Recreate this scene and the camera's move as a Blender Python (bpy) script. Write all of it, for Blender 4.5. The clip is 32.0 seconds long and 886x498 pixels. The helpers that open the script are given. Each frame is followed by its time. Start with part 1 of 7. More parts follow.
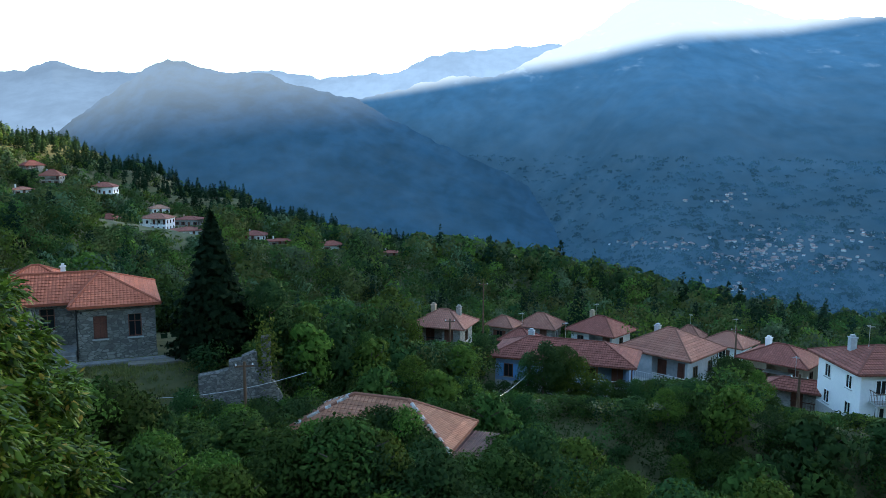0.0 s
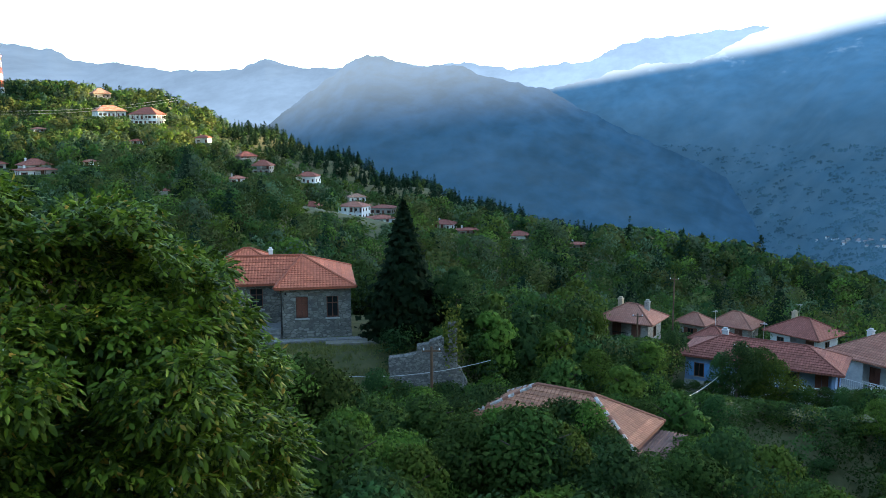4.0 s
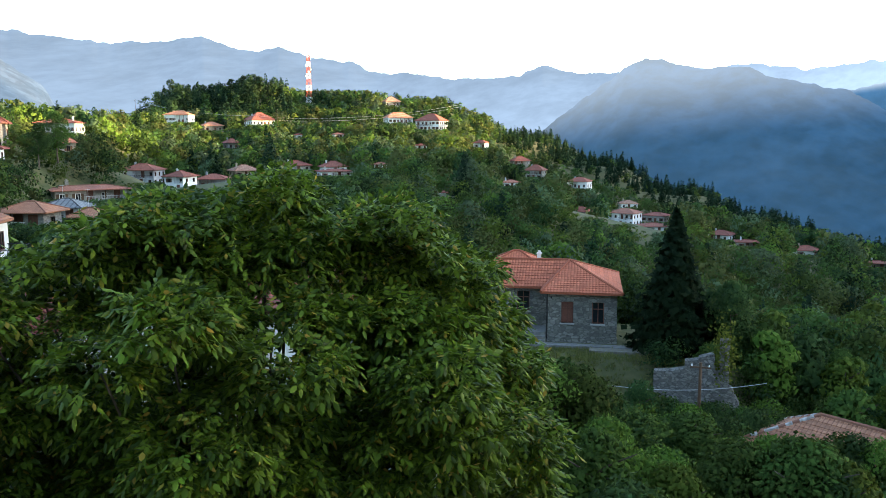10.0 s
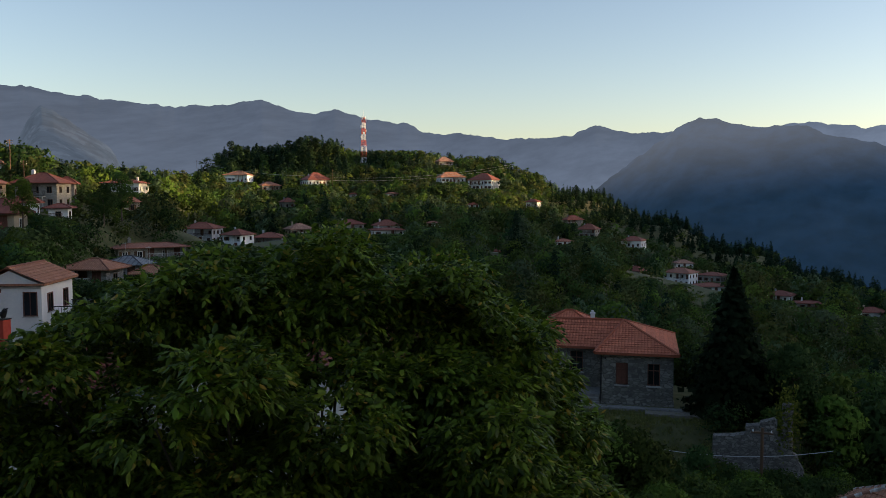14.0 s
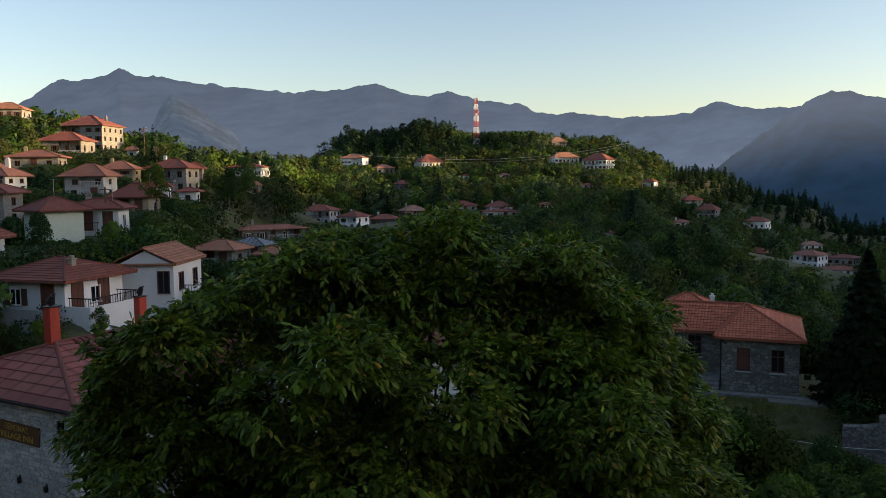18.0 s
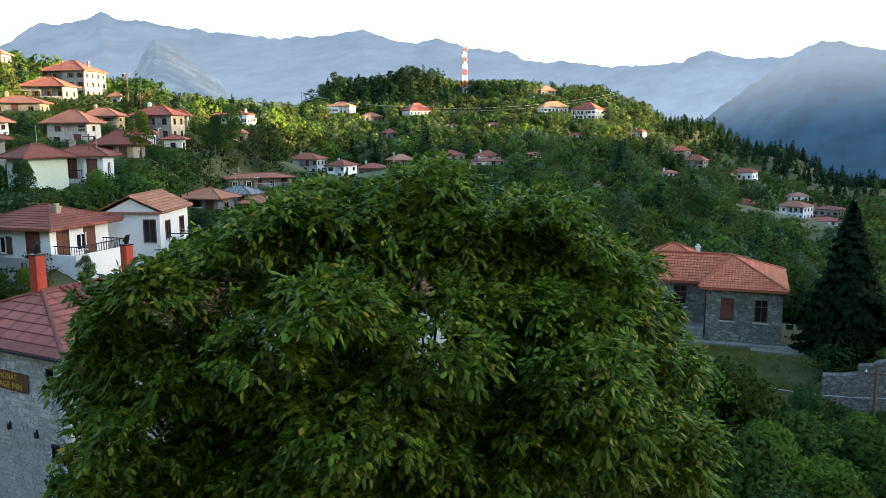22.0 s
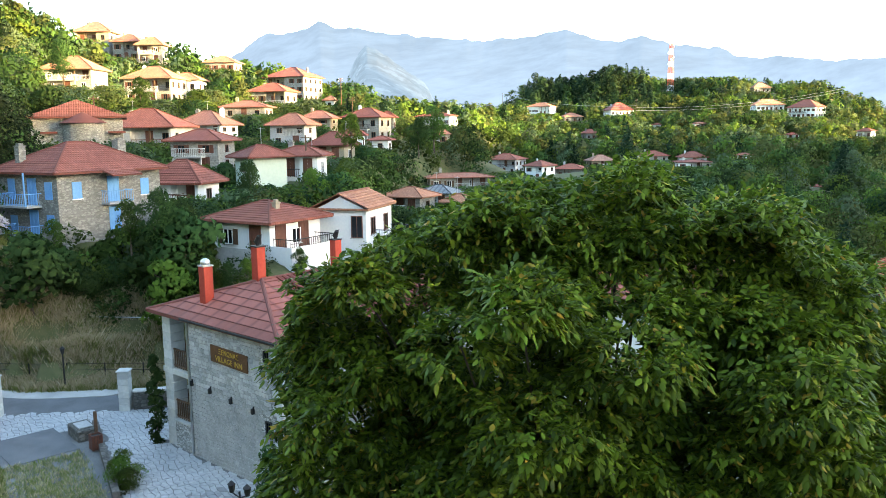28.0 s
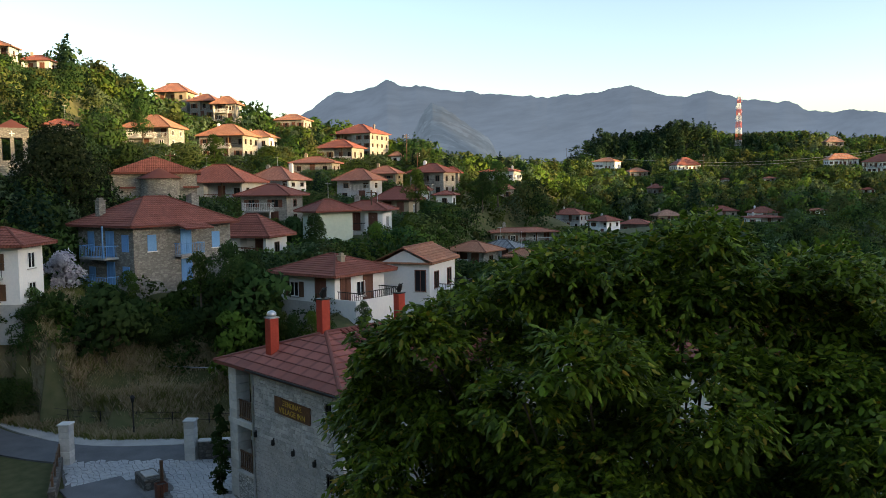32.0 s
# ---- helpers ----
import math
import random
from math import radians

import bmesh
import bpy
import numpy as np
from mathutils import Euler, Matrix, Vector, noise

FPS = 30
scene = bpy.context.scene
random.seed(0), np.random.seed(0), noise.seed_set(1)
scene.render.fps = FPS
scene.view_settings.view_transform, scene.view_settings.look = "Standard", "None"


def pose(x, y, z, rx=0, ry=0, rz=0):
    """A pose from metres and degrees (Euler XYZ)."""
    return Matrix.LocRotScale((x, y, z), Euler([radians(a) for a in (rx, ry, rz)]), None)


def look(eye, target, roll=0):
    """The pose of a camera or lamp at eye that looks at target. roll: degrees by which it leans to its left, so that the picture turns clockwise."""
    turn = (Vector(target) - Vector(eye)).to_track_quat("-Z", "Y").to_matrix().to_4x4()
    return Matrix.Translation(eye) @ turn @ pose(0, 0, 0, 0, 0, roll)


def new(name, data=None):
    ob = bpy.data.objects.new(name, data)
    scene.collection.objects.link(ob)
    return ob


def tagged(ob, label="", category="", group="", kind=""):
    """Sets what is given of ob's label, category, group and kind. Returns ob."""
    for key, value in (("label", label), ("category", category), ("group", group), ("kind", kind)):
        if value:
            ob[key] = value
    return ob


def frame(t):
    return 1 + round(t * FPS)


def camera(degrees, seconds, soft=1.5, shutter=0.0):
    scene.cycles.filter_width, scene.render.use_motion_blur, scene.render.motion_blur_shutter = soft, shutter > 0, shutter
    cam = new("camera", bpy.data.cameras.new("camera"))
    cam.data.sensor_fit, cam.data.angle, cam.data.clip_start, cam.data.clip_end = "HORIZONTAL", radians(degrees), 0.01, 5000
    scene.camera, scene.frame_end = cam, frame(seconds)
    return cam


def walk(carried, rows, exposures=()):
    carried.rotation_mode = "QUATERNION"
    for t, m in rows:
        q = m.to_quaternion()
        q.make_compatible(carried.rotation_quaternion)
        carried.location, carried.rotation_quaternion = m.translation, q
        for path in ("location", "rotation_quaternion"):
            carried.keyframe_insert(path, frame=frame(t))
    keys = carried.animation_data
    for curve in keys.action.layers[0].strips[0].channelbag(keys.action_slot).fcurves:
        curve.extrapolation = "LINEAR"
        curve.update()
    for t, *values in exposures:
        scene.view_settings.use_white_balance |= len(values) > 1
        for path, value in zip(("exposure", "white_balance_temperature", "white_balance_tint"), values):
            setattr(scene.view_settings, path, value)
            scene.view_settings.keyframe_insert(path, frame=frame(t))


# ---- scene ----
cam = camera(57.33, 32.0, soft=0.8)
EYE = 14.0
# seconds, yaw, pitch, roll: the camera turns where it stands, high on a balcony
TURNS = [
    (0.0, 0.04, -7.59, -0.29),
    (0.5, 1.49, -7.85, -0.26),
    (1.0, 3.13, -7.96, -0.26),
    (1.5, 5.49, -7.90, -0.08),
    (2.0, 6.86, -8.19, -0.34),
    (2.5, 8.12, -8.44, -0.36),
    (3.0, 9.89, -8.54, -0.27),
    (3.5, 11.81, -8.49, -0.02),
    (5.5, 16.91, -7.63, 0.39),
    (6.0, 18.88, -7.81, 0.50),
    (6.5, 20.57, -7.68, 0.60),
    (7.0, 22.57, -8.34, 0.61),
    (7.5, 25.26, -8.79, 0.69),
    (8.0, 27.33, -8.28, 0.62),
    (8.5, 28.12, -8.57, 0.24),
    (9.0, 29.38, -8.68, 0.09),
    (9.5, 31.10, -8.33, 0.03),
    (10.0, 32.22, -7.85, 0.11),
    (10.5, 32.33, -6.64, -0.07),
    (11.0, 32.47, -5.81, -0.15),
    (11.5, 32.68, -5.34, -0.14),
    (12.0, 32.83, -4.82, 0.06),
    (12.5, 33.47, -4.23, 0.09),
    (13.0, 33.89, -3.95, 0.09),
    (13.5, 35.00, -3.81, 0.19),
    (14.0, 35.91, -3.70, 0.17),
    (14.5, 37.17, -3.69, 0.32),
    (16.5, 41.58, -3.87, 0.60),
    (17.0, 42.82, -3.95, 0.80),
    (17.5, 43.91, -4.07, 0.90),
    (18.0, 43.83, -4.96, 0.74),
    (18.5, 43.32, -5.62, 0.51),
    (19.0, 43.55, -6.33, 0.47),
    (19.5, 43.40, -6.68, 0.33),
    (20.0, 43.48, -7.00, 0.38),
    (20.5, 43.33, -7.16, 0.51),
    (21.0, 43.02, -8.11, 0.39),
    (21.5, 42.97, -8.47, 0.48),
    (22.0, 43.00, -8.53, 0.39),
    (22.5, 44.01, -8.64, 0.29),
    (23.0, 45.72, -8.57, 0.16),
    (23.5, 47.47, -8.28, 0.48),
    (24.0, 48.51, -8.50, 0.43),
    (24.5, 49.68, -8.51, 0.45),
    (25.0, 50.08, -8.95, 0.40),
    (25.5, 51.18, -9.03, 0.44),
    (27.5, 55.60, -8.58, 0.60),
    (28.0, 56.88, -8.36, 0.68),
    (28.5, 57.57, -7.49, 0.65),
    (29.0, 58.23, -6.70, 0.78),
    (29.5, 59.30, -6.25, 0.73),
    (30.0, 59.53, -6.10, 0.59),
    (30.5, 59.69, -5.78, 0.44),
    (31.0, 60.52, -5.24, 0.61),
    (31.5, 60.77, -4.78, 0.65),
    (32.0, 61.38, -4.47, 0.70),
]
walk(cam, [(t, pose(0, 0, EYE, 90 + pitch, roll, yaw)) for t, yaw, pitch, roll in TURNS],
     exposures=[(0.0, 2.6, 6050, 8), (3.0, 2.85, 6200, 9), (6.0, 2.85, 6400, 10), (9.0, 3.0, 6700, 10), (10.0, 3.0, 6700, 12), (11.0, 2.35, 6800, 15), (12.0, 1.6, 6850, 18), (13.0, 1.1, 6900, 22), (17.0, 0.95, 6900, 22),
                (19.0, 1.5, 6900, 20), (20.0, 1.8, 6900, 17), (22.0, 2.8, 6900, 13), (24.0, 3.2, 7000, 12), (28.0, 3.5, 7200, 11), (29.0, 3.1, 7200, 12), (30.0, 2.5, 7200, 13), (31.0, 2.15, 7200, 15), (32.0, 1.75, 7200, 16)])

# ---- world and sun ----
SUN_AZ, SUN_EL = -52.0, 6.0
world = bpy.data.worlds.new("world")
scene.world = world
world.use_nodes = True
wn = world.node_tree
sky = wn.nodes.new("ShaderNodeTexSky")
sky.sky_type, sky.sun_disc = "NISHITA", False
sky.sun_elevation, sky.sun_rotation = radians(SUN_EL), radians(-SUN_AZ)
sky.altitude, sky.air_density, sky.dust_density, sky.ozone_density = 900, 1.0, 1.6, 1.5
bg = wn.nodes["Background"]
wn.links.new(sky.outputs[0], bg.inputs[0])
bg.inputs[1].default_value = 0.15
sun_data = bpy.data.lights.new("sun", "SUN")
sun_data.energy, sun_data.angle, sun_data.color = 4.5, radians(0.6), (1.0, 0.74, 0.36)
sun = new("sun", sun_data)
sa, se = radians(SUN_AZ), radians(SUN_EL)
sun_way = Vector((-math.sin(sa) * math.cos(se), math.cos(sa) * math.cos(se), math.sin(se)))
sun.matrix_world = look(sun_way * 900, (0, 0, 0))

# ---- materials ----
def rgb(c):
    return (*c, 1.0)


def surface(name, a, b, rough=0.85, fine=8.0, coarse=0.4, bump=0.15, metal=0.0, vary=0.12, mid=None, spec=0.3):
    """A matt surface of two colours mixed by noise at two scales, with fine relief; each object is a little different."""
    m = bpy.data.materials.new(name)
    m.use_nodes = True
    n, l = m.node_tree.nodes, m.node_tree.links
    bsdf = n["Principled BSDF"]
    bsdf.inputs["Roughness"].default_value, bsdf.inputs["Metallic"].default_value = rough, metal
    bsdf.inputs["Specular IOR Level"].default_value = spec
    geo = n.new("ShaderNodeNewGeometry")
    n1, n2 = n.new("ShaderNodeTexNoise"), n.new("ShaderNodeTexNoise")
    n1.inputs["Scale"].default_value, n2.inputs["Scale"].default_value = fine, coarse
    n1.inputs["Detail"].default_value, n2.inputs["Detail"].default_value = 4, 3
    l.new(geo.outputs["Position"], n1.inputs["Vector"]), l.new(geo.outputs["Position"], n2.inputs["Vector"])
    add = n.new("ShaderNodeMath")
    add.operation = "ADD"
    l.new(n1.outputs["Fac"], add.inputs[0]), l.new(n2.outputs["Fac"], add.inputs[1])
    ramp = n.new("ShaderNodeMapRange")
    ramp.inputs["From Min"].default_value, ramp.inputs["From Max"].default_value = 0.75, 1.3
    l.new(add.outputs[0], ramp.inputs["Value"])
    mix = n.new("ShaderNodeMix")
    mix.data_type = "RGBA"
    mix.inputs["A"].default_value, mix.inputs["B"].default_value = rgb(a), rgb(b)
    l.new(ramp.outputs[0], mix.inputs["Factor"])
    info = n.new("ShaderNodeObjectInfo")
    val = n.new("ShaderNodeMapRange")
    val.inputs["To Min"].default_value, val.inputs["To Max"].default_value = 1 - vary, 1 + vary
    l.new(info.outputs["Random"], val.inputs["Value"])
    hsv = n.new("ShaderNodeHueSaturation")
    l.new(mix.outputs["Result"], hsv.inputs["Color"]), l.new(val.outputs[0], hsv.inputs["Value"])
    l.new(hsv.outputs[0], bsdf.inputs["Base Color"])
    if bump:
        bp = n.new("ShaderNodeBump")
        bp.inputs["Strength"].default_value, bp.inputs["Distance"].default_value = bump, 0.03
        l.new(n1.outputs["Fac"], bp.inputs["Height"]), l.new(bp.outputs[0], bsdf.inputs["Normal"])
    return m


def stonework(name, a, b, joint, size=0.35, squash=0.45, depth=0.6, rough=0.9):
    """Coursed rubble: cells of uneven stones with pale or dark joints between them."""
    m = surface(name, a, b, rough, 5.0, 0.5, 0)
    n, l = m.node_tree.nodes, m.node_tree.links
    bsdf = n["Principled BSDF"]
    co = n.new("ShaderNodeTexCoord")
    mp = n.new("ShaderNodeMapping")
    mp.inputs["Scale"].default_value = (1, 1, 1 / squash)
    cell, edge = n.new("ShaderNodeTexVoronoi"), n.new("ShaderNodeTexVoronoi")
    edge.feature = "DISTANCE_TO_EDGE"
    l.new(co.outputs["Object"], mp.inputs["Vector"])
    for v in (cell, edge):
        v.inputs["Scale"].default_value = 1 / size
        l.new(mp.outputs[0], v.inputs["Vector"])
    old = bsdf.inputs["Base Color"].links[0].from_socket
    bw = n.new("ShaderNodeSeparateColor")
    l.new(cell.outputs["Color"], bw.inputs[0])
    tone = n.new("ShaderNodeMapRange")
    tone.inputs["To Min"].default_value, tone.inputs["To Max"].default_value = 0.65, 1.3
    l.new(bw.outputs[0], tone.inputs["Value"])
    hs = n.new("ShaderNodeHueSaturation")
    l.new(old, hs.inputs["Color"]), l.new(tone.outputs[0], hs.inputs["Value"])
    fac = n.new("ShaderNodeMapRange")
    fac.inputs["From Min"].default_value, fac.inputs["From Max"].default_value = 0.03, 0.09
    l.new(edge.outputs["Distance"], fac.inputs["Value"])
    mix = n.new("ShaderNodeMix")
    mix.data_type = "RGBA"
    mix.inputs["A"].default_value = rgb(joint)
    l.new(fac.outputs[0], mix.inputs["Factor"]), l.new(hs.outputs[0], mix.inputs["B"])
    l.new(mix.outputs["Result"], bsdf.inputs["Base Color"])
    bp = n.new("ShaderNodeBump")
    bp.inputs["Strength"].default_value, bp.inputs["Distance"].default_value = depth, 0.03
    l.new(fac.outputs[0], bp.inputs["Height"]), l.new(bp.outputs[0], bsdf.inputs["Normal"])
    return m


def tiling(name, a, b, dark, pitch=0.12, course=0.36, rough=0.8, depth=0.7):
    """Clay tiles: rolls down the slope and courses across it, in the roof's own u and v (metres)."""
    m = surface(name, a, b, rough, 3.0, 0.5, 0, vary=0.16)
    n, l = m.node_tree.nodes, m.node_tree.links
    bsdf = n["Principled BSDF"]
    uv = n.new("ShaderNodeUVMap")
    uv.uv_map = "UVMap"
    sep = n.new("ShaderNodeSeparateXYZ")
    l.new(uv.outputs[0], sep.inputs[0])

    def saw(out, size, op):
        d = n.new("ShaderNodeMath")
        d.operation = "DIVIDE"
        d.inputs[1].default_value = size
        l.new(out, d.inputs[0])
        f = n.new("ShaderNodeMath")
        f.operation = op
        f.inputs[1].default_value = 1.0
        l.new(d.outputs[0], f.inputs[0])
        return f.outputs[0], d.outputs[0]

    roll, ru = saw(sep.outputs[0], pitch, "PINGPONG")
    step, rv = saw(sep.outputs[1], course, "FRACT")
    wn_ = n.new("ShaderNodeTexWhiteNoise")
    wn_.noise_dimensions = "2D"
    fl = n.new("ShaderNodeVectorMath")
    fl.operation = "FLOOR"
    cb = n.new("ShaderNodeCombineXYZ")
    half = n.new("ShaderNodeMath")
    half.operation = "MULTIPLY"
    half.inputs[1].default_value = 0.5
    l.new(ru, half.inputs[0])
    l.new(half.outputs[0], cb.inputs[0]), l.new(rv, cb.inputs[1]), l.new(cb.outputs[0], fl.inputs[0]), l.new(fl.outputs[0], wn_.inputs["Vector"])
    tone = n.new("ShaderNodeMapRange")
    tone.inputs["To Min"].default_value, tone.inputs["To Max"].default_value = 0.84, 1.14
    l.new(wn_.outputs["Value"], tone.inputs["Value"])
    old = bsdf.inputs["Base Color"].links[0].from_socket
    hs = n.new("ShaderNodeHueSaturation")
    l.new(old, hs.inputs["Color"]), l.new(tone.outputs[0], hs.inputs["Value"])
    gap = n.new("ShaderNodeMath")
    gap.operation = "MINIMUM"
    m1, m2 = n.new("ShaderNodeMapRange"), n.new("ShaderNodeMapRange")
    m1.inputs["From Max"].default_value, m2.inputs["From Max"].default_value = 0.35, 0.16
    l.new(roll, m1.inputs["Value"]), l.new(step, m2.inputs["Value"]), l.new(m1.outputs[0], gap.inputs[0]), l.new(m2.outputs[0], gap.inputs[1])
    mix = n.new("ShaderNodeMix")
    mix.data_type = "RGBA"
    mix.inputs["A"].default_value = rgb(dark)
    l.new(gap.outputs[0], mix.inputs["Factor"]), l.new(hs.outputs[0], mix.inputs["B"])
    l.new(mix.outputs["Result"], bsdf.inputs["Base Color"])
    su = n.new("ShaderNodeMath")
    su.operation = "ADD"
    l.new(roll, su.inputs[0]), l.new(step, su.inputs[1])
    bp = n.new("ShaderNodeBump")
    bp.inputs["Strength"].default_value, bp.inputs["Distance"].default_value = depth, 0.05
    l.new(su.outputs[0], bp.inputs["Height"]), l.new(bp.outputs[0], bsdf.inputs["Normal"])
    return m


def foliage(name, a, b, c, rough=0.75, patch=0.12, many=False, thin_=0.4):
    """Leaves: each leaf or clump its own green, thin enough to let some light through."""
    m = bpy.data.materials.new(name)
    m.use_nodes = True
    n, l = m.node_tree.nodes, m.node_tree.links
    bsdf = n["Principled BSDF"]
    bsdf.inputs["Roughness"].default_value, bsdf.inputs["Specular IOR Level"].default_value = rough, 0.16 if rough < 0.5 else 0.05
    geo, info = n.new("ShaderNodeNewGeometry"), n.new("ShaderNodeObjectInfo")
    r1 = n.new("ShaderNodeValToRGB")
    e = r1.color_ramp.elements
    e[0].color, e[1].color = rgb(a), rgb(b)
    k = r1.color_ramp.elements.new(0.93)
    k.color = rgb(b)
    e[2].color = rgb(c)
    l.new(geo.outputs["Random Per Island"], r1.inputs[0])
    nz = n.new("ShaderNodeTexNoise")
    nz.inputs["Scale"].default_value, nz.inputs["Detail"].default_value = patch, 2
    l.new(geo.outputs["Position"], nz.inputs["Vector"])
    sm = n.new("ShaderNodeMath")
    sm.operation = "ADD"
    lot = info.outputs["Random"]
    if many:
        # woods in one sheet: every tree carries its own tone
        att = n.new("ShaderNodeAttribute")
        att.attribute_name = "tone"
        lot = att.outputs["Fac"]
    l.new(lot, sm.inputs[0]), l.new(nz.outputs["Fac"], sm.inputs[1])
    v = n.new("ShaderNodeMapRange")
    v.inputs["From Max"].default_value, v.inputs["To Min"].default_value, v.inputs["To Max"].default_value = 1.6, 0.45, 1.75
    l.new(sm.outputs[0], v.inputs["Value"])
    hs = n.new("ShaderNodeHueSaturation")
    l.new(r1.outputs[0], hs.inputs["Color"]), l.new(v.outputs[0], hs.inputs["Value"])
    hue = n.new("ShaderNodeMapRange")
    hue.inputs["To Min"].default_value, hue.inputs["To Max"].default_value = 0.475, 0.515
    l.new(lot, hue.inputs["Value"]), l.new(hue.outputs[0], hs.inputs["Hue"])
    l.new(hs.outputs[0], bsdf.inputs["Base Color"])
    tr = n.new("ShaderNodeBsdfTranslucent")
    l.new(hs.outputs[0], tr.inputs["Color"])
    ms = n.new("ShaderNodeMixShader")
    ms.inputs[0].default_value = thin_
    l.new(bsdf.outputs[0], ms.inputs[1]), l.new(tr.outputs[0], ms.inputs[2])
    l.new(ms.outputs[0], n["Material Output"].inputs["Surface"])
    return m


def distance(name, a, b, air, low, high, z0, z1, beam=None, side=None, rock=None, grain=0.14):
    """A far mountainside: woods and rock with haze painted in as emission, blue from low to high between the heights z0
    and z1.
    beam: sunlit air painted as extra emission above a height over the plan (z at x = 0, and its rise along x), and that
    glow."""
    m = surface(name, a, b, 1.0, 0.012, 0.0025, 0, vary=0.0, spec=0.0)
    n, l = m.node_tree.nodes, m.node_tree.links
    bsdf = n["Principled BSDF"]
    geo = n.new("ShaderNodeNewGeometry")
    sp = n.new("ShaderNodeSeparateXYZ")
    l.new(geo.outputs["Position"], sp.inputs[0])
    # woods and gullies run down the slope
    grainwise = n.new("ShaderNodeMapping")
    grainwise.inputs["Scale"].default_value = (1.0, 0.3, 1.5)
    l.new(geo.outputs["Position"], grainwise.inputs["Vector"])
    nz = n.new("ShaderNodeTexNoise")
    nz.inputs["Scale"].default_value, nz.inputs["Detail"].default_value = 0.006, 9
    l.new(grainwise.outputs[0], nz.inputs["Vector"])

    def calc(op, p, q):
        k = n.new("ShaderNodeMath")
        k.operation = op
        for i, x in enumerate((p, q)):
            if isinstance(x, (int, float)):
                k.inputs[i].default_value = x
            else:
                l.new(x, k.inputs[i])
        return k.outputs[0]

    def step(x, a0, a1, b0, b1):
        mr = n.new("ShaderNodeMapRange")
        mr.interpolation_type = "SMOOTHSTEP"
        for key, val in (("From Min", a0), ("From Max", a1), ("To Min", b0), ("To Max", b1)):
            mr.inputs[key].default_value = val
        l.new(x, mr.inputs["Value"])
        return mr.outputs[0]

    # haze painted as emission graded by height, made uneven by noise
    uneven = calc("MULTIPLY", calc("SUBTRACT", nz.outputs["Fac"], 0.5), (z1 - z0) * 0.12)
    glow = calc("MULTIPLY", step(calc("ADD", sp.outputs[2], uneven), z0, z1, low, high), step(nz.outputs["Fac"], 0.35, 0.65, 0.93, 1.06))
    # crowns of the woods and small gullies, as mottling of the painted haze
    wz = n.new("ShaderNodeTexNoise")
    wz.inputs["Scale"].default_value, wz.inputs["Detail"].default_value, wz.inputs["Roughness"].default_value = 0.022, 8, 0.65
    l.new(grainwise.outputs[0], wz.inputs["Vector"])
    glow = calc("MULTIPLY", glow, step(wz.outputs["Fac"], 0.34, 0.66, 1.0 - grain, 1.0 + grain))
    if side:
        # the painted haze is brighter towards the sun: from x = side[0] to side[1] it rises to side[2] times
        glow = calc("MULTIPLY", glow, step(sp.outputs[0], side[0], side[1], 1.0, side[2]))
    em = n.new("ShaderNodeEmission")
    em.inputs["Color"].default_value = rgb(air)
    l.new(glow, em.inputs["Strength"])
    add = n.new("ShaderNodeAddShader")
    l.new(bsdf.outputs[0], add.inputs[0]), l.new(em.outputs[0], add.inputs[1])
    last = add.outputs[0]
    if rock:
        # bare rock between the woods, its hazy paleness painted as emission: scale, share, glow and the height from
        # which it shows
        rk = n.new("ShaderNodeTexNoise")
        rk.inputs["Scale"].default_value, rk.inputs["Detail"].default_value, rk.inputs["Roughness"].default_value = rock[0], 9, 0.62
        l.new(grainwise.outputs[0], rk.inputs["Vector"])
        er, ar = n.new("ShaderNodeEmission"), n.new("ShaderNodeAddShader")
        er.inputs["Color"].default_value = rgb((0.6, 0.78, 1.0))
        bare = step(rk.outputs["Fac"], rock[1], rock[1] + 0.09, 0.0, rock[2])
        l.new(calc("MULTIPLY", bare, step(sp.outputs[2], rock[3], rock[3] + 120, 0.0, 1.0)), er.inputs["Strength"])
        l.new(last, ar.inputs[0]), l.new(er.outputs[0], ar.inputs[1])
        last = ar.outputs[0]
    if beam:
        # sunlit air over the slope, painted on as a second emission
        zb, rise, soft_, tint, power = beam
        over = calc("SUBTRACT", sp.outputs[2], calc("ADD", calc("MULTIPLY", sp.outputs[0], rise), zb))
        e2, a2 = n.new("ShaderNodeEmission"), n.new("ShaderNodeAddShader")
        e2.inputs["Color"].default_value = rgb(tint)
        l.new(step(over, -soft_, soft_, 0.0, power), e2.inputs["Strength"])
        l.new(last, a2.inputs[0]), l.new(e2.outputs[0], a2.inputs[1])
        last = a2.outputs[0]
    l.new(last, n["Material Output"].inputs["Surface"])
    return m


WALLS = {
    "white": surface("white_plaster", (0.74, 0.75, 0.76), (0.84, 0.84, 0.83), 0.9, 6, 0.5, 0.1),
    "cream": surface("cream_plaster", (0.3, 0.25, 0.18), (0.42, 0.35, 0.26), 0.9, 5, 0.5, 0.1),
    "grey": surface("grey_render", (0.34, 0.36, 0.38), (0.5, 0.51, 0.52), 0.9, 4, 0.6, 0.15),
    "mint": surface("mint_plaster", (0.5, 0.6, 0.52), (0.58, 0.67, 0.58), 0.9, 4, 0.5, 0.1),
    "blue": surface("blue_limewash", (0.16, 0.25, 0.42), (0.24, 0.33, 0.48), 0.9, 4, 0.5, 0.15),
    "stone": stonework("field_stone", (0.22, 0.212, 0.195), (0.35, 0.335, 0.305), (0.3, 0.29, 0.27), 0.28),
}
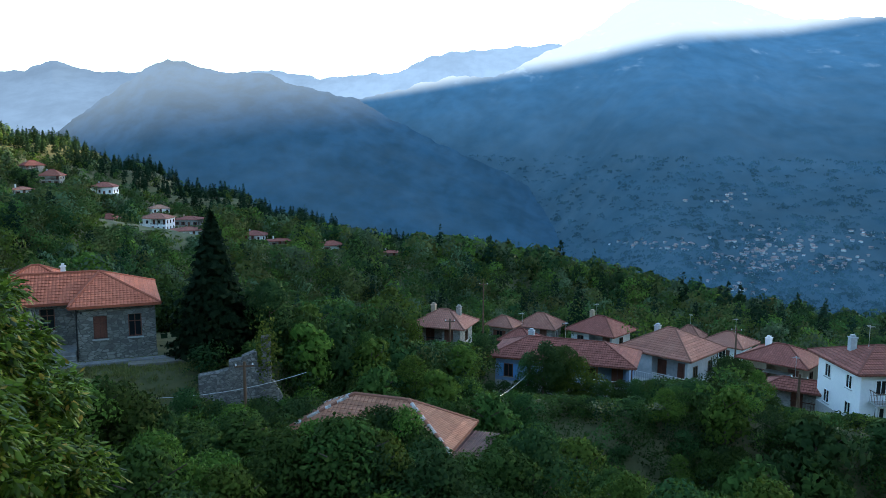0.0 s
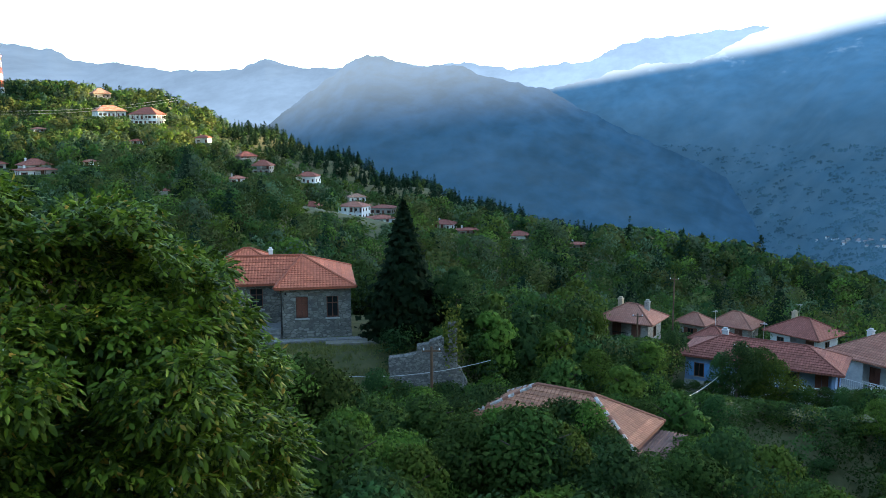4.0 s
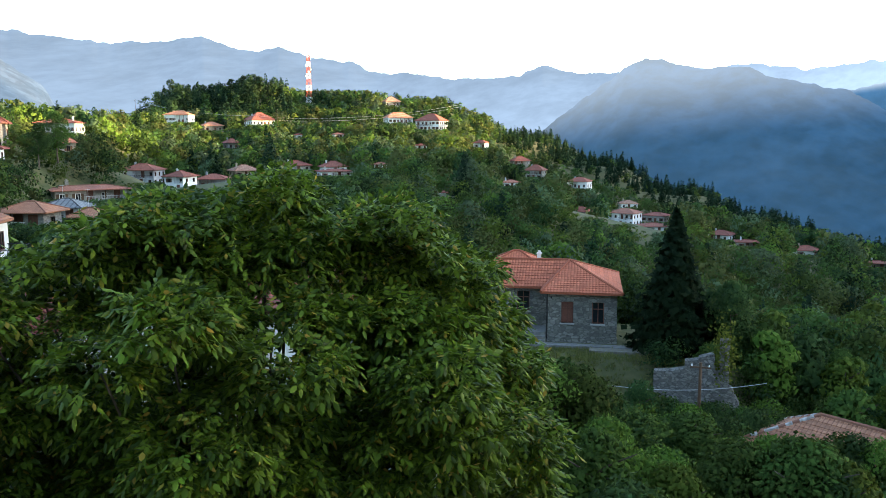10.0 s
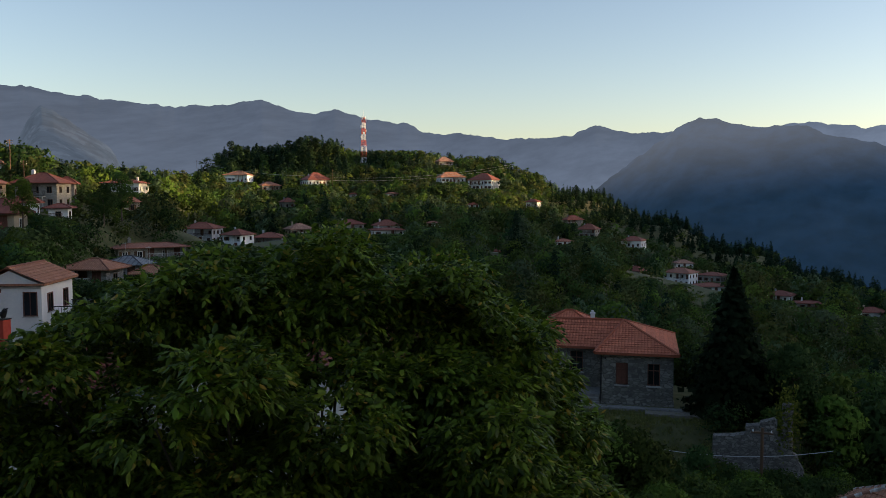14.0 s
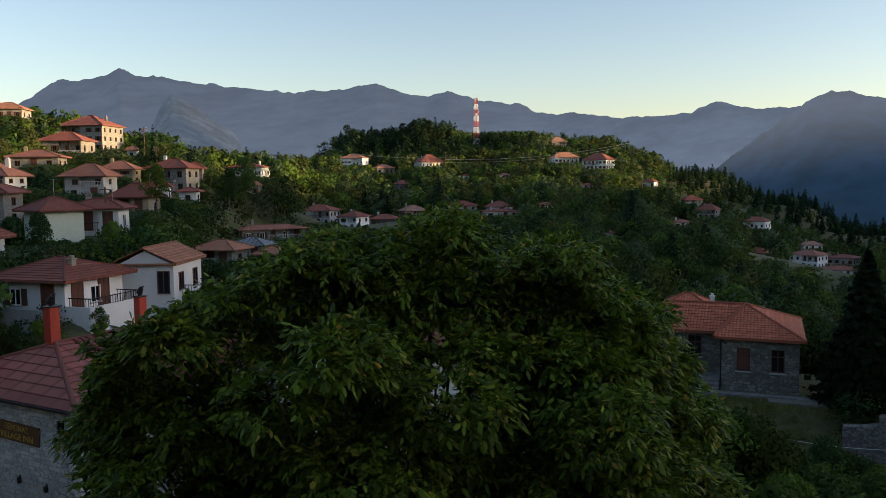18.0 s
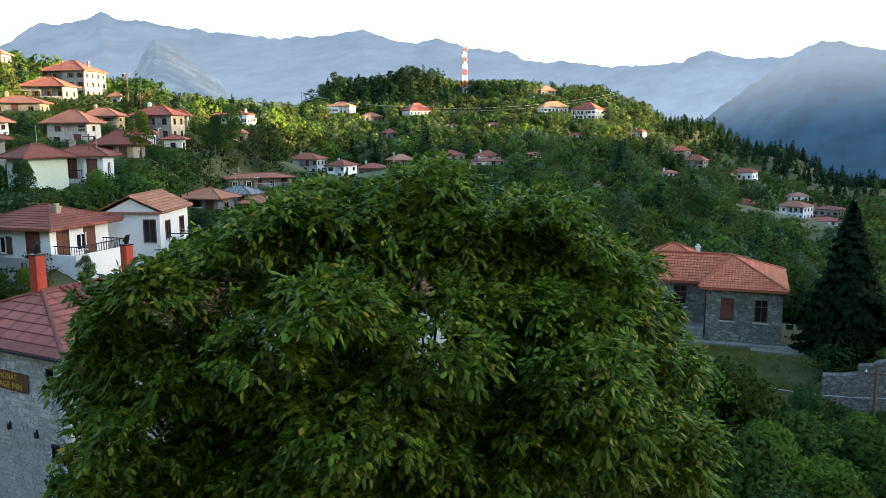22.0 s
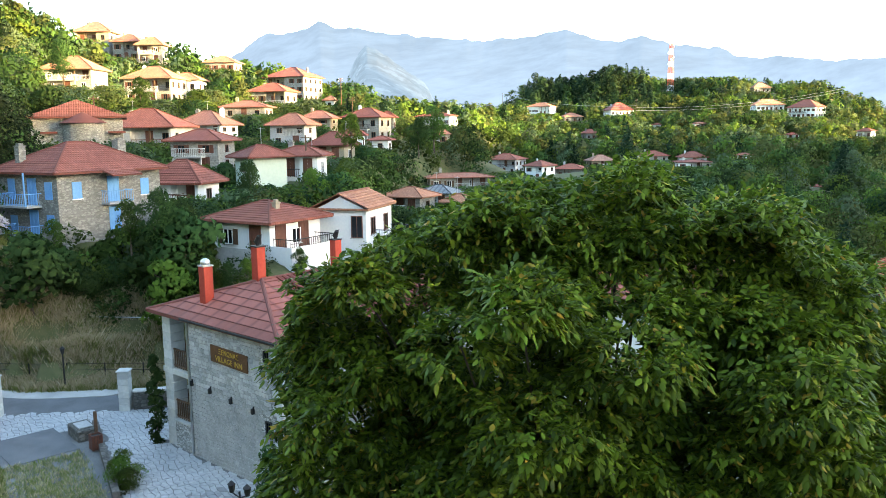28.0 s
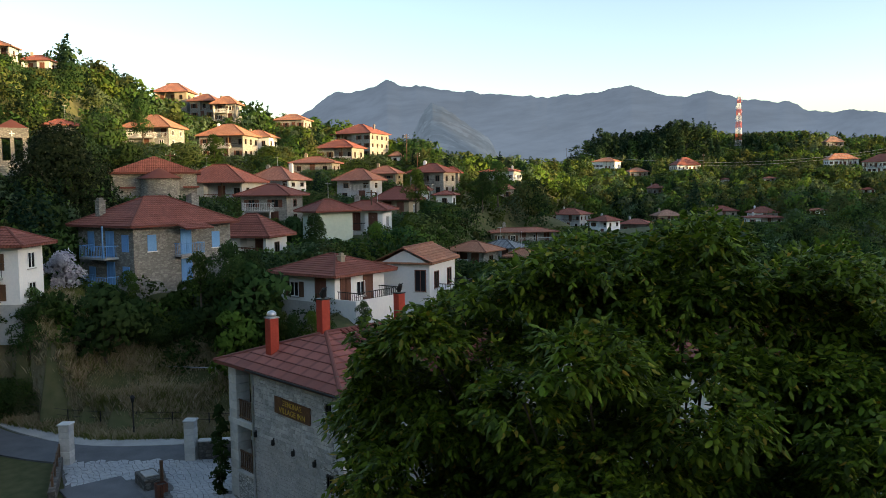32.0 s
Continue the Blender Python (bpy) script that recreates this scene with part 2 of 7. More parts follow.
ROOFS = {
    "red": tiling("red_clay_tiles", (0.25, 0.08, 0.058), (0.32, 0.112, 0.082), (0.17, 0.055, 0.04)),
    "dark": tiling("aged_clay_tiles", (0.26, 0.085, 0.06), (0.33, 0.12, 0.08), (0.17, 0.06, 0.045)),
    "orange": tiling("orange_clay_tiles", (0.4, 0.17, 0.1), (0.48, 0.23, 0.14), (0.26, 0.11, 0.07)),
    "old": tiling("lichened_tiles", (0.32, 0.17, 0.12), (0.42, 0.24, 0.17), (0.19, 0.1, 0.07)),
    "weathered": tiling("weathered_tiles", (0.36, 0.14, 0.095), (0.44, 0.2, 0.14), (0.22, 0.095, 0.065)),
    "slate": tiling("grey_slates", (0.2, 0.22, 0.24), (0.3, 0.32, 0.34), (0.08, 0.09, 0.1), 0.4, 0.3),
}
WOOD = surface("dark_wood", (0.09, 0.05, 0.03), (0.15, 0.09, 0.055), 0.7, 12, 1, 0.2)
BLUE_PAINT = surface("blue_paint", (0.12, 0.32, 0.62), (0.18, 0.4, 0.7), 0.6, 10, 1, 0.1)
RED_PAINT = surface("red_masonry_paint", (0.42, 0.05, 0.03), (0.5, 0.075, 0.045), 0.7, 8, 1, 0.15)
CONCRETE = surface("concrete", (0.36, 0.36, 0.35), (0.48, 0.47, 0.45), 0.9, 5, 0.6, 0.2)
OLD_CONCRETE = surface("stained_concrete", (0.14, 0.14, 0.135), (0.26, 0.255, 0.245), 0.9, 4, 0.5, 0.25)
IRON = surface("dark_iron", (0.03, 0.03, 0.032), (0.05, 0.05, 0.05), 0.5, 20, 2, 0.1, 0.6)
STEEL = surface("galvanised_steel", (0.5, 0.5, 0.5), (0.62, 0.62, 0.62), 0.35, 20, 2, 0.05, 0.9)
BARK = surface("bark", (0.07, 0.055, 0.04), (0.13, 0.1, 0.075), 0.95, 14, 1, 0.5)
GLASS = bpy.data.materials.new("window_glass")
GLASS.use_nodes = True
gb = GLASS.node_tree.nodes["Principled BSDF"]
gb.inputs["Base Color"].default_value, gb.inputs["Roughness"].default_value = (0.015, 0.018, 0.022, 1), 0.08
LEAF = foliage("broad_leaves", (0.028, 0.054, 0.013), (0.06, 0.104, 0.022), (0.09, 0.125, 0.03))
LEAF_DARK = foliage("dark_broad_leaves", (0.022, 0.048, 0.016), (0.046, 0.088, 0.025), (0.07, 0.105, 0.03))
LEAF_LIGHT = foliage("light_broad_leaves", (0.044, 0.08, 0.013), (0.09, 0.145, 0.023), (0.125, 0.165, 0.034))

# ---- building blocks ----
def link_mesh(name, bm, material, parent=None, label="", uv=False):
    me = bpy.data.meshes.new(name)
    bm.to_mesh(me)
    bm.free()
    for mt in (material if isinstance(material, (list, tuple)) else (material,)):
        me.materials.append(mt)
    ob = new(name, me)
    ob.parent = parent
    if label:
        ob["label"] = label
    return ob


def part(name, bm, material, parent, label=""):
    """One mesh object under a thing or a part."""
    return link_mesh(name, bm, material, parent, label)


def share(name, ob, parent, m):
    """One more alike part on the same mesh."""
    o = new(name, ob.data)
    o.parent = parent
    o.matrix_basis = m
    return o


def thing(name, m, label, category, group="", kind=""):
    ob = new(name)
    ob.matrix_basis = m
    return tagged(ob, label, category, group, kind)


def box(bm, x0, x1, y0, y1, z0, z1, bevel=0.0):
    r = bmesh.ops.create_cube(bm, size=1.0, matrix=Matrix.LocRotScale(((x0 + x1) / 2, (y0 + y1) / 2, (z0 + z1) / 2), None, (x1 - x0, y1 - y0, z1 - z0)))
    if bevel:
        bmesh.ops.bevel(bm, geom=list({e for v in r["verts"] for e in v.link_edges}), offset=bevel, segments=1, affect="EDGES")
    return r["verts"]


def boxes(*specs, bevel=0.0):
    bm = bmesh.new()
    for s in specs:
        box(bm, *s, bevel=bevel)
    return bm


def rod(bm, a, b, r0, r1=None, sides=8):
    a, b = Vector(a), Vector(b)
    d = b - a
    m = Matrix.Translation((a + b) / 2) @ d.to_track_quat("Z", "Y").to_matrix().to_4x4()
    bmesh.ops.create_cone(bm, cap_ends=True, segments=sides, radius1=r0, radius2=r0 if r1 is None else r1, depth=d.length, matrix=m)


def rods(*specs, sides=8):
    bm = bmesh.new()
    for s in specs:
        rod(bm, *s, sides=sides)
    return bm


def quick_mesh(name, verts, faces, material, smooth=False, normals=None, tones=None):
    """A mesh from numpy arrays: verts (n, 3) and triangles or quads (m, k)."""
    me = bpy.data.meshes.new(name)
    n, (m, k) = len(verts), faces.shape
    me.vertices.add(n)
    me.vertices.foreach_set("co", np.ascontiguousarray(verts, dtype=np.float32).ravel())
    me.loops.add(m * k)
    me.loops.foreach_set("vertex_index", np.ascontiguousarray(faces, dtype=np.int32).ravel())
    me.polygons.add(m)
    me.polygons.foreach_set("loop_start", np.arange(0, m * k, k, dtype=np.int32))
    if smooth:
        me.polygons.foreach_set("use_smooth", np.ones(m, dtype=bool))
    me.update(calc_edges=True)
    if normals is not None:
        me.attributes.new("custom_normal", "FLOAT_VECTOR", "POINT").data.foreach_set("vector", np.ascontiguousarray(normals, dtype=np.float32).ravel())
    if tones is not None:
        me.attributes.new("tone", "FLOAT", "POINT").data.foreach_set("value", np.ascontiguousarray(tones, dtype=np.float32))
    me.materials.append(material)
    return me


def soft_normals(v, height, width):
    """Crown normals that point outwards from the crown's core, so that it is shaded as one rounded body of leaves."""
    q = v.reshape(-1, 4, 3)
    own = np.cross(q[:, 2] - q[:, 0], q[:, 3] - q[:, 1])
    own = np.repeat(own / np.maximum(np.linalg.norm(own, axis=1, keepdims=True), 1e-9), 4, 0)
    d = (v - np.array([0, 0, 0.42 * height])) / np.array([width, width, 0.55 * height])
    d = d / np.maximum(np.linalg.norm(d, axis=1, keepdims=True), 1e-9)
    n = 0.85 * d + 0.25 * own + np.array([0, 0, 0.1])
    return n / np.maximum(np.linalg.norm(n, axis=1, keepdims=True), 1e-9)


# ---- houses ----
PADS = []          # x, y, z and radius of every place made level for a building
CACHE = {}
FLATS = []         # level places: centre, half sizes, turn, height
WORDS = {"white": "whitewashed", "cream": "cream plastered", "grey": "grey rendered", "mint": "pale green plastered", "blue": "blue limewashed", "stone": "rubble stone",
         "red": "red tiled", "dark": "dull red tiled", "orange": "orange tiled", "old": "lichened brown tiled", "weathered": "weathered pink tiled", "slate": "grey slated"}


def clip(poly, axis, lo, hi):
    """The part of a convex polygon (points with two coordinates) whose axis lies between lo and hi."""
    for sign, lim in ((1, lo), (-1, -hi)):
        out = []
        for i, p in enumerate(poly):
            q = poly[(i + 1) % len(poly)]
            a, b = sign * p[axis] - lim, sign * q[axis] - lim
            if a >= 0:
                out.append(p)
            if (a >= 0) != (b >= 0):
                k = a / (a - b)
                out.append((p[0] + (q[0] - p[0]) * k, p[1] + (q[1] - p[1]) * k))
        poly = out
        if len(poly) < 3:
            return []
    return poly


def slope_axes(pts):
    n = (pts[1] - pts[0]).cross(pts[2] - pts[0]).normalized()
    if n.z < 0:
        n = -n
    up = (Vector((0, 0, 1)) - n * n.z).normalized()
    return n, up, up.cross(n)


def course(bm, pts, o, n, up, side, lo, hi, thick, butt):
    """One course of tiles on a slope: a sloping strip whose lower edge stands proud."""
    flat = clip([((p - o).dot(side), (p - o).dot(up)) for p in pts], 1, lo, hi)
    if not flat:
        return
    if sum(p[0] * q[1] - q[0] * p[1] for p, q in zip(flat, flat[1:] + flat[:1])) < 0:
        flat = flat[::-1]
    uvl = bm.loops.layers.uv.verify()
    top = []
    for u, v in flat:
        k = thick * (1 - (v - lo) / (hi - lo)) + butt
        top.append(bm.verts.new(o + side * u + up * v + n * k))
    low = [bm.verts.new(o + side * u + up * v - n * 0.01) for u, v in flat]
    fs = [bm.faces.new(top)] + [bm.faces.new((top[i], low[i], low[(i + 1) % len(low)], top[(i + 1) % len(top)])) for i in range(len(low))]
    for i, f in enumerate(fs):
        for lp in f.loops:
            c = lp.vert.co - o
            lp[uvl].uv = (c.dot(side), c.dot(up))


def poly_roof(parent, rim, tops, faces, mt, step=0.5, thick=0.04, lift=0.16, name="roof"):
    """A roof of any plan: rim points at the eaves, ridge points, and faces over both; every course of tiles is a part."""
    bm = bmesh.new()
    P = [Vector(p) for p in rim] + [Vector(p) for p in tops]
    vs = [bm.verts.new(p) for p in P]
    low = [bm.verts.new(p - Vector((0, 0, lift))) for p in P[:len(rim)]]
    for f in faces:
        bm.faces.new([vs[i] for i in f])
    k = len(rim)
    for i in range(k):
        bm.faces.new((vs[i], low[i], low[(i + 1) % k], vs[(i + 1) % k]))
    bm.faces.new(low)
    bmesh.ops.recalc_face_normals(bm, faces=bm.faces[:])
    bm.loops.layers.uv.new("UVMap")
    ob = part(name, bm, mt, parent)
    for f in faces:
        pts = [P[i] for i in f]
        n, up, side = slope_axes(pts)
        o = min(pts, key=lambda p: p.z)
        vmax = max((p - o).dot(up) for p in pts)
        for j in range(int(vmax / step) + 1):
            b = bmesh.new()
            b.loops.layers.uv.new("UVMap")
            course(b, pts, o, n, up, side, j * step, min((j + 1) * step, vmax + 1e-3), thick, 0.012)
            if len(b.faces):
                part("tile_course", b, mt, ob)
            else:
                b.free()
    return ob



def roof_mesh(name, w, d, z, rise, mt, parent, over=0.6, kind="hip", lift=0.14, step=0.0):
    """A hipped or gabled roof on a w x d plan with its eaves at height z, with the tiles' u and v in metres."""
    bm = bmesh.new()
    uvl = bm.loops.layers.uv.new("UVMap")
    a, b = w / 2 + over, d / 2 + over
    ring = [(-a, -b), (a, -b), (a, b), (-a, b)]
    lo = [bm.verts.new((x, y, z)) for x, y in ring]
    hi = [bm.verts.new((x, y, z + lift)) for x, y in ring]
    t = z + lift + rise
    along_x = a >= b
    if kind == "gable":
        p, q = bm.verts.new((0, -b, t)), bm.verts.new((0, b, t))
        tops = [(hi[3], hi[0], p, q), (hi[1], hi[2], q, p)]
    elif along_x:
        e = max(a - b, 0.3)
        p, q = bm.verts.new((-e, 0, t)), bm.verts.new((e, 0, t))
        tops = [(hi[0], hi[1], q, p), (hi[1], hi[2], q), (hi[2], hi[3], p, q), (hi[3], hi[0], p)]
    else:
        e = max(b - a, 0.3)
        p, q = bm.verts.new((0, -e, t)), bm.verts.new((0, e, t))
        tops = [(hi[0], hi[1], p), (hi[1], hi[2], q, p), (hi[2], hi[3], q), (hi[3], hi[0], p, q)]
    for f in tops:
        bm.faces.new(f)
    for i in range(4):
        bm.faces.new((lo[i], lo[(i + 1) % 4], hi[(i + 1) % 4], hi[i]))
    bm.faces.new(lo[::-1])
    bm.normal_update()
    for f in bm.faces:
        n = f.normal
        up = Vector((0, 0, 1)) - n * n.z
        up = up.normalized() if up.length > 0.05 else Vector((0, 1, 0))
        side = up.cross(n)
        for lp in f.loops:
            lp[uvl].uv = (lp.vert.co.dot(side), lp.vert.co.dot(up))
    courses = []
    if step:
        for f in tops:
            pts = [v.co.copy() for v in f]
            n, up, side = slope_axes(pts)
            if n.z < 0.3:
                continue
            o = min(pts, key=lambda k: k.z)
            vmax = max((k - o).dot(up) for k in pts)
            for j in range(int(vmax / step) + 1):
                c = bmesh.new()
                c.loops.layers.uv.new("UVMap")
                course(c, pts, o, n, up, side, j * step, min((j + 1) * step, vmax + 1e-3), 0.04, 0.012)
                courses.append(c)
    ob = part("roof", bm, mt, parent)
    for c in courses:
        if len(c.faces):
            part("tile_course", c, mt, ob)
        else:
            c.free()
    P, Q = ((0, -b, t), (0, b, t)) if kind == "gable" else (((-e, 0, t), (e, 0, t)) if along_x else ((0, -e, t), (0, e, t)))
    caps = [(P, Q, 0.11)]
    if kind == "hip":
        corner = [(x, y, z + lift) for x, y in ring]
        ends = (P, Q, Q, P) if along_x else (P, P, Q, Q)
        caps += [(c, g, 0.1) for c, g in zip(corner, ends)]
    part("ridge_tiles", rods(*caps, sides=6), mt, ob)
    return ob


def window(parent, m, w=0.9, h=1.2, frame_mat=None, shutters=None, name="window"):
    """A window with a frame proud of the wall, a dark pane set back in it, a sill, and shutters if it has them. It faces -y."""
    frame_mat = frame_mat or WOOD
    key = (round(w, 1), round(h, 1), frame_mat.name)
    if key not in CACHE:
        t = 0.07
        fr = bmesh.new()
        xs, zs = (-w / 2, -w / 2 + t, -0.025, 0.025, w / 2 - t, w / 2), (0, t, h - t, h)
        v_ = {(i, k, b): fr.verts.new((x_, y_, z_)) for b, y_ in enumerate((-0.06, 0.02)) for i, x_ in enumerate(xs) for k, z_ in enumerate(zs)}
        solid = lambda i, k: 0 <= i < 5 and 0 <= k < 3 and (i, k) not in ((1, 1), (3, 1))
        for i in range(5):
            for k in range(3):
                if not solid(i, k):
                    continue
                fr.faces.new((v_[i, k, 0], v_[i + 1, k, 0], v_[i + 1, k + 1, 0], v_[i, k + 1, 0]))
                for di, dk, p_, q_ in ((0, -1, (0, 0), (1, 0)), (1, 0, (1, 0), (1, 1)), (0, 1, (1, 1), (0, 1)), (-1, 0, (0, 1), (0, 0))):
                    if not solid(i + di, k + dk):
                        fr.faces.new((v_[i + q_[0], k + q_[1], 0], v_[i + p_[0], k + p_[1], 0], v_[i + p_[0], k + p_[1], 1], v_[i + q_[0], k + q_[1], 1]))
        me = bpy.data.meshes.new("window_frame")
        fr.to_mesh(me), fr.free(), me.materials.append(frame_mat)
        pn = boxes((-w / 2 + t, w / 2 - t, -0.02, 0.01, t, h - t))
        mp = bpy.data.meshes.new("pane")
        pn.to_mesh(mp), pn.free(), mp.materials.append(GLASS)
        sl = boxes((-w / 2 - 0.08, w / 2 + 0.08, -0.12, 0.02, -0.07, -0.003))
        ms = bpy.data.meshes.new("sill")
        sl.to_mesh(ms), sl.free(), ms.materials.append(CONCRETE)
        CACHE[key] = me, mp, ms
    me, mp, ms = CACHE[key]
    fr = new(name, me)
    fr.parent, fr.matrix_basis = parent, m
    for name_, mesh_ in (("pane", mp), ("sill", ms)):
        piece = new(name_, mesh_)
        piece.parent = fr
    if shutters:
        for s in (-1, 1):
            k = ("shutter", round(w, 1), round(h, 1), shutters.name)
            if k not in CACHE:
                bm = boxes((-w / 4, w / 4, -0.05, 0.0, 0, h), *[(-w / 4 + 0.04, w / 4 - 0.04, -0.065, -0.05, z, z + 0.07) for z in np.arange(0.06, h - 0.1, 0.13)])
                CACHE[k] = bpy.data.meshes.new("shutter")
                bm.to_mesh(CACHE[k]), bm.free(), CACHE[k].materials.append(shutters)
            sh = new("shutter", CACHE[k])
            sh.parent, sh.matrix_basis = fr, pose(s * (w * 0.75 + 0.02), 0, 0)
    return fr


def door(parent, m, w=1.0, h=2.1, mt=None):
    bm = boxes((-w / 2 - 0.08, -w / 2, -0.07, 0.02, 0, h + 0.08), (w / 2, w / 2 + 0.08, -0.07, 0.02, 0, h + 0.08), (-w / 2, w / 2, -0.07, 0.02, h, h + 0.08),
               (-w / 2, -0.01, -0.04, 0.02, 0, h), (0.01, w / 2, -0.04, 0.02, 0, h), (-w / 2 + 0.1, -0.1, -0.055, -0.04, 0.15, 0.9), (0.1, w / 2 - 0.1, -0.055, -0.04, 0.15, 0.9),
               (-w / 2 + 0.1, -0.1, -0.055, -0.04, 1.05, h - 0.15), (0.1, w / 2 - 0.1, -0.055, -0.04, 1.05, h - 0.15))
    ob = part("door", bm, mt or WOOD, parent)
    ob.matrix_basis = m
    return ob


def balcony(parent, m, w, depth, mt=None, rail=None, posts=0.0):
    """A slab with a railing of upright bars, and posts down to the ground where it has them."""
    slab = part("balcony", boxes((-w / 2, w / 2, -depth, 0.0, -0.16, 0.0)), mt or CONCRETE, parent)
    slab.matrix_basis = m
    bm = boxes((-w / 2, w / 2, -depth, -depth + 0.05, 0.92, 0.98), (-w / 2, w / 2, -depth, -depth + 0.05, 0.1, 0.14),
               (-w / 2, -w / 2 + 0.05, -depth, 0, 0.92, 0.98), (w / 2 - 0.05, w / 2, -depth, 0, 0.92, 0.98))
    n = max(int(w / 0.22), 4)
    for i in range(n + 1):
        x = -w / 2 + 0.02 + (w - 0.04) * i / n
        box(bm, x - 0.012, x + 0.012, -depth + 0.01, -depth + 0.035, 0, 0.92)
    for i in range(max(int(depth / 0.22), 2)):
        y = -depth + 0.2 + 0.22 * i
        if y < -0.02:
            for s in (-1, 1):
                box(bm, s * (w / 2 - 0.025) - 0.012, s * (w / 2 - 0.025) + 0.012, y - 0.012, y + 0.012, 0, 0.92)
    part("railing", bm, rail or IRON, slab)
    if posts:
        for s in (-1, 1):
            part("post", boxes((s * (w / 2 - 0.12) - 0.09, s * (w / 2 - 0.12) + 0.09, -depth + 0.03, -depth + 0.21, -posts, -0.16)), mt or CONCRETE, slab)
    return slab


def chimney(parent, x, y, z, h=1.2, s=0.5, mt=None):
    bm = boxes((x - s / 2, x + s / 2, y - s / 2, y + s / 2, z - 0.8, z + h), (x - s / 2 - 0.06, x + s / 2 + 0.06, y - s / 2 - 0.06, y + s / 2 + 0.06, z + h, z + h + 0.09),
               (x - s / 3, x + s / 3, y - s / 3, y + s / 3, z + h + 0.09, z + h + 0.28))
    return part("chimney", bm, mt or WALLS["white"], parent)


def pieces(name, bm, material, parent):
    """Every block of bm as a part of its own."""
    left = set(bm.verts)
    while left:
        todo, got = [left.pop()], []
        while todo:
            v = todo.pop()
            got.append(v)
            for e in v.link_edges:
                o = e.other_vert(v)
                if o in left:
                    left.discard(o)
                    todo.append(o)
        one, key = bmesh.new(), {}
        for v in got:
            key[v] = one.verts.new(v.co)
        for f in {f for v in got for f in v.link_faces}:
            one.faces.new([key[v] for v in f.verts])
        part(name, one, material, parent)
    bm.free()


def house(x, y, z, yaw, w, d, h, rise, wall, roof, floors, kind, lift=0.0, porch=False, balcony_=None, chimneys=0, awning=False, face="", **more):
    """A village house: walls on a footing, a tiled roof on wide eaves, rows of windows, a door, a recessed loggia, and its balcony, porch or chimneys. Its front faces -y."""
    rnd = random.Random(int(abs(x * 7 + y * 13) * 10))
    far_off = math.hypot(x, y)
    if roof == "red" and far_off > 130:
        roof = rnd.choice(["orange", "weathered", "red", "orange"] if z > 15 else ["red", "weathered", "red", "dark"])
    if wall == "cream" and far_off > 150:
        wall = rnd.choice(["cream", "stone", "stone", "grey"])
    sh = "hipped" if kind == "hip" else "gabled"
    word = {1: "single-storey", 2: "two-storey", 3: "three-storey"}[floors]
    ob = thing("house", pose(x, y, z, 0, 0, yaw), f"{word} {WORDS[wall]} house with a {WORDS[roof]} {sh} roof", "house", "houses of the mountain village")
    PADS.append((x, y, z, max(w, d) * 0.62))
    wm = WALLS[wall]
    foot = lift + 2.5
    fh = h / floors
    wh = min(1.35, fh * 0.52)
    part("footing", boxes((-w / 2 - 0.04, w / 2 + 0.04, -d / 2 - 0.04, d / 2 + 0.04, -foot, 0.25)), WALLS["stone"] if wall in ("stone", "cream") else CONCRETE, ob)
    # the loggia: the top storey stands back behind posts and a railing
    deep = 0.0
    if kind == "hip" and w > 4.5 and not more.get("blank") and not more.get("terrace") and far_off > 60 and rnd.random() < 0.75:
        deep = min(1.3, d * 0.28)
        side_ = rnd.choice([-1, 1])
        l0, l1 = (-w / 2 + 0.3, w * rnd.uniform(0.0, 0.2)) if side_ < 0 else (w * rnd.uniform(-0.2, 0.0), w / 2 - 0.3)
        lz = (floors - 1) * fh + (0.0 if floors > 1 else 0.25)
        part("wall", boxes((-w / 2, w / 2, -d / 2 + deep, d / 2, -foot, h)), wm, ob)
        for a, b, z0 in ((-w / 2, l0, -foot), (l1, w / 2, -foot)):
            part("wall", boxes((a, b, -d / 2, -d / 2 + deep, z0, h)), wm, ob)
        part("wall", boxes((l0, l1, -d / 2, -d / 2 + deep, -foot, lz)), wm, ob)
        rl = part("railing", boxes((l0, l1, -d / 2 + 0.02, -d / 2 + 0.07, lz + 0.85, lz + 0.93), *[(q, q + 0.03, -d / 2 + 0.03, -d / 2 + 0.06, lz, lz + 0.85) for q in np.arange(l0 + 0.1, l1, 0.24)]), rnd.choice([WOOD, BROWN, WALLS["white"], IRON]), ob)
        n_ = max(int((l1 - l0) / 2.4), 1)
        for i in range(1, n_):
            q = l0 + (l1 - l0) * i / n_
            part("post", boxes((q - 0.09, q + 0.09, -d / 2 + 0.01, -d / 2 + 0.19, lz, h)), WOOD, ob)
    else:
        part("wall", boxes((-w / 2, w / 2, -d / 2, d / 2, -foot, h)), wm, ob)
    if kind == "gable":
        bm = bmesh.new()
        f = [bm.verts.new((sx * w / 2, s * d / 2, h)) for s in (-1, 1) for sx in (-1, 1)] + [bm.verts.new((0, s * d / 2, h + rise * 0.93)) for s in (-1, 1)]
        for q in ((0, 1, 4), (3, 2, 5), (1, 3, 5, 4), (2, 0, 4, 5), (0, 2, 3, 1)):
            bm.faces.new([f[i] for i in q])
        part("gable", bm, wm, ob)
    over = (0.75 if far_off > 60 else 0.6) if kind == "hip" else 0.35
    roof_mesh("roof", w, d, h, rise * (0.85 if far_off > 130 else 1.0), ROOFS[roof], ob, over, kind, step=0.36 if far_off < 90 else 0.0)
    part("soffit", boxes((-w / 2 - over + 0.05, w / 2 + over - 0.05, -d / 2 - over + 0.05, d / 2 + over - 0.05, h - 0.05, h - 0.003)), WOOD, ob)
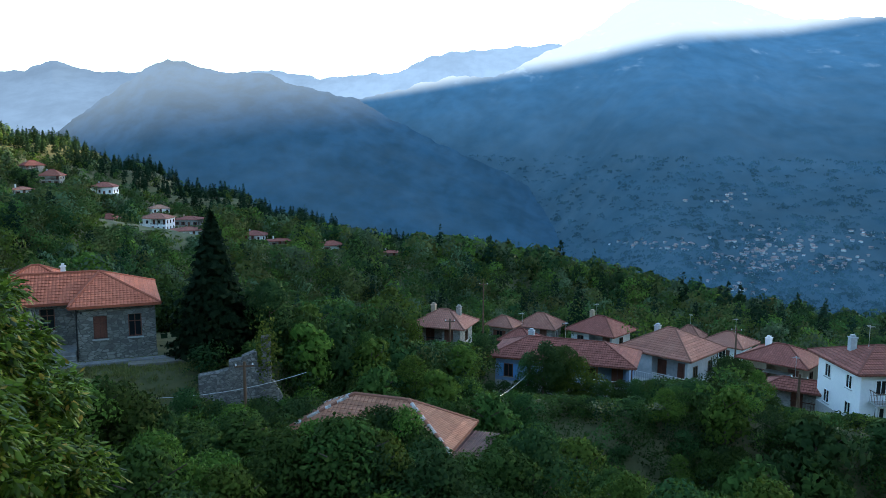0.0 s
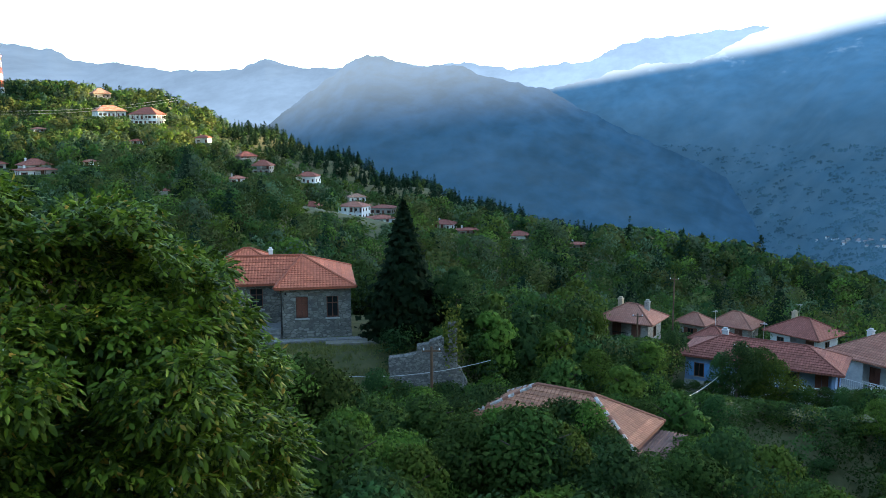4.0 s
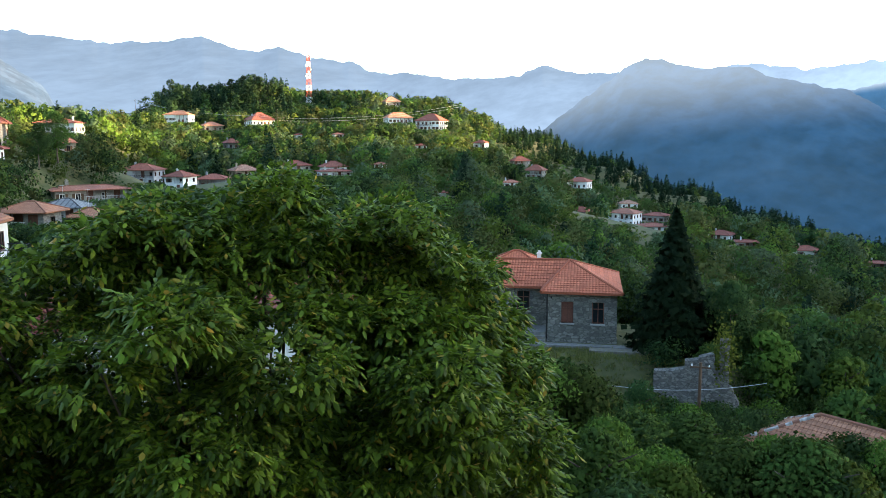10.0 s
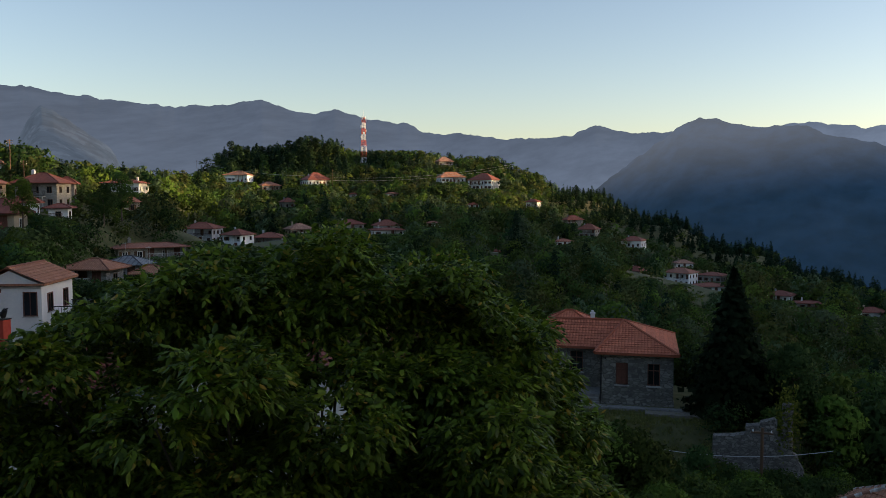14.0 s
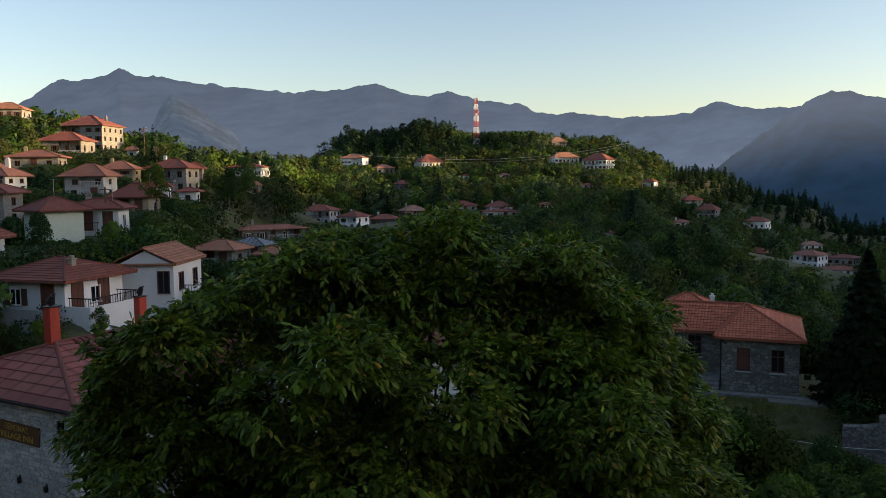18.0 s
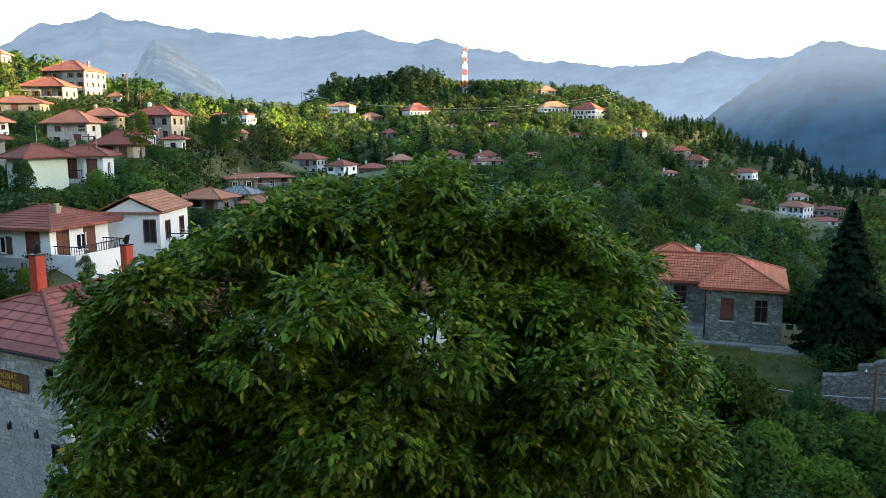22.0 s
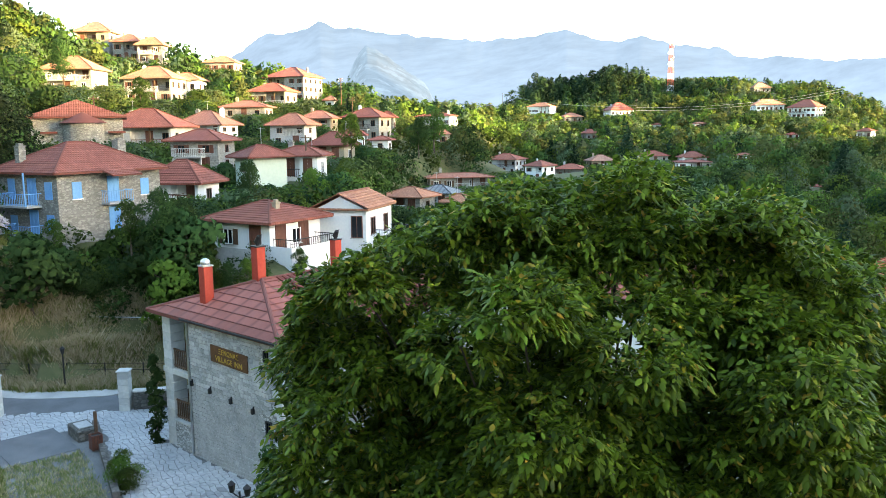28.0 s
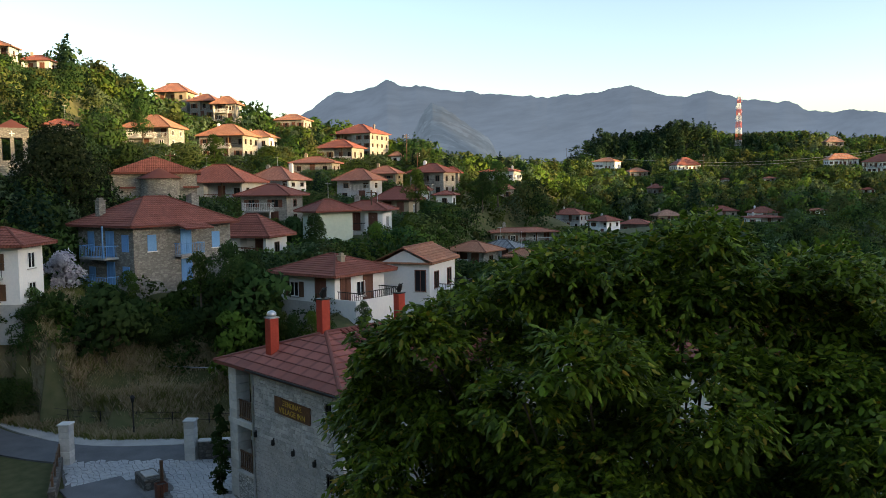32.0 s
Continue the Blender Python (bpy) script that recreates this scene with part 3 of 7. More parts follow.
    sash = rnd.choice([WOOD, WOOD, WALLS["white"], BROWN])
    shut = rnd.choice([None, None, BROWN, WOOD]) if wall != "blue" else BLUE_PAINT
    for fl in range(floors):
        z0 = fl * fh + (fh - wh) * 0.5
        nf = max(int(w / 2.4), 1)
        for i in range(nf):
            xx = (i + 0.5) * w / nf - w / 2 + rnd.uniform(-0.15, 0.15)
            if more.get("blank"):
                continue
            back = deep if deep and l0 < xx < l1 and fl == floors - 1 else 0.0
            if deep and not back and fl == floors - 1 and (abs(xx - l0) < 0.6 or abs(xx - l1) < 0.6):
                continue
            if (fl == 0 and i == nf // 2 and nf > 1) or (back and i % 2 == 0):
                door(ob, pose(xx, -d / 2 + back, fl * fh + 0.26), 0.95, min(2.05, fh * 0.78), BROWN)
            else:
                window(ob, pose(xx, -d / 2 + back, z0), 0.95, wh, sash, shut if not back else None)
        ns = max(int(d / 2.9), 1)
        for s in (-1, 1):
            for i in range(ns):
                window(ob, pose(s * w / 2, (i + 0.5) * d / ns - d / 2, z0, 0, 0, 90 * s), 0.95, wh, sash, None)
    if more.get("balcony"):
        top = (floors - 1) * fh
        balcony(ob, pose(-w * 0.08, -d / 2, max(top, 0.35) + 0.02), w * 0.62, 1.2, CONCRETE, rnd.choice([IRON, WALLS["white"], WOOD]), max(top, 0.35) if floors > 1 else 0.0)
    if more.get("side_balcony"):
        balcony(ob, pose(w / 2, 0.1 * d, fh + 0.02, 0, 0, 90), d * 0.7, 1.6, CONCRETE, IRON, fh)
    if more.get("terrace"):
        tr = part("terrace", boxes((w / 2, w / 2 + 2.0, -d * 0.5, d * 0.35, -2.5, 0.05)), wm, ob)
        balcony(ob, pose(w / 2 + 0.2, -0.075 * d, 0.2, 0, 0, 90), d * 0.84, 1.85, CONCRETE, IRON)
        part("parapet", boxes((w / 2 - 0.6, w / 2 + 2.12, -d * 0.5 - 0.14, -d * 0.5 - 0.003, -1.6, 0.62), (w / 2 + 2.003, w / 2 + 2.12, -d * 0.5, d * 0.35, -1.6, 0.62)), wm, ob, "low white rendered parapet")
        for yy in (-0.3, 0.15):
            door(ob, pose(w / 2, yy * d, 0.06, 0, 0, 90), 0.9, 2.0, BROWN)
    if porch:
        part("porch_roof", boxes((-w * 0.3, w * 0.3, -d / 2 - 1.8, -d / 2, h - 0.15, h + 0.02)), ROOFS[roof], ob)
        for s in (-1, 1):
            part("porch_post", boxes((s * w * 0.27 - 0.1, s * w * 0.27 + 0.1, -d / 2 - 1.7, -d / 2 - 1.5, -foot, h - 0.15)), WALLS["white"], ob)
    if awning:
        part("awning", boxes((-w * 0.1, w * 0.35, -d / 2 - 1.1, -d / 2, h * 0.72, h * 0.76)), STEEL, ob, "corrugated sheet metal awning")
    if far_off < 150 and rnd.random() < 0.5:
        ax, az_ = rnd.uniform(-0.3, 0.3) * w, h + rise * 0.5
        aerial = part("aerial", rods(((ax, 0.1, az_), (ax, 0.1, az_ + 2.6), 0.025), sides=6), STEEL, ob)
        for k in range(5):
            part("aerial_bar", rods(((ax - 0.35 + 0.05 * k, 0.1 + 0.16 * (k - 2), az_ + 2.5), (ax + 0.35 - 0.05 * k, 0.1 + 0.16 * (k - 2), az_ + 2.5), 0.012), sides=5), STEEL, aerial)
    for i in range(max(chimneys, 1 if w > 6 else 0)):
        fx = (-0.28, 0.3, 0.05)[i % 3]
        chimney(ob, fx * w, 0.12 * d, h + rise * 0.5, 0.9 + 0.5 * rnd.random(), 0.55, WALLS[rnd.choice(["cream", "stone", "grey", "white"])])
    return ob


BROWN = surface("brown_paint", (0.11, 0.045, 0.03), (0.16, 0.065, 0.045), 0.6, 10, 1, 0.1)
HIDDEN = [(-22.6, 24.4)]        # buildings that trees may hide
house(-22.6, 24.4, -1.2, 40, 11.0, 7.5, 9.0, 1.5, 'white', 'red', 3, 'hip', chimneys=2)
house(-354.8, 357.0, 20.9, 70, 14.5, 11.6, 3.4, 5.3, 'white', 'red', 1, 'hip', lift=4.5, porch=True)
house(-396.9, 332.9, 22.4, 30, 14.6, 11.7, 5.1, 3.0, 'white', 'red', 1, 'hip')
house(-372.4, 335.2, 17.5, 68, 11.1, 8.8, 3.3, 2.8, 'stone', 'red', 1, 'hip')
house(-315.0, 296.6, 7.8, 72, 7.1, 5.7, 3.5, 2.6, 'cream', 'red', 1, 'hip')
house(-299.3, 421.9, 22.5, 55, 16.1, 9.6, 3.5, 4.1, 'white', 'red', 1, 'hip')
house(-278.8, 429.2, 18.2, 8, 16.2, 12.9, 5.9, 5.2, 'white', 'red', 2, 'hip', balcony=True)
house(-239.8, 358.6, 7.5, 54, 5.1, 4.1, 2.2, 1.1, 'white', 'red', 1, 'hip')
house(-231.3, 408.1, 7.5, 5, 7.1, 5.7, 3.2, 1.9, 'white', 'red', 1, 'hip')
house(-313.9, 345.7, 13.2, 62, 3.6, 2.9, 2.2, 1.0, 'white', 'red', 1, 'hip')
house(-298.0, 361.1, 13.5, 60, 5.7, 4.6, 2.2, 1.0, 'white', 'red', 1, 'hip')
house(-354.8, 491.4, 36.5, 56, 11.2, 8.9, 3.3, 4.3, 'stone', 'old', 1, 'hip')
house(-205.3, 406.1, -1.3, 47, 9.2, 7.3, 2.2, 3.0, 'stone', 'red', 1, 'hip')
house(-188.1, 390.7, -7.6, 6, 9.2, 7.3, 4.2, 3.4, 'cream', 'red', 2, 'hip', balcony=True)
house(-180.6, 347.2, -9.7, 47, 7.7, 6.2, 2.2, 1.4, 'white', 'red', 1, 'hip')
house(-167.5, 401.0, -13.4, 3, 10.8, 8.6, 4.2, 2.6, 'white', 'red', 1, 'hip')
house(-142.0, 343.0, -22.6, -8, 7.0, 5.6, 3.3, 2.4, 'stone', 'red', 1, 'hip')
house(-128.3, 362.1, -26.5, -5, 12.2, 9.8, 5.7, 2.4, 'white', 'red', 2, 'hip')
house(-121.0, 384.9, -26.9, -3, 11.1, 8.9, 3.5, 1.5, 'stone', 'red', 1, 'hip')
house(-110.0, 346.2, -26.9, 33, 11.6, 9.3, 2.5, 1.5, 'white', 'dark', 1, 'hip')
house(-139.8, 398.3, -21.8, 29, 8.4, 6.7, 2.3, 1.9, 'white', 'old', 1, 'hip')
house(-80.3, 343.1, -28.3, -7, 9.0, 7.2, 2.4, 1.9, 'white', 'red', 1, 'hip')
house(-68.3, 334.7, -29.5, 22, 7.8, 6.3, 2.2, 0.8, 'stone', 'red', 1, 'hip')
house(-45.7, 329.7, -30.5, 23, 8.7, 7.0, 2.2, 1.8, 'white', 'red', 1, 'hip')
house(-21.9, 330.5, -33.7, 14, 6.1, 4.9, 2.2, 0.8, 'stone', 'red', 1, 'hip')
house(-228.9, 175.9, -1.5, 27, 11.1, 8.9, 4.9, 2.4, 'grey', 'dark', 2, 'hip', balcony=True)
house(-200.1, 167.3, -2.0, 15, 6.5, 7.2, 4.3, 2.0, 'white', 'red', 2, 'hip')
house(-202.6, 182.6, -2.7, 33, 8.9, 7.1, 3.5, 1.8, 'stone', 'dark', 1, 'hip')
house(-208.8, 201.7, 0.5, 66, 8.1, 6.5, 2.2, 2.3, 'cream', 'old', 1, 'hip')
house(-212.5, 231.9, 1.3, 63, 9.2, 7.3, 2.2, 2.1, 'stone', 'red', 1, 'hip')
house(-203.9, 243.8, 0.6, 55, 8.9, 7.1, 2.2, 2.5, 'white', 'red', 1, 'hip', chimneys=1)
house(-192.5, 230.8, -0.4, 50, 11.6, 9.3, 2.2, 0.8, 'white', 'red', 1, 'hip')
house(-186.2, 250.3, 1.6, 47, 4.9, 3.9, 2.2, 0.8, 'white', 'red', 1, 'hip')
house(-166.0, 263.5, -9.3, 42, 3.8, 3.0, 2.2, 0.8, 'white', 'red', 1, 'hip')
house(-132.1, 89.5, 2.6, 68, 12.0, 5.4, 2.2, 0.8, 'stone', 'red', 1, 'hip')
house(-106.5, 68.7, 2.1, 32, 4.8, 3.8, 2.2, 1.1, 'grey', 'slate', 1, 'hip')
house(-91.8, 54.7, 3.2, 29, 5.0, 4.0, 2.2, 1.1, 'stone', 'orange', 1, 'hip')
house(-79.7, 54.2, 3.3, 36, 2.5, 2.0, 2.2, 0.8, 'stone', 'orange', 1, 'hip')
gabled = house(-58.4, 29.5, 2.7, 41, 4.2, 5.8, 5.3, 1.1, 'white', 'orange', 2, 'gable', side_balcony=True, blank=True)
window(gabled, pose(1.35, -2.9, 3.15), 0.95, 1.7, BROWN, None)
chimney(house(-57.8, 21.9, 5.4, 25, 5.6, 5.4, 2.2, 1.2, 'white', 'red', 1, 'hip', terrace=True), 1.5, -0.6, 2.7, 0.75, 0.4, WALLS["cream"])
house(-84.8, 31.7, 7.4, 100, 4.3, 3.4, 3.9, 1.2, 'mint', 'red', 2, 'hip', blank=True)
house(-88.6, 38.1, 8.6, 47, 4.9, 3.4, 2.6, 1.0, 'white', 'red', 1, 'hip', chimneys=1)
house(-99.1, 29.8, 9.4, 48, 6.0, 4.8, 3.6, 1.3, 'stone', 'red', 2, 'hip', balcony=True)
house(-80.2, 22.0, 7.0, 45, 5.3, 4.3, 2.2, 2.1, 'white', 'red', 1, 'hip', balcony=True)
house(-122.3, 29.0, 12.0, 52, 10.1, 8.1, 2.8, 2.6, 'grey', 'red', 1, 'hip', chimneys=1)
house(-127.9, 39.4, 12.6, 43, 7.2, 5.8, 2.5, 2.5, 'white', 'red', 2, 'hip', chimneys=2)
house(-107.0, 51.0, 9.5, 40, 4.9, 3.9, 2.5, 1.8, 'cream', 'red', 1, 'hip')
house(-126.5, 53.1, 11.8, 42, 6.0, 4.8, 3.2, 2.2, 'grey', 'red', 2, 'hip')
house(-174.1, 28.2, 22.3, 56, 9.4, 7.6, 3.9, 3.2, 'stone', 'red', 2, 'hip', balcony=True)
house(-195.3, 48.6, 20.7, 51, 10.9, 8.7, 5.5, 3.4, 'cream', 'red', 2, 'hip', balcony=True)
house(-202.9, 57.8, 23.5, 54, 7.8, 6.3, 3.0, 2.2, 'white', 'red', 1, 'hip')
house(-247.6, 46.4, 38.8, 59, 9.2, 7.4, 3.0, 3.4, 'cream', 'red', 1, 'hip', lift=3)
house(-239.7, 53.5, 33.7, 52, 7.3, 5.8, 5.1, 2.6, 'cream', 'red', 2, 'hip')
house(-230.9, 57.2, 32.6, 56, 6.5, 5.2, 4.7, 2.8, 'cream', 'red', 2, 'hip', balcony=True)
house(-264.6, 87.6, 33.1, 52, 9.8, 7.8, 3.1, 2.6, 'cream', 'red', 1, 'hip', balcony=True)
house(-252.0, 106.6, 23.5, 37, 14.0, 12.6, 7.7, 4.0, 'cream', 'red', 3, 'hip', chimneys=3)
house(-210.5, 82.9, 21.0, 44, 10.3, 8.3, 3.5, 2.8, 'cream', 'red', 1, 'hip')
house(-165.0, 59.4, 16.8, 55, 8.6, 6.9, 2.2, 1.6, 'stone', 'red', 1, 'hip')
house(-166.0, 75.9, 14.1, 45, 6.6, 5.3, 2.6, 2.0, 'cream', 'red', 2, 'hip')
house(-152.3, 80.7, 11.9, 37, 7.7, 6.2, 4.8, 2.2, 'cream', 'red', 2, 'hip', balcony=True)
house(-157.3, 88.2, 13.5, 51, 3.0, 2.4, 3.2, 1.6, 'stone', 'red', 1, 'hip')
house(-140.5, 71.2, 10.8, 53, 3.8, 3.1, 2.3, 1.7, 'white', 'red', 1, 'hip')
house(-216.2, 102.6, 20.5, 45, 2.6, 2.1, 2.2, 1.5, 'white', 'orange', 1, 'hip')
house(-266.3, 171.4, 14.9, 37, 13.0, 10.4, 4.2, 1.8, 'white', 'red', 1, 'hip', chimneys=2)
house(-200.6, 130.8, 9.8, 57, 4.1, 3.3, 2.9, 1.6, 'stone', 'red', 1, 'hip')
house(-135.2, 74.4, 10.0, 46, 3.1, 2.5, 2.2, 0.8, 'white', 'red', 1, 'hip', balcony=True)
house(-64.4, -0.1, 6.0, 60, 4.1, 3.2, 4.2, 1.1, 'white', 'red', 2, 'hip', balcony=True)
house(-215.3, 1.3, 44.2, 70, 6.5, 5.2, 2.7, 1.7, 'cream', 'red', 1, 'hip')
house(-220.1, 9.8, 42.0, 67, 6.3, 5.0, 2.8, 1.8, 'cream', 'red', 1, 'hip')
house(-128.1, 7.9, 20.9, 96, 3.3, 2.6, 2.2, 0.8, 'stone', 'red', 1, 'hip')
house(38.1, 69.0, -9.7, 3, 6.9, 6.9, 4.7, 1.4, 'white', 'red', 2, 'hip', balcony=True)
house(36.1, 83.9, -11.8, -43, 6.1, 4.9, 3.1, 1.4, 'cream', 'red', 1, 'hip', awning=True, chimneys=1)
house(24.9, 86.2, -11.5, -44, 7.5, 6.7, 3.2, 2.2, 'grey', 'weathered', 1, 'hip', balcony=True, chimneys=1)
house(12.6, 80.8, -10.3, -18, 13.3, 5.6, 2.7, 1.5, 'blue', 'red', 1, 'hip')
house(21.3, 106.7, -13.3, -41, 6.1, 4.9, 2.2, 1.8, 'grey', 'red', 1, 'hip', chimneys=1)
house(15.2, 123.1, -16.6, -27, 5.2, 4.1, 2.4, 1.8, 'stone', 'weathered', 1, 'hip')
house(9.0, 117.3, -15.1, -29, 3.3, 2.6, 2.2, 1.3, 'stone', 'weathered', 1, 'hip')
house(0.2, 99.2, -11.1, -20, 5.8, 4.6, 2.5, 1.7, 'stone', 'weathered', 1, 'hip', chimneys=2)
house(36.7, 101.3, -13.6, -45, 4.5, 3.6, 2.2, 1.3, 'white', 'weathered', 1, 'hip')
house(37.3, 119.8, -17.7, -32, 3.1, 2.4, 2.6, 1.6, 'stone', 'weathered', 1, 'hip')
house(9.2, 93.2, -11.3, -26, 3.0, 2.4, 2.2, 1.2, 'stone', 'red', 1, 'hip')
house(33.6, 73.9, -11.1, -32, 4.6, 1.8, 2.2, 0.8, 'stone', 'red', 1, 'hip')


# ---- landmarks ----


# the old stone school on its terrace
SCHOOL_STONE = stonework("school_stone", (0.14, 0.14, 0.125), (0.23, 0.225, 0.2), (0.1, 0.1, 0.09), 0.42, 0.5, 0.8)
SCHOOL_TILES = tiling("school_tiles", (0.46, 0.125, 0.065), (0.54, 0.165, 0.09), (0.3, 0.085, 0.045), 0.12, 0.36)
school = thing("school", pose(-20.74, 57.36, -1.35, 0, 0, 22), "long single-storey grey stone school with a red tiled hipped roof", "school building")
PADS.append((-29, 57, -1.35, 7.5)), PADS.append((-22, 61, -1.35, 6.5))
FLATS.append((-27, 57, 14, 6.6, 22, -1.5))
SH = 3.72


def holed_wall(bm, x0, x1, y0, y1, z0, z1, holes):
    """A wall along x with openings (from, to, sill, head) cut through it."""
    xs = x0
    for a, b, s, h in sorted(holes):
        box(bm, xs, a, y0, y1, z0, z1)
        if s > z0:
            box(bm, a, b, y0, y1, z0, s)
        if h < z1:
            box(bm, a, b, y0, y1, h, z1)
        xs = b
    box(bm, xs, x1, y0, y1, z0, z1)


bm = bmesh.new()
holed_wall(bm, -5.3, 0, 0, 0.5, -2, SH, [(-4.15, -3.25, 1.35, 3.0), (-1.85, -0.95, 1.35, 3.0)])
holed_wall(bm, -18, -5.3, 2, 2.5, -2, SH, [(-7.7, -6.7, 1.75, 3.35), (-10.3, -9.1, 0.9, 3.25), (-12.7, -11.6, 0.9, 3.25), (-15.3, -14.3, 1.75, 3.35)])
box(bm, -0.5, 0, 0.5, 9, -2, SH), box(bm, -18, -0.5, 8.5, 9, -2, SH), box(bm, -18, -17.5, 2.5, 8.5, -2, SH), box(bm, -5.3, -4.8, 0.5, 2.5, -2, SH)
pieces("wall", bm, SCHOOL_STONE, school)
part("plinth", boxes((-5.34, 0.04, -0.05, 0.5, -2, 0.3)), SCHOOL_STONE, school)
for x0, x1, z0, z1, y in ((-4.15, -3.25, 1.35, 3.0, 0), (-1.85, -0.95, 1.35, 3.0, 0), (-7.7, -6.7, 1.75, 3.35, 2), (-15.3, -14.3, 1.75, 3.35, 2)):
    w_ = boxes((x0, x1, y + 0.2, y + 0.27, z0, z0 + 0.07), (x0, x1, y + 0.2, y + 0.27, z1 - 0.07, z1), (x0, x0 + 0.07, y + 0.2, y + 0.27, z0, z1), (x1 - 0.07, x1, y + 0.2, y + 0.27, z0, z1),
               ((x0 + x1) / 2 - 0.03, (x0 + x1) / 2 + 0.03, y + 0.2, y + 0.27, z0, z1), (x0, x1, y + 0.2, y + 0.27, (z0 + z1) / 2 + 0.25, (z0 + z1) / 2 + 0.31))
    fr = part("window_frame", w_, BROWN, school)
    part("pane", boxes((x0 + 0.07, x1 - 0.07, y + 0.23, y + 0.24, z0 + 0.07, z1 - 0.07)), GLASS if x0 != -4.15 else BROWN, fr)
    part("window_sill", boxes((x0 - 0.1, x1 + 0.1, y - 0.1, y + 0.2, z0 - 0.09, z0)), CONCRETE, school, "pale stone sill")
    part("lintel", boxes((x0 - 0.2, x1 + 0.2, y - 0.02, y + 0.2, z1, z1 + 0.2)), SCHOOL_STONE, school)
for x0, x1 in ((-10.3, -9.1), (-12.7, -11.6)):
    door(school, pose((x0 + x1) / 2, 2.2, 0.62), x1 - x0 - 0.16, 2.5, BROWN)
S1, S2, ST = (-14.3, 5, SH + 1.72), (-3.7, 5, SH + 1.72), SH + 0.06
poly_roof(school, [(-18.4, 1.6, ST), (-5.7, 1.6, ST), (-5.7, -0.4, ST), (0.4, -0.4, ST), (0.4, 9.4, ST), (-18.4, 9.4, ST)], [S1, S2],
          [(0, 1, 7, 6), (1, 2, 7), (2, 3, 7), (3, 4, 7), (4, 5, 6, 7), (5, 0, 6)], SCHOOL_TILES, 0.36, 0.03)
for a, b in ((S1, S2), (S2, (-5.7, -0.4, ST)), (S2, (0.4, -0.4, ST)), (S2, (0.4, 9.4, ST)), (S1, (-18.4, 1.6, ST))):
    part("ridge_tiles", rods((a, b, 0.12), sides=6), SCHOOL_TILES, school)
bm = boxes((-18, -5.32, -0.3, 2, -0.6, 0.62), (-18, -5.32, -0.65, -0.3, -0.6, 0.4), (-18, -5.32, -1.0, -0.65, -0.6, 0.18))
part("porch_steps", bm, OLD_CONCRETE, school, "worn concrete porch and steps")
part("downpipe", rods(((-5.22, -0.06, 0.1), (-5.22, -0.06, SH), 0.05)), IRON, school)
part("lamp", rods(((-4.9, -0.02, 3.35), (-4.9, -0.2, 3.3), 0.07)), IRON, school)
annexe = thing("school_annexe", pose(-33.6, 66.0, -1.35, 0, 0, 22), "stone annexe behind the school with a red hipped roof", "school building")
part("wall", boxes((-2.6, 2.6, -2.4, 2.4, -2, 3.5)), SCHOOL_STONE, annexe)
roof_mesh("roof", 5.2, 4.8, 3.5, 1.4, SCHOOL_TILES, annexe, 0.4)
chimney(annexe, 2.1, -0.8, 4.0, 0.9, 0.35, WALLS["white"])
PADS.append((-33.6, 66.0, -1.35, 4.0))
DIRT = surface("trodden_earth", (0.13, 0.12, 0.1), (0.24, 0.22, 0.18), 0.95, 4, 0.4, 0.3)
path = thing("terrace_path", pose(-20.74, 57.36, -1.35, 0, 0, 22), "pale worn concrete strip before the school", "path", kind="structure")
part("slab", boxes((-18, 1.6, -1.75, -1.0, -0.3, 0.04)), OLD_CONCRETE, path)
part("slab", boxes((-2.0, 4.0, -2.9, -1.95, -0.3, 0.03)), DIRT, path)
part("slab", boxes((-19, -9.0, -3.6, -1.95, -0.35, 0.02)), DIRT, path)

# retaining wall of the school terrace, with an ivy-grown pillar
RUBBLE = stonework("rubble_wall", (0.11, 0.105, 0.095), (0.2, 0.19, 0.175), (0.08, 0.08, 0.072), 0.28, 0.55, 1.0)
rw = thing("retaining_wall", pose(-13.4, 52.3, -1.7, 0, 0, 13), "rough rubble retaining wall below the school terrace", "wall", kind="structure")
bm = bmesh.new()
for a, b, z0, z1 in ((-2.7, -1.5, 0.35, 0.5), (-1.5, -0.75, 0.5, 0.7), (-0.75, 0.1, 1.2, 1.35), (0.1, 1.1, 1.5, 1.85), (1.1, 2.3, 1.0, -0.5), (2.3, 2.7, -0.6, -1.4)):
    for q in box(bm, a, b, -0.3, 0.45, -4.0, 1.0):
        if q.co.z < -3:
            q.co.y -= 0.6
        else:
            q.co.z = z0 if q.co.x < (a + b) / 2 else z1
part("wall", bm, RUBBLE, rw)
part("pillar", boxes((1.35, 2.0, -0.4, 0.3, -3.0, 2.9), bevel=0.1), RUBBLE, rw)

# the guesthouse with the sign
INN_STONE = stonework("inn_stone", (0.38, 0.375, 0.36), (0.52, 0.515, 0.49), (0.2, 0.2, 0.19), 0.22, 0.4, 0.8)
QUOIN = surface("dressed_stone", (0.5, 0.5, 0.48), (0.66, 0.65, 0.62), 0.9, 6, 0.8, 0.25)
INN_TILES = tiling("inn_tiles", (0.29, 0.092, 0.07), (0.35, 0.115, 0.085), (0.2, 0.065, 0.05), 0.5, 0.52, 0.75, 0.3)
ROLL_TILES = tiling("inn_roll_tiles", (0.42, 0.13, 0.09), (0.52, 0.18, 0.12), (0.22, 0.07, 0.05), 0.13, 0.38)
inn = thing("guesthouse", pose(-37.67, 10.10, -1.25, 0, 0, 15.0), "two-storey pale stone guesthouse with red roof, chimneys and loggia", "guesthouse")
PADS.append((-35.5, 16.5, -1.25, 7.5))
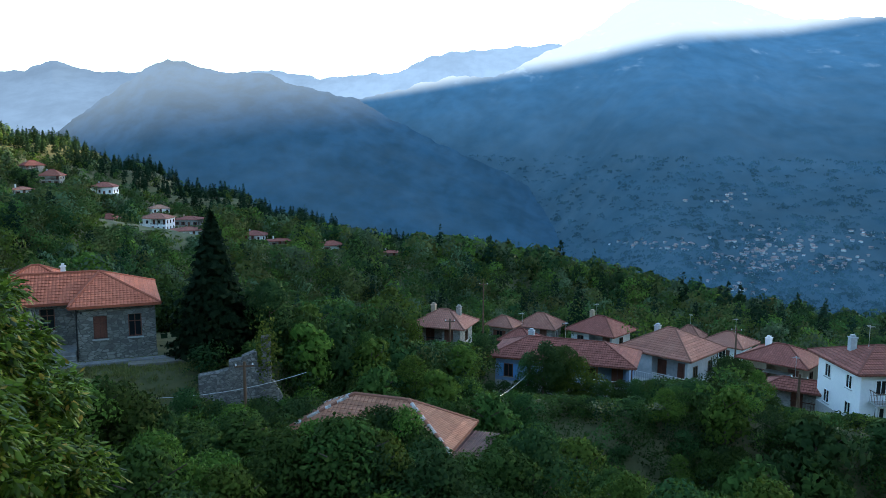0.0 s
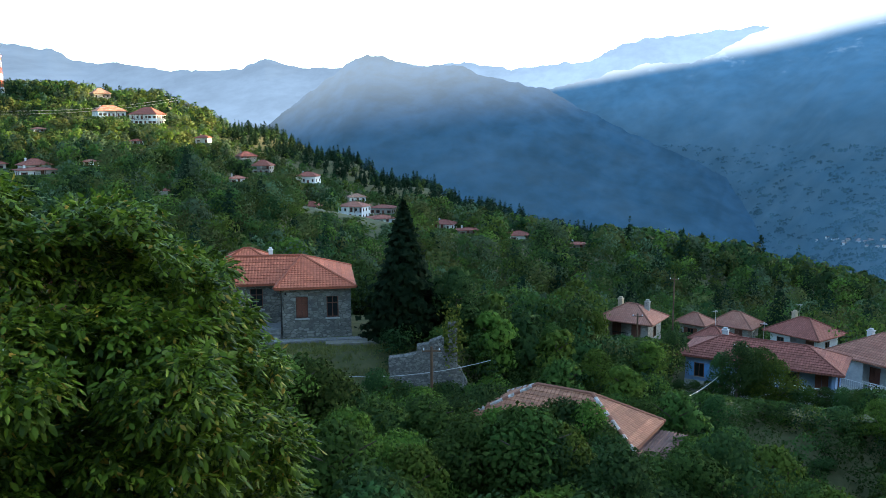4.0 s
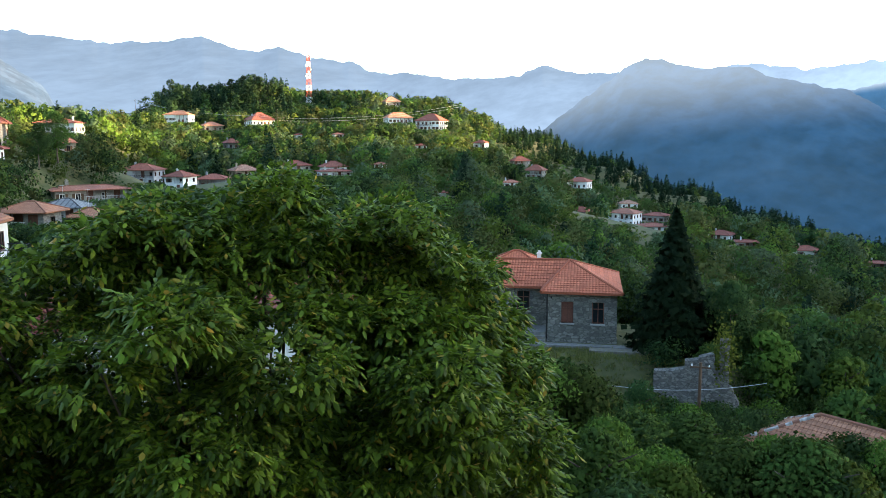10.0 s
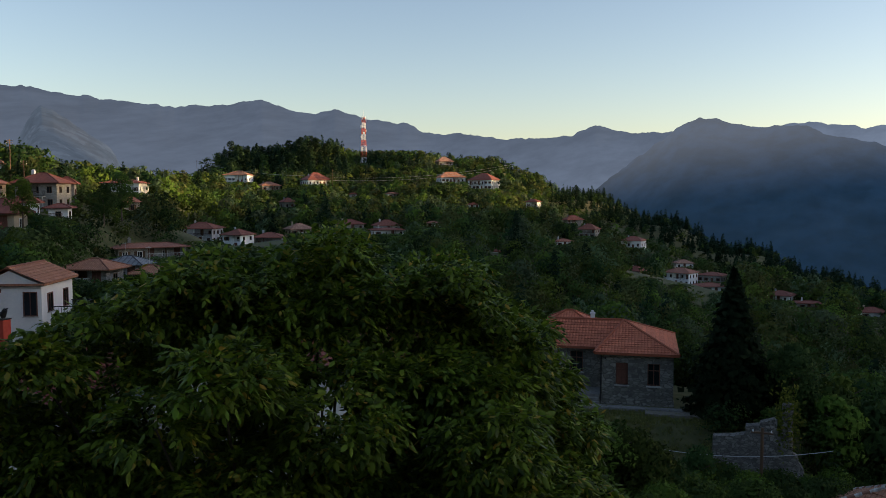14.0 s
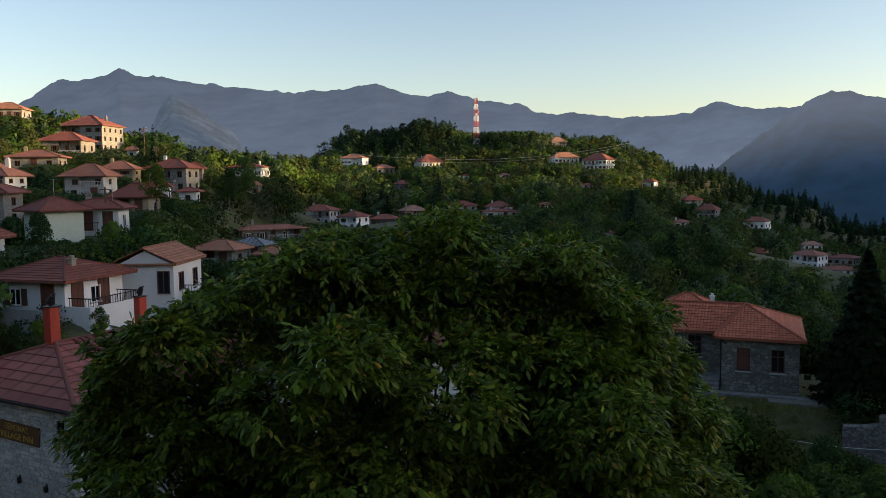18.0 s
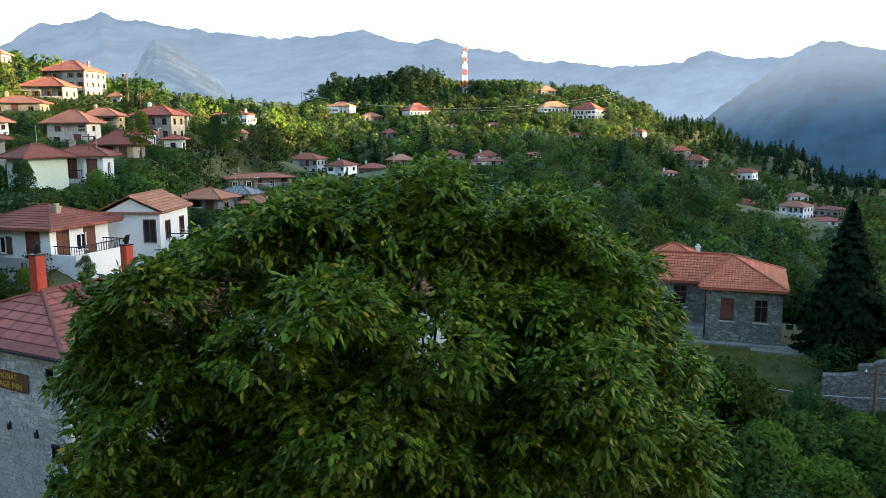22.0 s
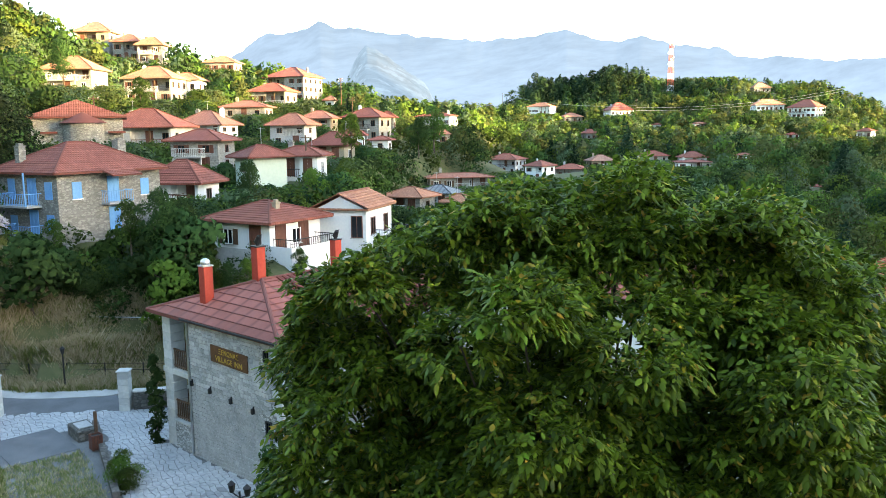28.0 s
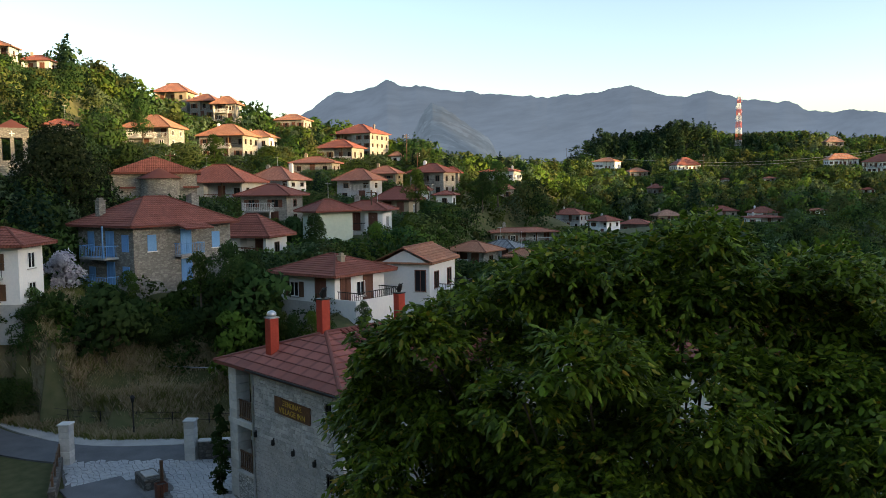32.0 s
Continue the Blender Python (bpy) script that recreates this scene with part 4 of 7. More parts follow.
IH, IL = 6.62, 13.0
bm = bmesh.new()
holed_wall(bm, 0, 7.14, 0, 0.55, -1, IH, [(5.86, 6.34, 5.6, 6.15)])
holed_wall(bm, 0, 7.14, IL - 0.5, IL, -1, IH, [])
box(bm, 0, 0.5, 0.55, IL - 0.5, -1, IH)
pieces("wall", bm, INN_STONE, inn)
bm = bmesh.new()
holed_wall(bm, 0.55, IL - 0.5, -0.5, 0, -1, IH, [(1.8, 2.7, 4.3, 5.7), (4.6, 5.5, 4.3, 5.7), (7.6, 8.5, 4.3, 5.7), (1.8, 2.7, 1.2, 2.6), (7.6, 8.5, 1.2, 2.6)])
bm.transform(pose(7.14, 0, 0, 0, 0, 90))
pieces("wall", bm, INN_STONE, inn)
for a in (1.8, 4.6, 7.6):
    window(inn, pose(7.06, a + 0.45, 4.3, 0, 0, 90), 0.9, 1.4, BROWN)
    if a != 4.6:
        window(inn, pose(7.06, a + 0.45, 1.2, 0, 0, 90), 0.9, 1.4, BROWN)
window(inn, pose(6.1, 0.12, 5.6), 0.48, 0.55, IRON)
window(inn, pose(6.2, -0.01, 2.35), 0.42, 0.75, IRON)
# quoins at the corner, each a dressed block
for i in range(17):
    z = -0.1 + i * 0.395
    a, b = (0.62, 0.36) if i % 2 else (0.36, 0.62)
    part("quoin", boxes((7.14 - a, 7.165, -0.025, b, z, z + 0.385), bevel=0.02), QUOIN, inn)
# coursed stones of the front: each one proud by its own measure
srng = random.Random(44)
stones, zc = [], -0.1
while zc < IH - 0.1:
    hc = min(srng.uniform(0.13, 0.22), IH - zc)
    xc = 0.12
    while xc < 6.5:
        wc = srng.uniform(0.18, 0.5)
        x1 = min(xc + wc, 6.5 - 0.12 * srng.random())
        if not (x1 > 5.8 and xc < 6.4 and zc + hc > 5.5 and zc < 6.25) and not (x1 > 5.9 and xc < 6.5 and zc + hc > 2.25 and zc < 3.2) and x1 - xc > 0.08:
            stones.append((xc, x1, zc, zc + hc))
        xc = x1 + 0.02
        if x1 > 6.3:
            break
    zc += hc + 0.018
FACE_STONE = surface("face_stone", (0.36, 0.36, 0.345), (0.54, 0.53, 0.5), 0.9, 9, 1.5, 0.35, vary=0.22)

joined = bmesh.new()
for i, (x0, x1, z0, z1) in enumerate(sorted(stones, key=lambda k: -k[2])):
    sb = bmesh.new() if i < 300 else joined
    p_, m_ = srng.uniform(0.014, 0.034), 0.018
    base_ = [sb.verts.new(k) for k in ((x0, -0.002, z0), (x1, -0.002, z0), (x1, -0.002, z1), (x0, -0.002, z1))]
    face_ = [sb.verts.new(k) for k in ((x0 + m_, -p_, z0 + m_), (x1 - m_, -p_, z0 + m_ * srng.random()), (x1 - m_ * srng.random(), -p_, z1 - m_), (x0 + m_, -p_, z1 - m_ * srng.random()))]
    sb.faces.new(face_)
    for k in range(4):
        sb.faces.new((base_[k], base_[(k + 1) % 4], face_[(k + 1) % 4], face_[k]))
    if i < 300:
        part("stone", sb, FACE_STONE, inn)
tagged(part("stone_facing", joined, FACE_STONE, inn), kind="stuff")
# loggia: pillars of blocks, floors, and wooden railings
for k in range(2):
    z0 = (0.0, 3.95)[k]
    n = (8, 6)[k]
    hh = (3.7, 2.6)[k] / n
    for i in range(n):
        part("pillar_block", boxes((-2.3 + 0.01 * (i % 2), -1.55 - 0.01 * (i % 2), 0, 0.75, z0 + i * hh, z0 + (i + 1) * hh - 0.012), bevel=0.02), QUOIN, inn)
part("loggia_floor", boxes((-2.34, 0, -0.04, 3.0, 3.7, 3.95)), QUOIN, inn)
part("loggia_parapet", boxes((-1.55, -0.003, 0, 0.3, -1, 1.32), (-2.3, -1.55, 0, 0.75, -1, 0.0), (-2.3, -2.0, 0.75, 3, -1, 1.32)), INN_STONE, inn)
part("loggia_back", boxes((-2.3, 0, 3.0, 3.3, -1, IH)), INN_STONE, inn)
part("loggia_door", boxes((-1.5, -0.6, 2.9, 3.0, 0.0, 2.2), (-1.5, -0.6, 2.9, 3.0, 3.95, 6.1)), BROWN, inn, "dark brown loggia doors")
part("loggia_ceiling", boxes((-2.3, 0, 0, 3.0, IH - 0.12, IH)), WOOD, inn)
part("sill_slab", boxes((-1.6, -0.003, -0.06, 0.36, 1.32, 1.4)), QUOIN, inn)
for z0 in (1.4, 3.95):
    rail = part("railing", boxes((-1.55, 0, 0.1, 0.17, z0 + 0.92, z0 + 1.0), (-1.55, 0, 0.1, 0.17, z0 + 0.12, z0 + 0.19), bevel=0.01), WOOD, inn, "dark wooden balcony railing")
    for i in range(9):
        x = -1.46 + i * 0.17
        part("baluster", boxes((x - 0.035, x + 0.035, 0.11, 0.16, z0 + 0.05, z0 + 0.92), bevel=0.01), WOOD, rail)
    rail2 = part("railing", boxes((-2.2, -2.13, 0.75, 3, z0 + 0.92, z0 + 1.0), (-2.2, -2.13, 0.75, 3, z0 + 0.12, z0 + 0.19)), WOOD, inn)
    for i in range(11):
        part("baluster", boxes((-2.19, -2.14, 0.9 + i * 0.19, 0.97 + i * 0.19, z0 + 0.05, z0 + 0.92)), WOOD, rail2)
part("downpipe", rods(((0.08, -0.08, 0.0), (0.08, -0.08, IH), 0.055)), STEEL, inn, "grey metal downpipe")
part("gutter", boxes((-0.1, 7.4, -0.36, -0.26, IH + 0.0, IH + 0.1), bevel=0.02), IRON, inn)
RI1, RI2 = (2.2, 2.75, 8.35), (2.2, IL - 2.7, 8.35)
rim = [(-3.1, -0.3, IH + 0.1), (7.5, -0.3, IH + 0.1), (7.5, IL + 0.4, IH + 0.1), (-3.1, IL + 0.4, IH + 0.1)]
roof_i = poly_roof(inn, rim, [RI1, RI2], [(0, 1, 4), (1, 2, 5, 4), (2, 3, 5), (3, 0, 4, 5)], INN_TILES, 0.52, 0.035, 0.14)
for a, b in ((RI1, RI2), (RI1, rim[0]), (RI1, rim[1]), (RI2, rim[2]), (RI2, rim[3])):
    part("ridge_tiles", rods((a, b, 0.1), sides=8), INN_TILES, inn)
# pantiles over the far part of the roof
for i in range(26):
    y0 = 3.6 + i * 0.33
    bm = bmesh.new()
    k = 0.0
    rod(bm, (7.45, y0, IH + 0.17), (2.3, y0, 8.38) if y0 < RI2[1] else (4.5, y0, 7.6), 0.085, 0.085, 6)
    part("tile_roll", bm, ROLL_TILES, inn)
for cx, cy, zb, zt, cap in ((0.33, 0.95, 7.0, 9.05, "steel"), (1.95, 2.8, 8.0, 9.9, "cowl"), (-1.6, 10.6, 7.2, 9.1, "cowl")):
    ch = part("chimney", boxes((cx - 0.24, cx + 0.24, cy - 0.24, cy + 0.24, zb, zt), bevel=0.02), RED_PAINT, inn, "red painted square chimney")
    part("collar", boxes((cx - 0.27, cx + 0.27, cy - 0.27, cy + 0.27, zt, zt + 0.06)), CONCRETE if cap == "steel" else IRON, ch)
    bm = bmesh.new()
    if cap == "steel":
        bmesh.ops.create_uvsphere(bm, u_segments=16, v_segments=8, radius=0.24, matrix=Matrix.LocRotScale((cx, cy, zt + 0.17), None, (1, 1, 0.85)))
        rod(bm, (cx, cy, zt + 0.05), (cx, cy, zt + 0.16), 0.2, 0.2, 12)
        part("cowl", bm, STEEL, ch, "round steel spinning cowl")
    else:
        rod(bm, (cx, cy, zt + 0.05), (cx, cy, zt + 0.26), 0.1, 0.1, 10)
        rod(bm, (cx - 0.03, cy, zt + 0.2), (cx + 0.16, cy, zt + 0.52), 0.17, 0.11, 10)
        rod(bm, (cx + 0.12, cy, zt + 0.5), (cx + 0.36, cy, zt + 0.6), 0.05, 0.02, 8)
        part("cowl", bm, IRON, ch, "black bent metal cowl")
for x, z in ((0.28, 3.59), (1.81, 3.53), (3.47, 3.41), (5.13, 3.32)):
    sp = part("spotlight", boxes((x - 0.07, x + 0.07, -0.16, 0, z - 0.13, z + 0.13), bevel=0.03), IRON, inn, "small black wall spotlight")
    part("bracket", boxes((x - 0.03, x + 0.03, -0.06, 0, z + 0.13, z + 0.2)), IRON, sp)
# the sign board
BOARD = surface("sign_board", (0.1, 0.045, 0.02), (0.16, 0.075, 0.035), 0.6, 14, 2, 0.2)
GOLD = surface("gold_letters", (0.55, 0.33, 0.05), (0.66, 0.42, 0.08), 0.5, 20, 3, 0.05)
sign = thing("sign_board", pose(-37.67, 10.10, -1.25, 0, 0, 15.0) @ pose(3.46, -0.035, 5.37, 0, 1.5, 0), "brown wooden inn sign with gold lettering", "sign")
part("board", boxes((-1.4, 1.4, -0.03, 0.03, -0.38, 0.38), bevel=0.01), BOARD, sign)
part("border", boxes((-1.42, 1.42, -0.045, -0.02, 0.35, 0.39), (-1.42, 1.42, -0.045, -0.02, -0.39, -0.35), (-1.42, -1.38, -0.045, -0.02, -0.35, 0.35), (1.38, 1.42, -0.045, -0.02, -0.35, 0.35)), BOARD, sign)
for text, z, size in (("ΞΕΝΩΝΑΣ", 0.06, 0.32), ("VILLAGE INN", -0.3, 0.36)):
    cu = bpy.data.curves.new("lettering", "FONT")
    cu.body, cu.size, cu.align_x, cu.extrude = text, size, "CENTER", 0.012
    cu.materials.append(GOLD)
    lt = new("lettering", cu)
    lt.parent, lt.matrix_basis = sign, pose(0, -0.035, z, 90, 0, 0)

# the stone house with blue shutters
OLIVE = stonework("pale_ashlar", (0.22, 0.215, 0.19), (0.32, 0.31, 0.275), (0.17, 0.165, 0.15), 0.3, 0.4, 0.5)
blue = thing("stone_house", pose(-69.4, 9.3, 5.7, 0, 0, 116.8), "two-storey pale stone house with bright blue shutters and balconies", "house")
PADS.append((-75, 12, 5.7, 5.5))
BW, BD, BH = 10.0, 7.8, 5.35
part("wall", boxes((0, BW, 0, BD, -3, BH)), OLIVE, blue)
poly_roof(blue, [(-0.7, -0.7, BH), (BW + 0.5, -0.7, BH), (BW + 0.5, BD + 0.7, BH), (-0.7, BD + 0.7, BH)], [(3.9, 3.9, BH + 2.3), (6.1, 3.9, BH + 2.3)],
          [(0, 1, 5, 4), (1, 2, 5), (2, 3, 4, 5), (3, 0, 4)], ROOFS["red"], 0.36, 0.03)
for a, b in (((3.9, 3.9, BH + 2.3), (-0.7, -0.7, BH)), ((3.9, 3.9, BH + 2.3), (6.1, 3.9, BH + 2.3)), ((6.1, 3.9, BH + 2.3), (BW + 0.5, -0.7, BH)), ((3.9, 3.9, BH + 2.3), (-0.7, BD + 0.7, BH))):
    part("ridge_tiles", rods((a, b, 0.11), sides=6), ROOFS["red"], blue)
for x, z, h in ((1.7, 3.2, 1.35), (8.3, 3.1, 1.4)):
    part("shutter", boxes((x - 0.42, x + 0.42, -0.06, 0.0, z, z + h)), BLUE_PAINT, blue, "bright blue closed shutters")
    part("window_sill", boxes((x - 0.5, x + 0.5, -0.12, 0.0, z - 0.08, z - 0.003)), WALLS["white"], blue)
for z in (2.75, 0.2):
    door(blue, pose(5.1, 0, z), 0.95, 2.05, BLUE_PAINT)
    part("lintel", boxes((4.5, 5.7, -0.09, 0, z + 2.14, z + 2.24)), WALLS["white"], blue)
balcony(blue, pose(5.1, 0, 2.73), 2.4, 1.0, CONCRETE, BLUE_PAINT)
poly_roof(blue, [(3.7, -1.9, BH - 0.35), (6.6, -1.9, BH - 0.35), (6.6, -0.4, BH + 0.12), (3.7, -0.4, BH + 0.12)], [], [(0, 1, 2, 3)], ROOFS["red"], 0.36, 0.03, 0.1, "balcony_roof")
for y, z, h in ((1.1, 3.2, 1.4), (1.1, 0.5, 1.5), (5.9, 3.1, 1.7), (5.9, 0.6, 1.2)):
    s_ = part("shutter", boxes((-0.45, 0.45, -0.06, 0.0, 0, h)), BLUE_PAINT, blue)
    s_.matrix_basis = pose(0, y, z, 0, 0, -90)
for z in (2.75, 0.2):
    d_ = door(blue, pose(0, 3.2, z, 0, 0, -90), 0.95, 2.05, BLUE_PAINT)
    balcony(blue, pose(0, 3.9, z - 0.02, 0, 0, -90), 3.6, 1.3, CONCRETE, BLUE_PAINT, 2.2 if z < 1 else 0)
part("post", boxes((-1.3, -1.2, 2.3, 2.4, 2.7, BH)), BLUE_PAINT, blue)
chimney(blue, 8.0, 2.6, BH + 1.0, 1.3, 0.8, OLIVE), chimney(blue, 0.9, 5.8, BH + 0.7, 1.3, 0.6, OLIVE)

# the church with its apse, and its bell tower
church = thing("church", pose(-97, 15.5, 12.2, 0, 0, 78), "plain stone church with a rounded apse and red roofs", "church")
PADS.append((-99, 16, 12.2, 5.5))
part("wall", boxes((-4.6, 4.6, 0, 12, -3, 3.6)), OLIVE, church)
poly_roof(church, [(-5.1, -0.5, 3.7), (5.1, -0.5, 3.7), (5.1, 12.5, 3.7), (-5.1, 12.5, 3.7)], [(0, 1.6, 5.6), (0, 10, 5.6)], [(0, 1, 4), (1, 2, 5, 4), (2, 3, 5), (3, 0, 4, 5)], ROOFS["red"], 0.4, 0.03)
bm = bmesh.new()
bmesh.ops.create_cone(bm, cap_ends=True, segments=20, radius1=2.1, radius2=2.1, depth=6.0, matrix=Matrix.Translation((0.6, 0, 0)))
part("apse", bm, OLIVE, church)
bm = bmesh.new()
bmesh.ops.create_cone(bm, cap_ends=True, segments=20, radius1=2.5, radius2=0.1, depth=1.2, matrix=Matrix.Translation((0.6, 0, 3.6)))
bm.loops.layers.uv.new("UVMap")
part("apse_roof", bm, ROOFS["red"], church)
for x in (-2.9, 4.0):
    part("side_roof", boxes((x - 0.9, x + 0.9, -0.6, 0.0, 1.9, 2.1)), ROOFS["red"], church)
tower = thing("bell_tower", pose(-109.5, 1.6, 15.0, 0, 0, 88), "square stone bell tower with arched openings and a pale cross", "bell tower")
PADS.append((-109.5, 1.6, 15.0, 2.5))
bm = boxes((-1.7, 1.7, -1.7, 1.7, -3, 2.4), (-1.8, 1.8, -1.8, 1.8, 2.4, 2.55), (-1.6, -1.1, -1.6, 1.6, 2.55, 5.2), (1.1, 1.6, -1.6, 1.6, 2.55, 5.2), (-0.2, 0.2, -1.6, 1.6, 2.55, 5.2), (-1.75, 1.75, -1.75, 1.75, 5.2, 6.2), (-1.85, 1.85, -1.85, 1.85, 6.2, 6.35))
pieces("shaft", bm, OLIVE, tower)
bm = bmesh.new()
bmesh.ops.create_cone(bm, cap_ends=True, segments=4, radius1=2.5, radius2=0.1, depth=1.1, matrix=Matrix.Translation((0, 0, 6.9)) @ Matrix.Rotation(radians(45), 4, "Z"))
bm.loops.layers.uv.new("UVMap")
part("roof", bm, ROOFS["red"], tower)
part("cross", boxes((-0.07, 0.07, -1.8, -1.75, 5.35, 6.0), (-0.3, 0.3, -1.8, -1.75, 5.62, 5.76)), WALLS["white"], tower)

# the old house with whitened ridges below the terrace
old = thing("old_house", pose(-3.55, 45.55, -5.5, 0, 0, -19), "low old house with orange clay tiles and whitened ridges", "house")
PADS.append((-3.55, 45.55, -5.6, 4.6))
HIDDEN.append((-3.55, 45.55))
part("wall", boxes((-4.6, 4.7, -2.2, 2.2, -2, 2.95)), WALLS["stone"], old)
OT = [(-1.7, 0, 4.75), (1.7, 0, 4.75)]
OR = [(-5.0, -2.6, 3.0), (5.1, -2.6, 3.0), (5.1, 2.6, 3.0), (-5.0, 2.6, 3.0)]
poly_roof(old, OR, OT, [(0, 1, 5, 4), (1, 2, 5), (2, 3, 4, 5), (3, 0, 4)], ROOFS["orange"], 0.33, 0.045)
LIME = surface("flaking_limewash", (0.3, 0.24, 0.2), (0.62, 0.61, 0.6), 0.95, 6, 2, 0.5)
for a, b in ((OT[0], OT[1]), (OT[0], OR[0]), (OT[1], OR[1]), (OT[1], OR[2]), (OT[0], OR[3])):
    white = a == OT[0] and b in (OR[0], OR[3]) or b == OR[1]
    a, b = Vector(a), Vector(b)
    n = int((b - a).length / 0.36)
    for i in range(n):
        part("ridge_tile", rods((a.lerp(b, i / n), a.lerp(b, (i + 1.1) / n), 0.13, 0.11), sides=7), LIME if white and (i * 7) % 5 > 1 else ROOFS["orange"], old)
RUST = surface("rusty_sheet", (0.1, 0.055, 0.05), (0.2, 0.11, 0.09), 0.7, 3, 0.4, 0.2, 0.3)
lean = part("sheet_roof", boxes((5.0, 6.6, -2.6, 1.9, 2.62, 2.68)), RUST, old, "rusty sheet metal lean-to roof")
for i in range(9):
    part("rib", rods(((5.0 + i * 0.2, -2.6, 2.69), (5.0 + i * 0.2, 1.9, 2.69), 0.04), sides=6), RUST, lean)
part("lean_to_post", boxes((6.9, 7.05, -3.2, -3.05, -1, 2.6)), WOOD, old)

# the communications mast on the hill
MAST_R, MAST_W = surface("mast_red", (0.5, 0.08, 0.04), (0.58, 0.12, 0.06), 0.5, 5, 1, 0.0), WALLS["white"]
mast = thing("lattice_mast", pose(-427, 483.4, 36, 0, 0, 20), "red and white banded lattice mast with dish aerials", "mast")
PADS.append((-427, 483.4, 40, 3))
for b in range(9):
    z0, z1 = b * 4.5, (b + 1) * 4.5
    w0, w1 = 2.0 - 0.12 * b, 2.0 - 0.12 * (b + 1)
    bm = bmesh.new()
    c0 = [(-w0, -w0, z0), (w0, -w0, z0), (w0, w0, z0), (-w0, w0, z0)]
    c1 = [(-w1, -w1, z1), (w1, -w1, z1), (w1, w1, z1), (-w1, w1, z1)]
    for i in range(4):
        j = (i + 1) % 4
        rod(bm, c0[i], c1[i], 0.16, 0.16, 6), rod(bm, c0[i], c1[j], 0.09, 0.09, 5), rod(bm, c0[j], c1[i], 0.09, 0.09, 5), rod(bm, c1[i], c1[j], 0.1, 0.1, 5)
    part("section", bm, MAST_R if b % 2 == 0 else MAST_W, mast)
for z, a, r in ((38, 0.4, 1.0), (36, 2.2, 0.8), (33, 4.0, 1.1), (30, 1.0, 0.9), (28, 5.2, 0.9), (25, 3.0, 0.8)):
    part("dish", rods(((math.cos(a) * 1.7, math.sin(a) * 1.7, z), (math.cos(a) * 2.3, math.sin(a) * 2.3, z), r * 0.5, r)), MAST_W, mast)
for a in (0.3, 2.4, 4.5):
    part("panel_aerial", boxes((math.cos(a) * 1.5 - 0.25, math.cos(a) * 1.5 + 0.25, math.sin(a) * 1.5 - 0.25, math.sin(a) * 1.5 + 0.25, 38.5, 41)), MAST_W, mast)
part("spike", rods(((0, 0, 40), (0, 0, 46), 0.12, 0.04)), MAST_W, mast)
FLATS.append((-40, 7.5, 13.5, 8.5, 12, -1.36))
FLATS.append((-24, 6, 6, 8, 12, -1.45))
FLATS.append((-55.5, 0.2, 6.5, 4.0, 35, -1.36))
PADS.append((-67.5, 4.1, 6.6, 1.4))


# unseen hotel added round the camera's balcony; its wall blocks sky light from behind
hotel = thing("hotel", pose(0, 0, 0, 0, 0, 33), "tall plain stone hotel with balcony slabs, unseen, added to block sky light", "hotel", kind="structure")
part("wall", boxes((-15, 15, -10, -1.3, -6, 21)), WALLS["stone"], hotel)
part("balcony_floor", boxes((-15, 15, -1.3, 0.7, EYE - 1.78, EYE - 1.6)), CONCRETE, hotel)
part("balcony_above", boxes((-15, 15, -1.3, 0.7, EYE + 1.2, EYE + 1.38)), CONCRETE, hotel)

# ---- ground ----
def tangent(az, r, el):
    return az, math.log(r), math.tan(radians(el))


# landform: bearing, distance and the slope at which the ground is seen from the eye
FORM = [(az, math.log(r), (z - EYE) / r) for az, r, z in (
    (-60, 12, -4), (-30, 12, -3), (0, 12, -2), (30, 12, 0), (60, 12, 0), (90, 12, 0.5), (130, 12, 2), (180, 12, 3), (-120, 12, 0),
    (-35, 40, -10), (-20, 40, -9), (-8, 38, -7), (4, 36, -6), (14, 38, -5), (26, 40, -3.5), (40, 38, -3), (52, 36, -2),
    (62, 20, -1.6), (70, 20, -1.5), (80, 20, -1.5), (92, 20, -1.2), (50, 20, -2), (66, 26, -1.4), (75, 26, -1.4), (84, 27, -1.4), (92, 28, -0.8), (30, 22, -2.5), (10, 22, -3.5), (-10, 22, -5), (-30, 22, -6), (66, 31, -1.3), (74, 34, -1.3), (80, 42, -1.3), (86, 40, -0.3), (92, 36, 0.5), (110, 40, 4), (140, 40, 8), (180, 40, 8), (-90, 40, -8), (-140, 40, 2),
    (17, 60, -1.4), (22, 66, -1.3), (28, 64, -1.2), (34, 62, -1.2), (12, 58, -4.5), (17, 49.5, -5.2), (15, 50, -5.6), (12.5, 50, -5.9), (11, 51, -6.2), (8, 62, -7), (45, 60, -1.5))]
# bearings behind the eye are unseen, raised steeply to cut sky light from there
FORM += [tangent(*k) for k in ((84, 56.5, -13.6), (79, 56.5, -13.6), (90, 56, -12.6), (94, 60, -8.4), (84, 64, -10.1), (78, 64, -10.3), (90, 62, -8.0), (73, 60, -11.5), (70, 75, -6.5), (96, 90, -2), (96, 150, 6), (110, 160, 9), (130, 160, 15), (155, 160, 23), (180, 160, 24), (-155, 160, 22), (-130, 200, 12), (-90, 300, -4))]
